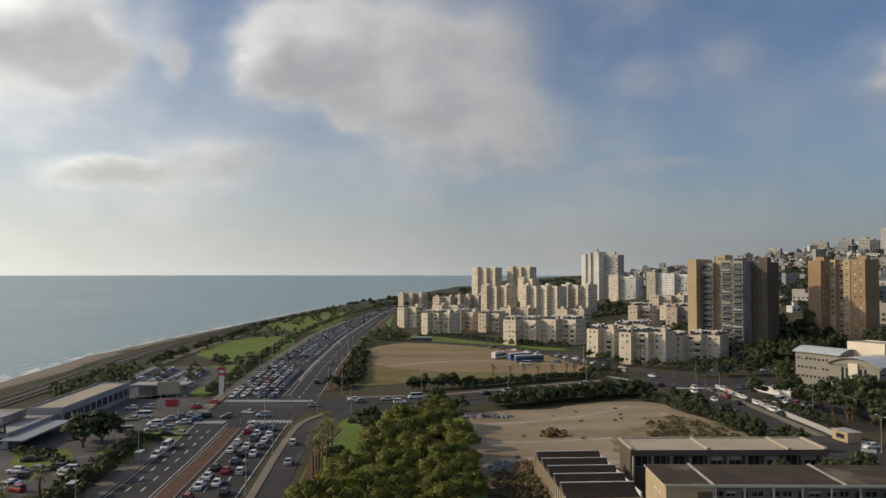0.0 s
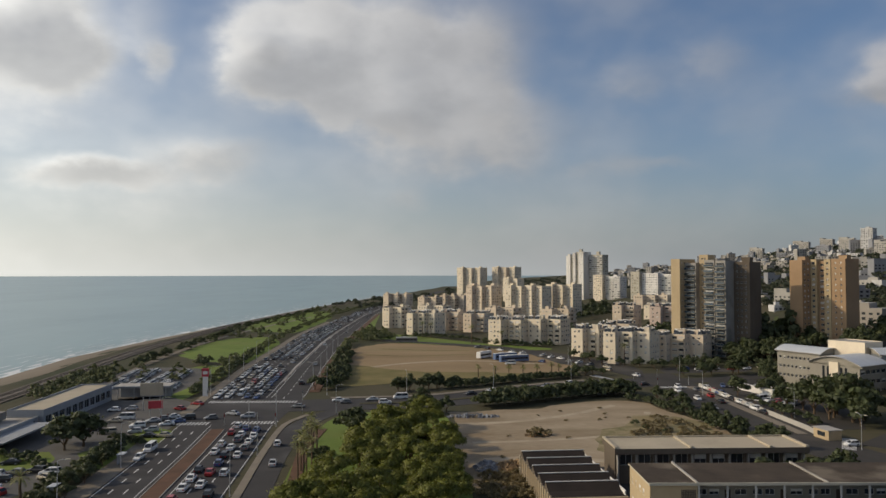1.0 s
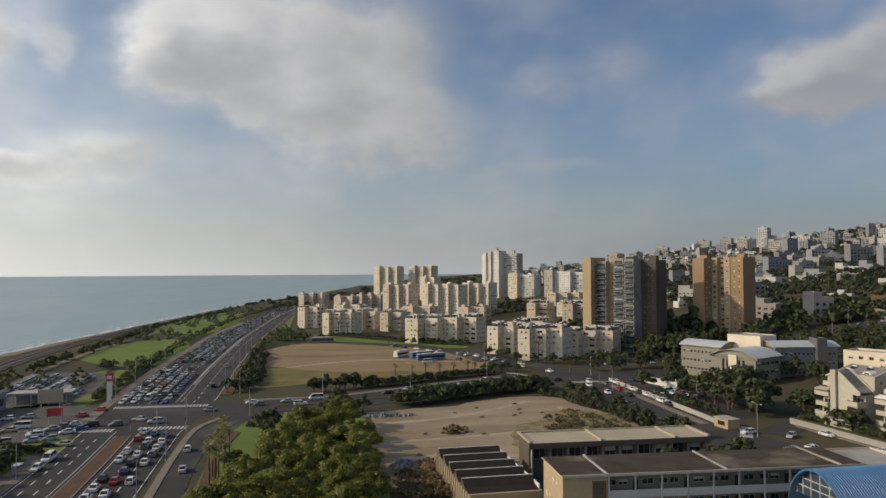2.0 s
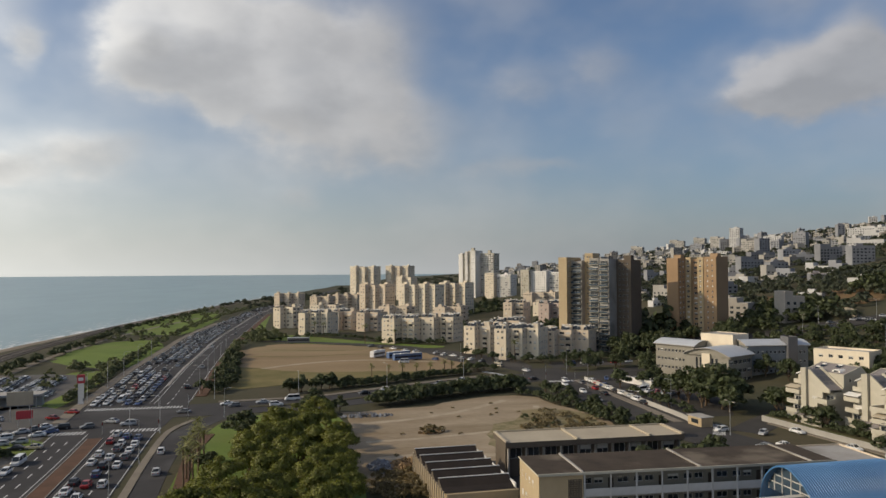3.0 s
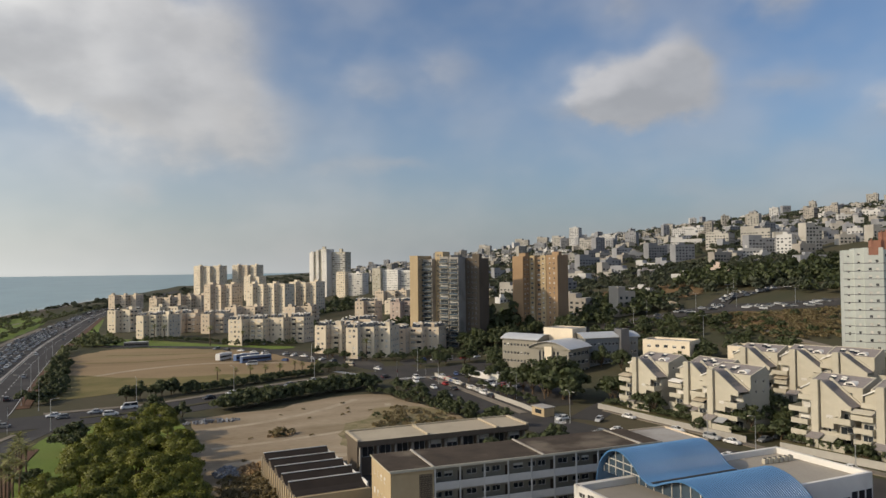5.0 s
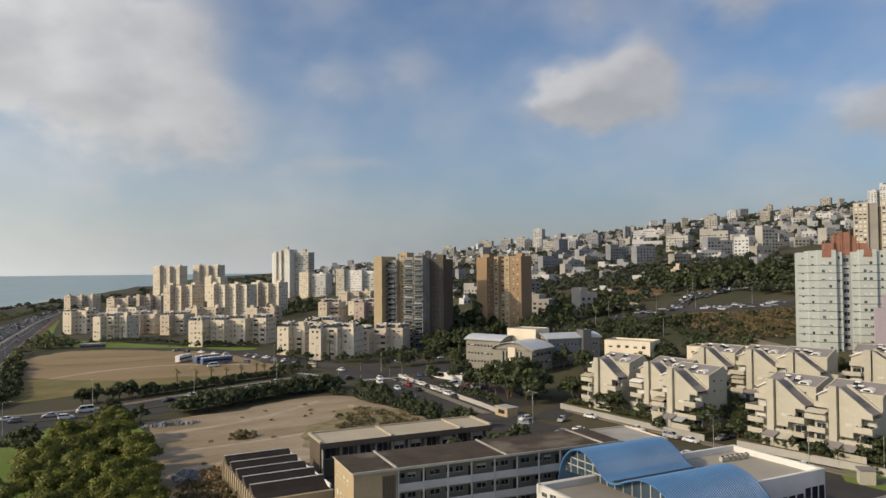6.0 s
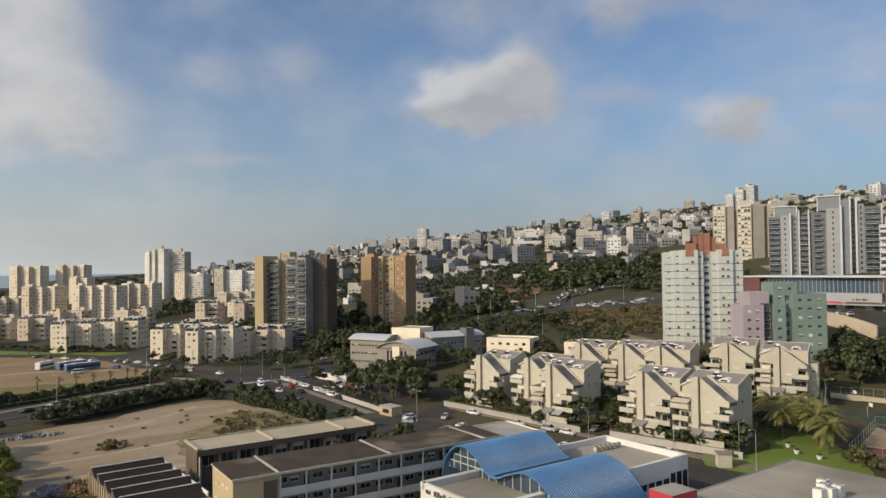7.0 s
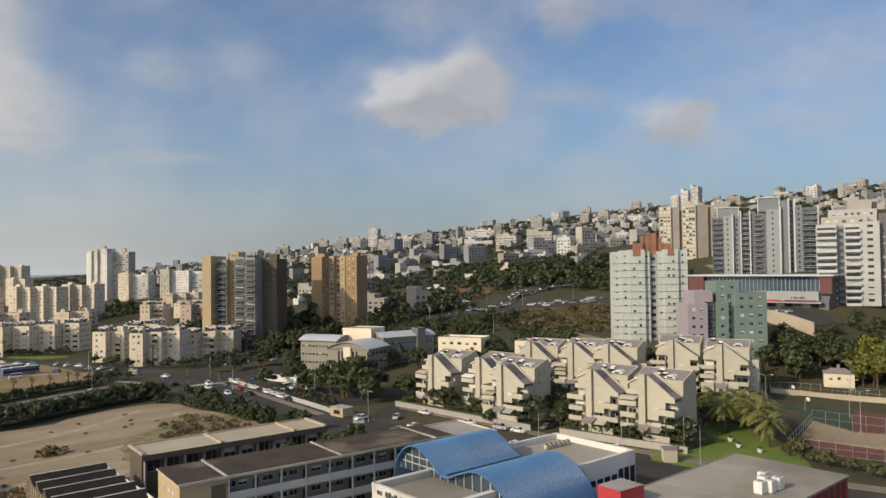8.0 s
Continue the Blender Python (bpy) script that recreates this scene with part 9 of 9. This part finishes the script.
hillside()
RH = random.Random(4)
for az, dist, w, h, wall, label in ((31.5, 1500, 20, 42, "far_white", "white tower high on the hillside"), (54.7, 1300, 13, 30, "far_white", "stepped row of pale towers on the ridge"), (55.4, 1300, 13, 37, "far_white", "stepped row of pale towers on the ridge"),
                                    (56.1, 1300, 14, 42, "far_white", "stepped row of pale towers on the ridge"), (58.8, 1350, 24, 18, "far_beige", "grey-beige block on the ridge"), (62.0, 1400, 26, 15, "far_cream", "block on the ridge"), (48.0, 1400, 18, 18, "far_beige", "block on the ridge"),
                                    (49.4, 1380, 22, 16, "far_beige", "block on the ridge"), (24.5, 2500, 40, 28, "far_cream", "distant block on the ridge"), (27.5, 2350, 34, 28, "far_cream", "distant block on the ridge"), (29.0, 2300, 34, 28, "far_cream", "distant block on the ridge"),
                                    (66.5, 1480, 40, 12, "far_white", "white blocks on the ridge"), (44.6, 900, 34, 19, "far_cream", "long beige slab block on the hillside"), (42.0, 920, 28, 17, "far_cream", "long beige slab block on the hillside"), (40.0, 1250, 60, 16, "far_white", "long white block on the hillside")):
    a = radians(az)
    far_house(dist * math.sin(a), dist * math.cos(a), w, 16, h, -az - 25, wall, "roof", RH, label)
far_house(392, 430, 34, 12, 7, -60, "pink", "roof", RH, "long pink building on the slope")
far_house(398, 444, 10, 10, 12, -60, "pink", "roof", RH, "pink cubic building on the slope")

# slab blocks and villas on the middle slope: x, y, width, height, wall, turned from the sun
# the grey walls also have shade put into their colour
SLOPE_ABOVE = (
    (466, 736, 27, 14.8, "far_shade_grey", 1), (527, 689, 24, 17.5, "far_shade_grey", 1), (523, 638, 23, 17.2, "far_shade_grey", 1), (528, 755, 22, 17.1, "far_shade_grey", 1),
    (539, 827, 32, 15.3, "far_shade_grey", 1), (470, 694, 20, 10.3, "far_shade_grey", 1), (537, 544, 28, 16.4, "far_shade_grey", 1), (538, 512, 14, 17.6, "far_white", 0),
    (681, 692, 15, 17.1, "far_cream", 0), (719, 698, 17, 11.5, "far_white", 0), (662, 739, 25, 16.1, "far_cream", 0), (681, 819, 44, 9.1, "far_white", 0),
    (790, 929, 30, 9.4, "far_white", 0), (730, 1084, 29, 22.3, "far_white", 0), (702, 1107, 25, 20.3, "far_cream", 0),
)
SLOPE_BELOW = (
    (800, 1304, 26, 26.0, "far_beige", 0), (860, 1477, 29, 26.4, "far_cream", 0), (814, 1483, 26, 19.5, "far_shade_grey", 0), (1017, 1964, 42, 28.8, "far_cream", 0),
    (392, 632, 27, 7.5, "far_cream", 0), (456, 609, 20, 7.1, "far_white", 0), (422, 602, 22, 6.8, "far_shade_grey", 0), (390, 471, 21, 6.7, "far_white", 0),
    (340, 461, 16, 4.5, "far_white", 0), (270, 387, 12, 14.9, "far_beige", 1), (261, 425, 16, 10.8, "far_beige", 0), (465, 421, 21, 8.6, "far_shade_grey", 1),
    (619, 551, 18, 10.8, "far_cream", 0), (506, 547, 17, 9.2, "far_shade_grey", 1), (327, 546, 9, 9.8, "far_shade_grey", 1),
)
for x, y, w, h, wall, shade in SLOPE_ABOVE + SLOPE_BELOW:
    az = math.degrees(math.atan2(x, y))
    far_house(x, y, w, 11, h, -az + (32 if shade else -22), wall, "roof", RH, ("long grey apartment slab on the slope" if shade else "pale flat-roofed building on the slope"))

# trees of the hillside, thick near the foot
scatter("far", [(262, 440), (300, 300), (420, 300), (520, 470), (420, 700), (300, 760)], 13, 0.9, keep=0.8)
scatter("far", [(300, 760), (420, 700), (640, 560), (900, 600), (1000, 1100), (700, 1500), (420, 1300)], 19, 0.95, keep=0.8)
scatter("far", [(560, 440), (760, 360), (1100, 420), (1150, 700), (800, 620)], 20, 1.1, keep=0.9)
scatter("far", [(1150, 500), (1420, 500), (1420, 1500), (1200, 2000), (900, 2400), (900, 1500)], 28, 1.3, keep=0.9)
scatter("far", [(260, 830), (420, 1300), (700, 1500), (500, 2400), (260, 2400), (240, 1200)], 45, 1.3, keep=0.8)
close_pool("hillside_trees", "leaf_far", "grey-green trees scattered over the hillside", "trees")
close_pool("park_trees", "leaf_hazed", "olive green trees and bushes of the seaside park", "trees")
close_pool("distant_trees", "leaf_dark", "dark green trees between the distant buildings", "trees")
close_pool("dry_brush", "dry_brush", "dry brown brush on bare ground", "brush")
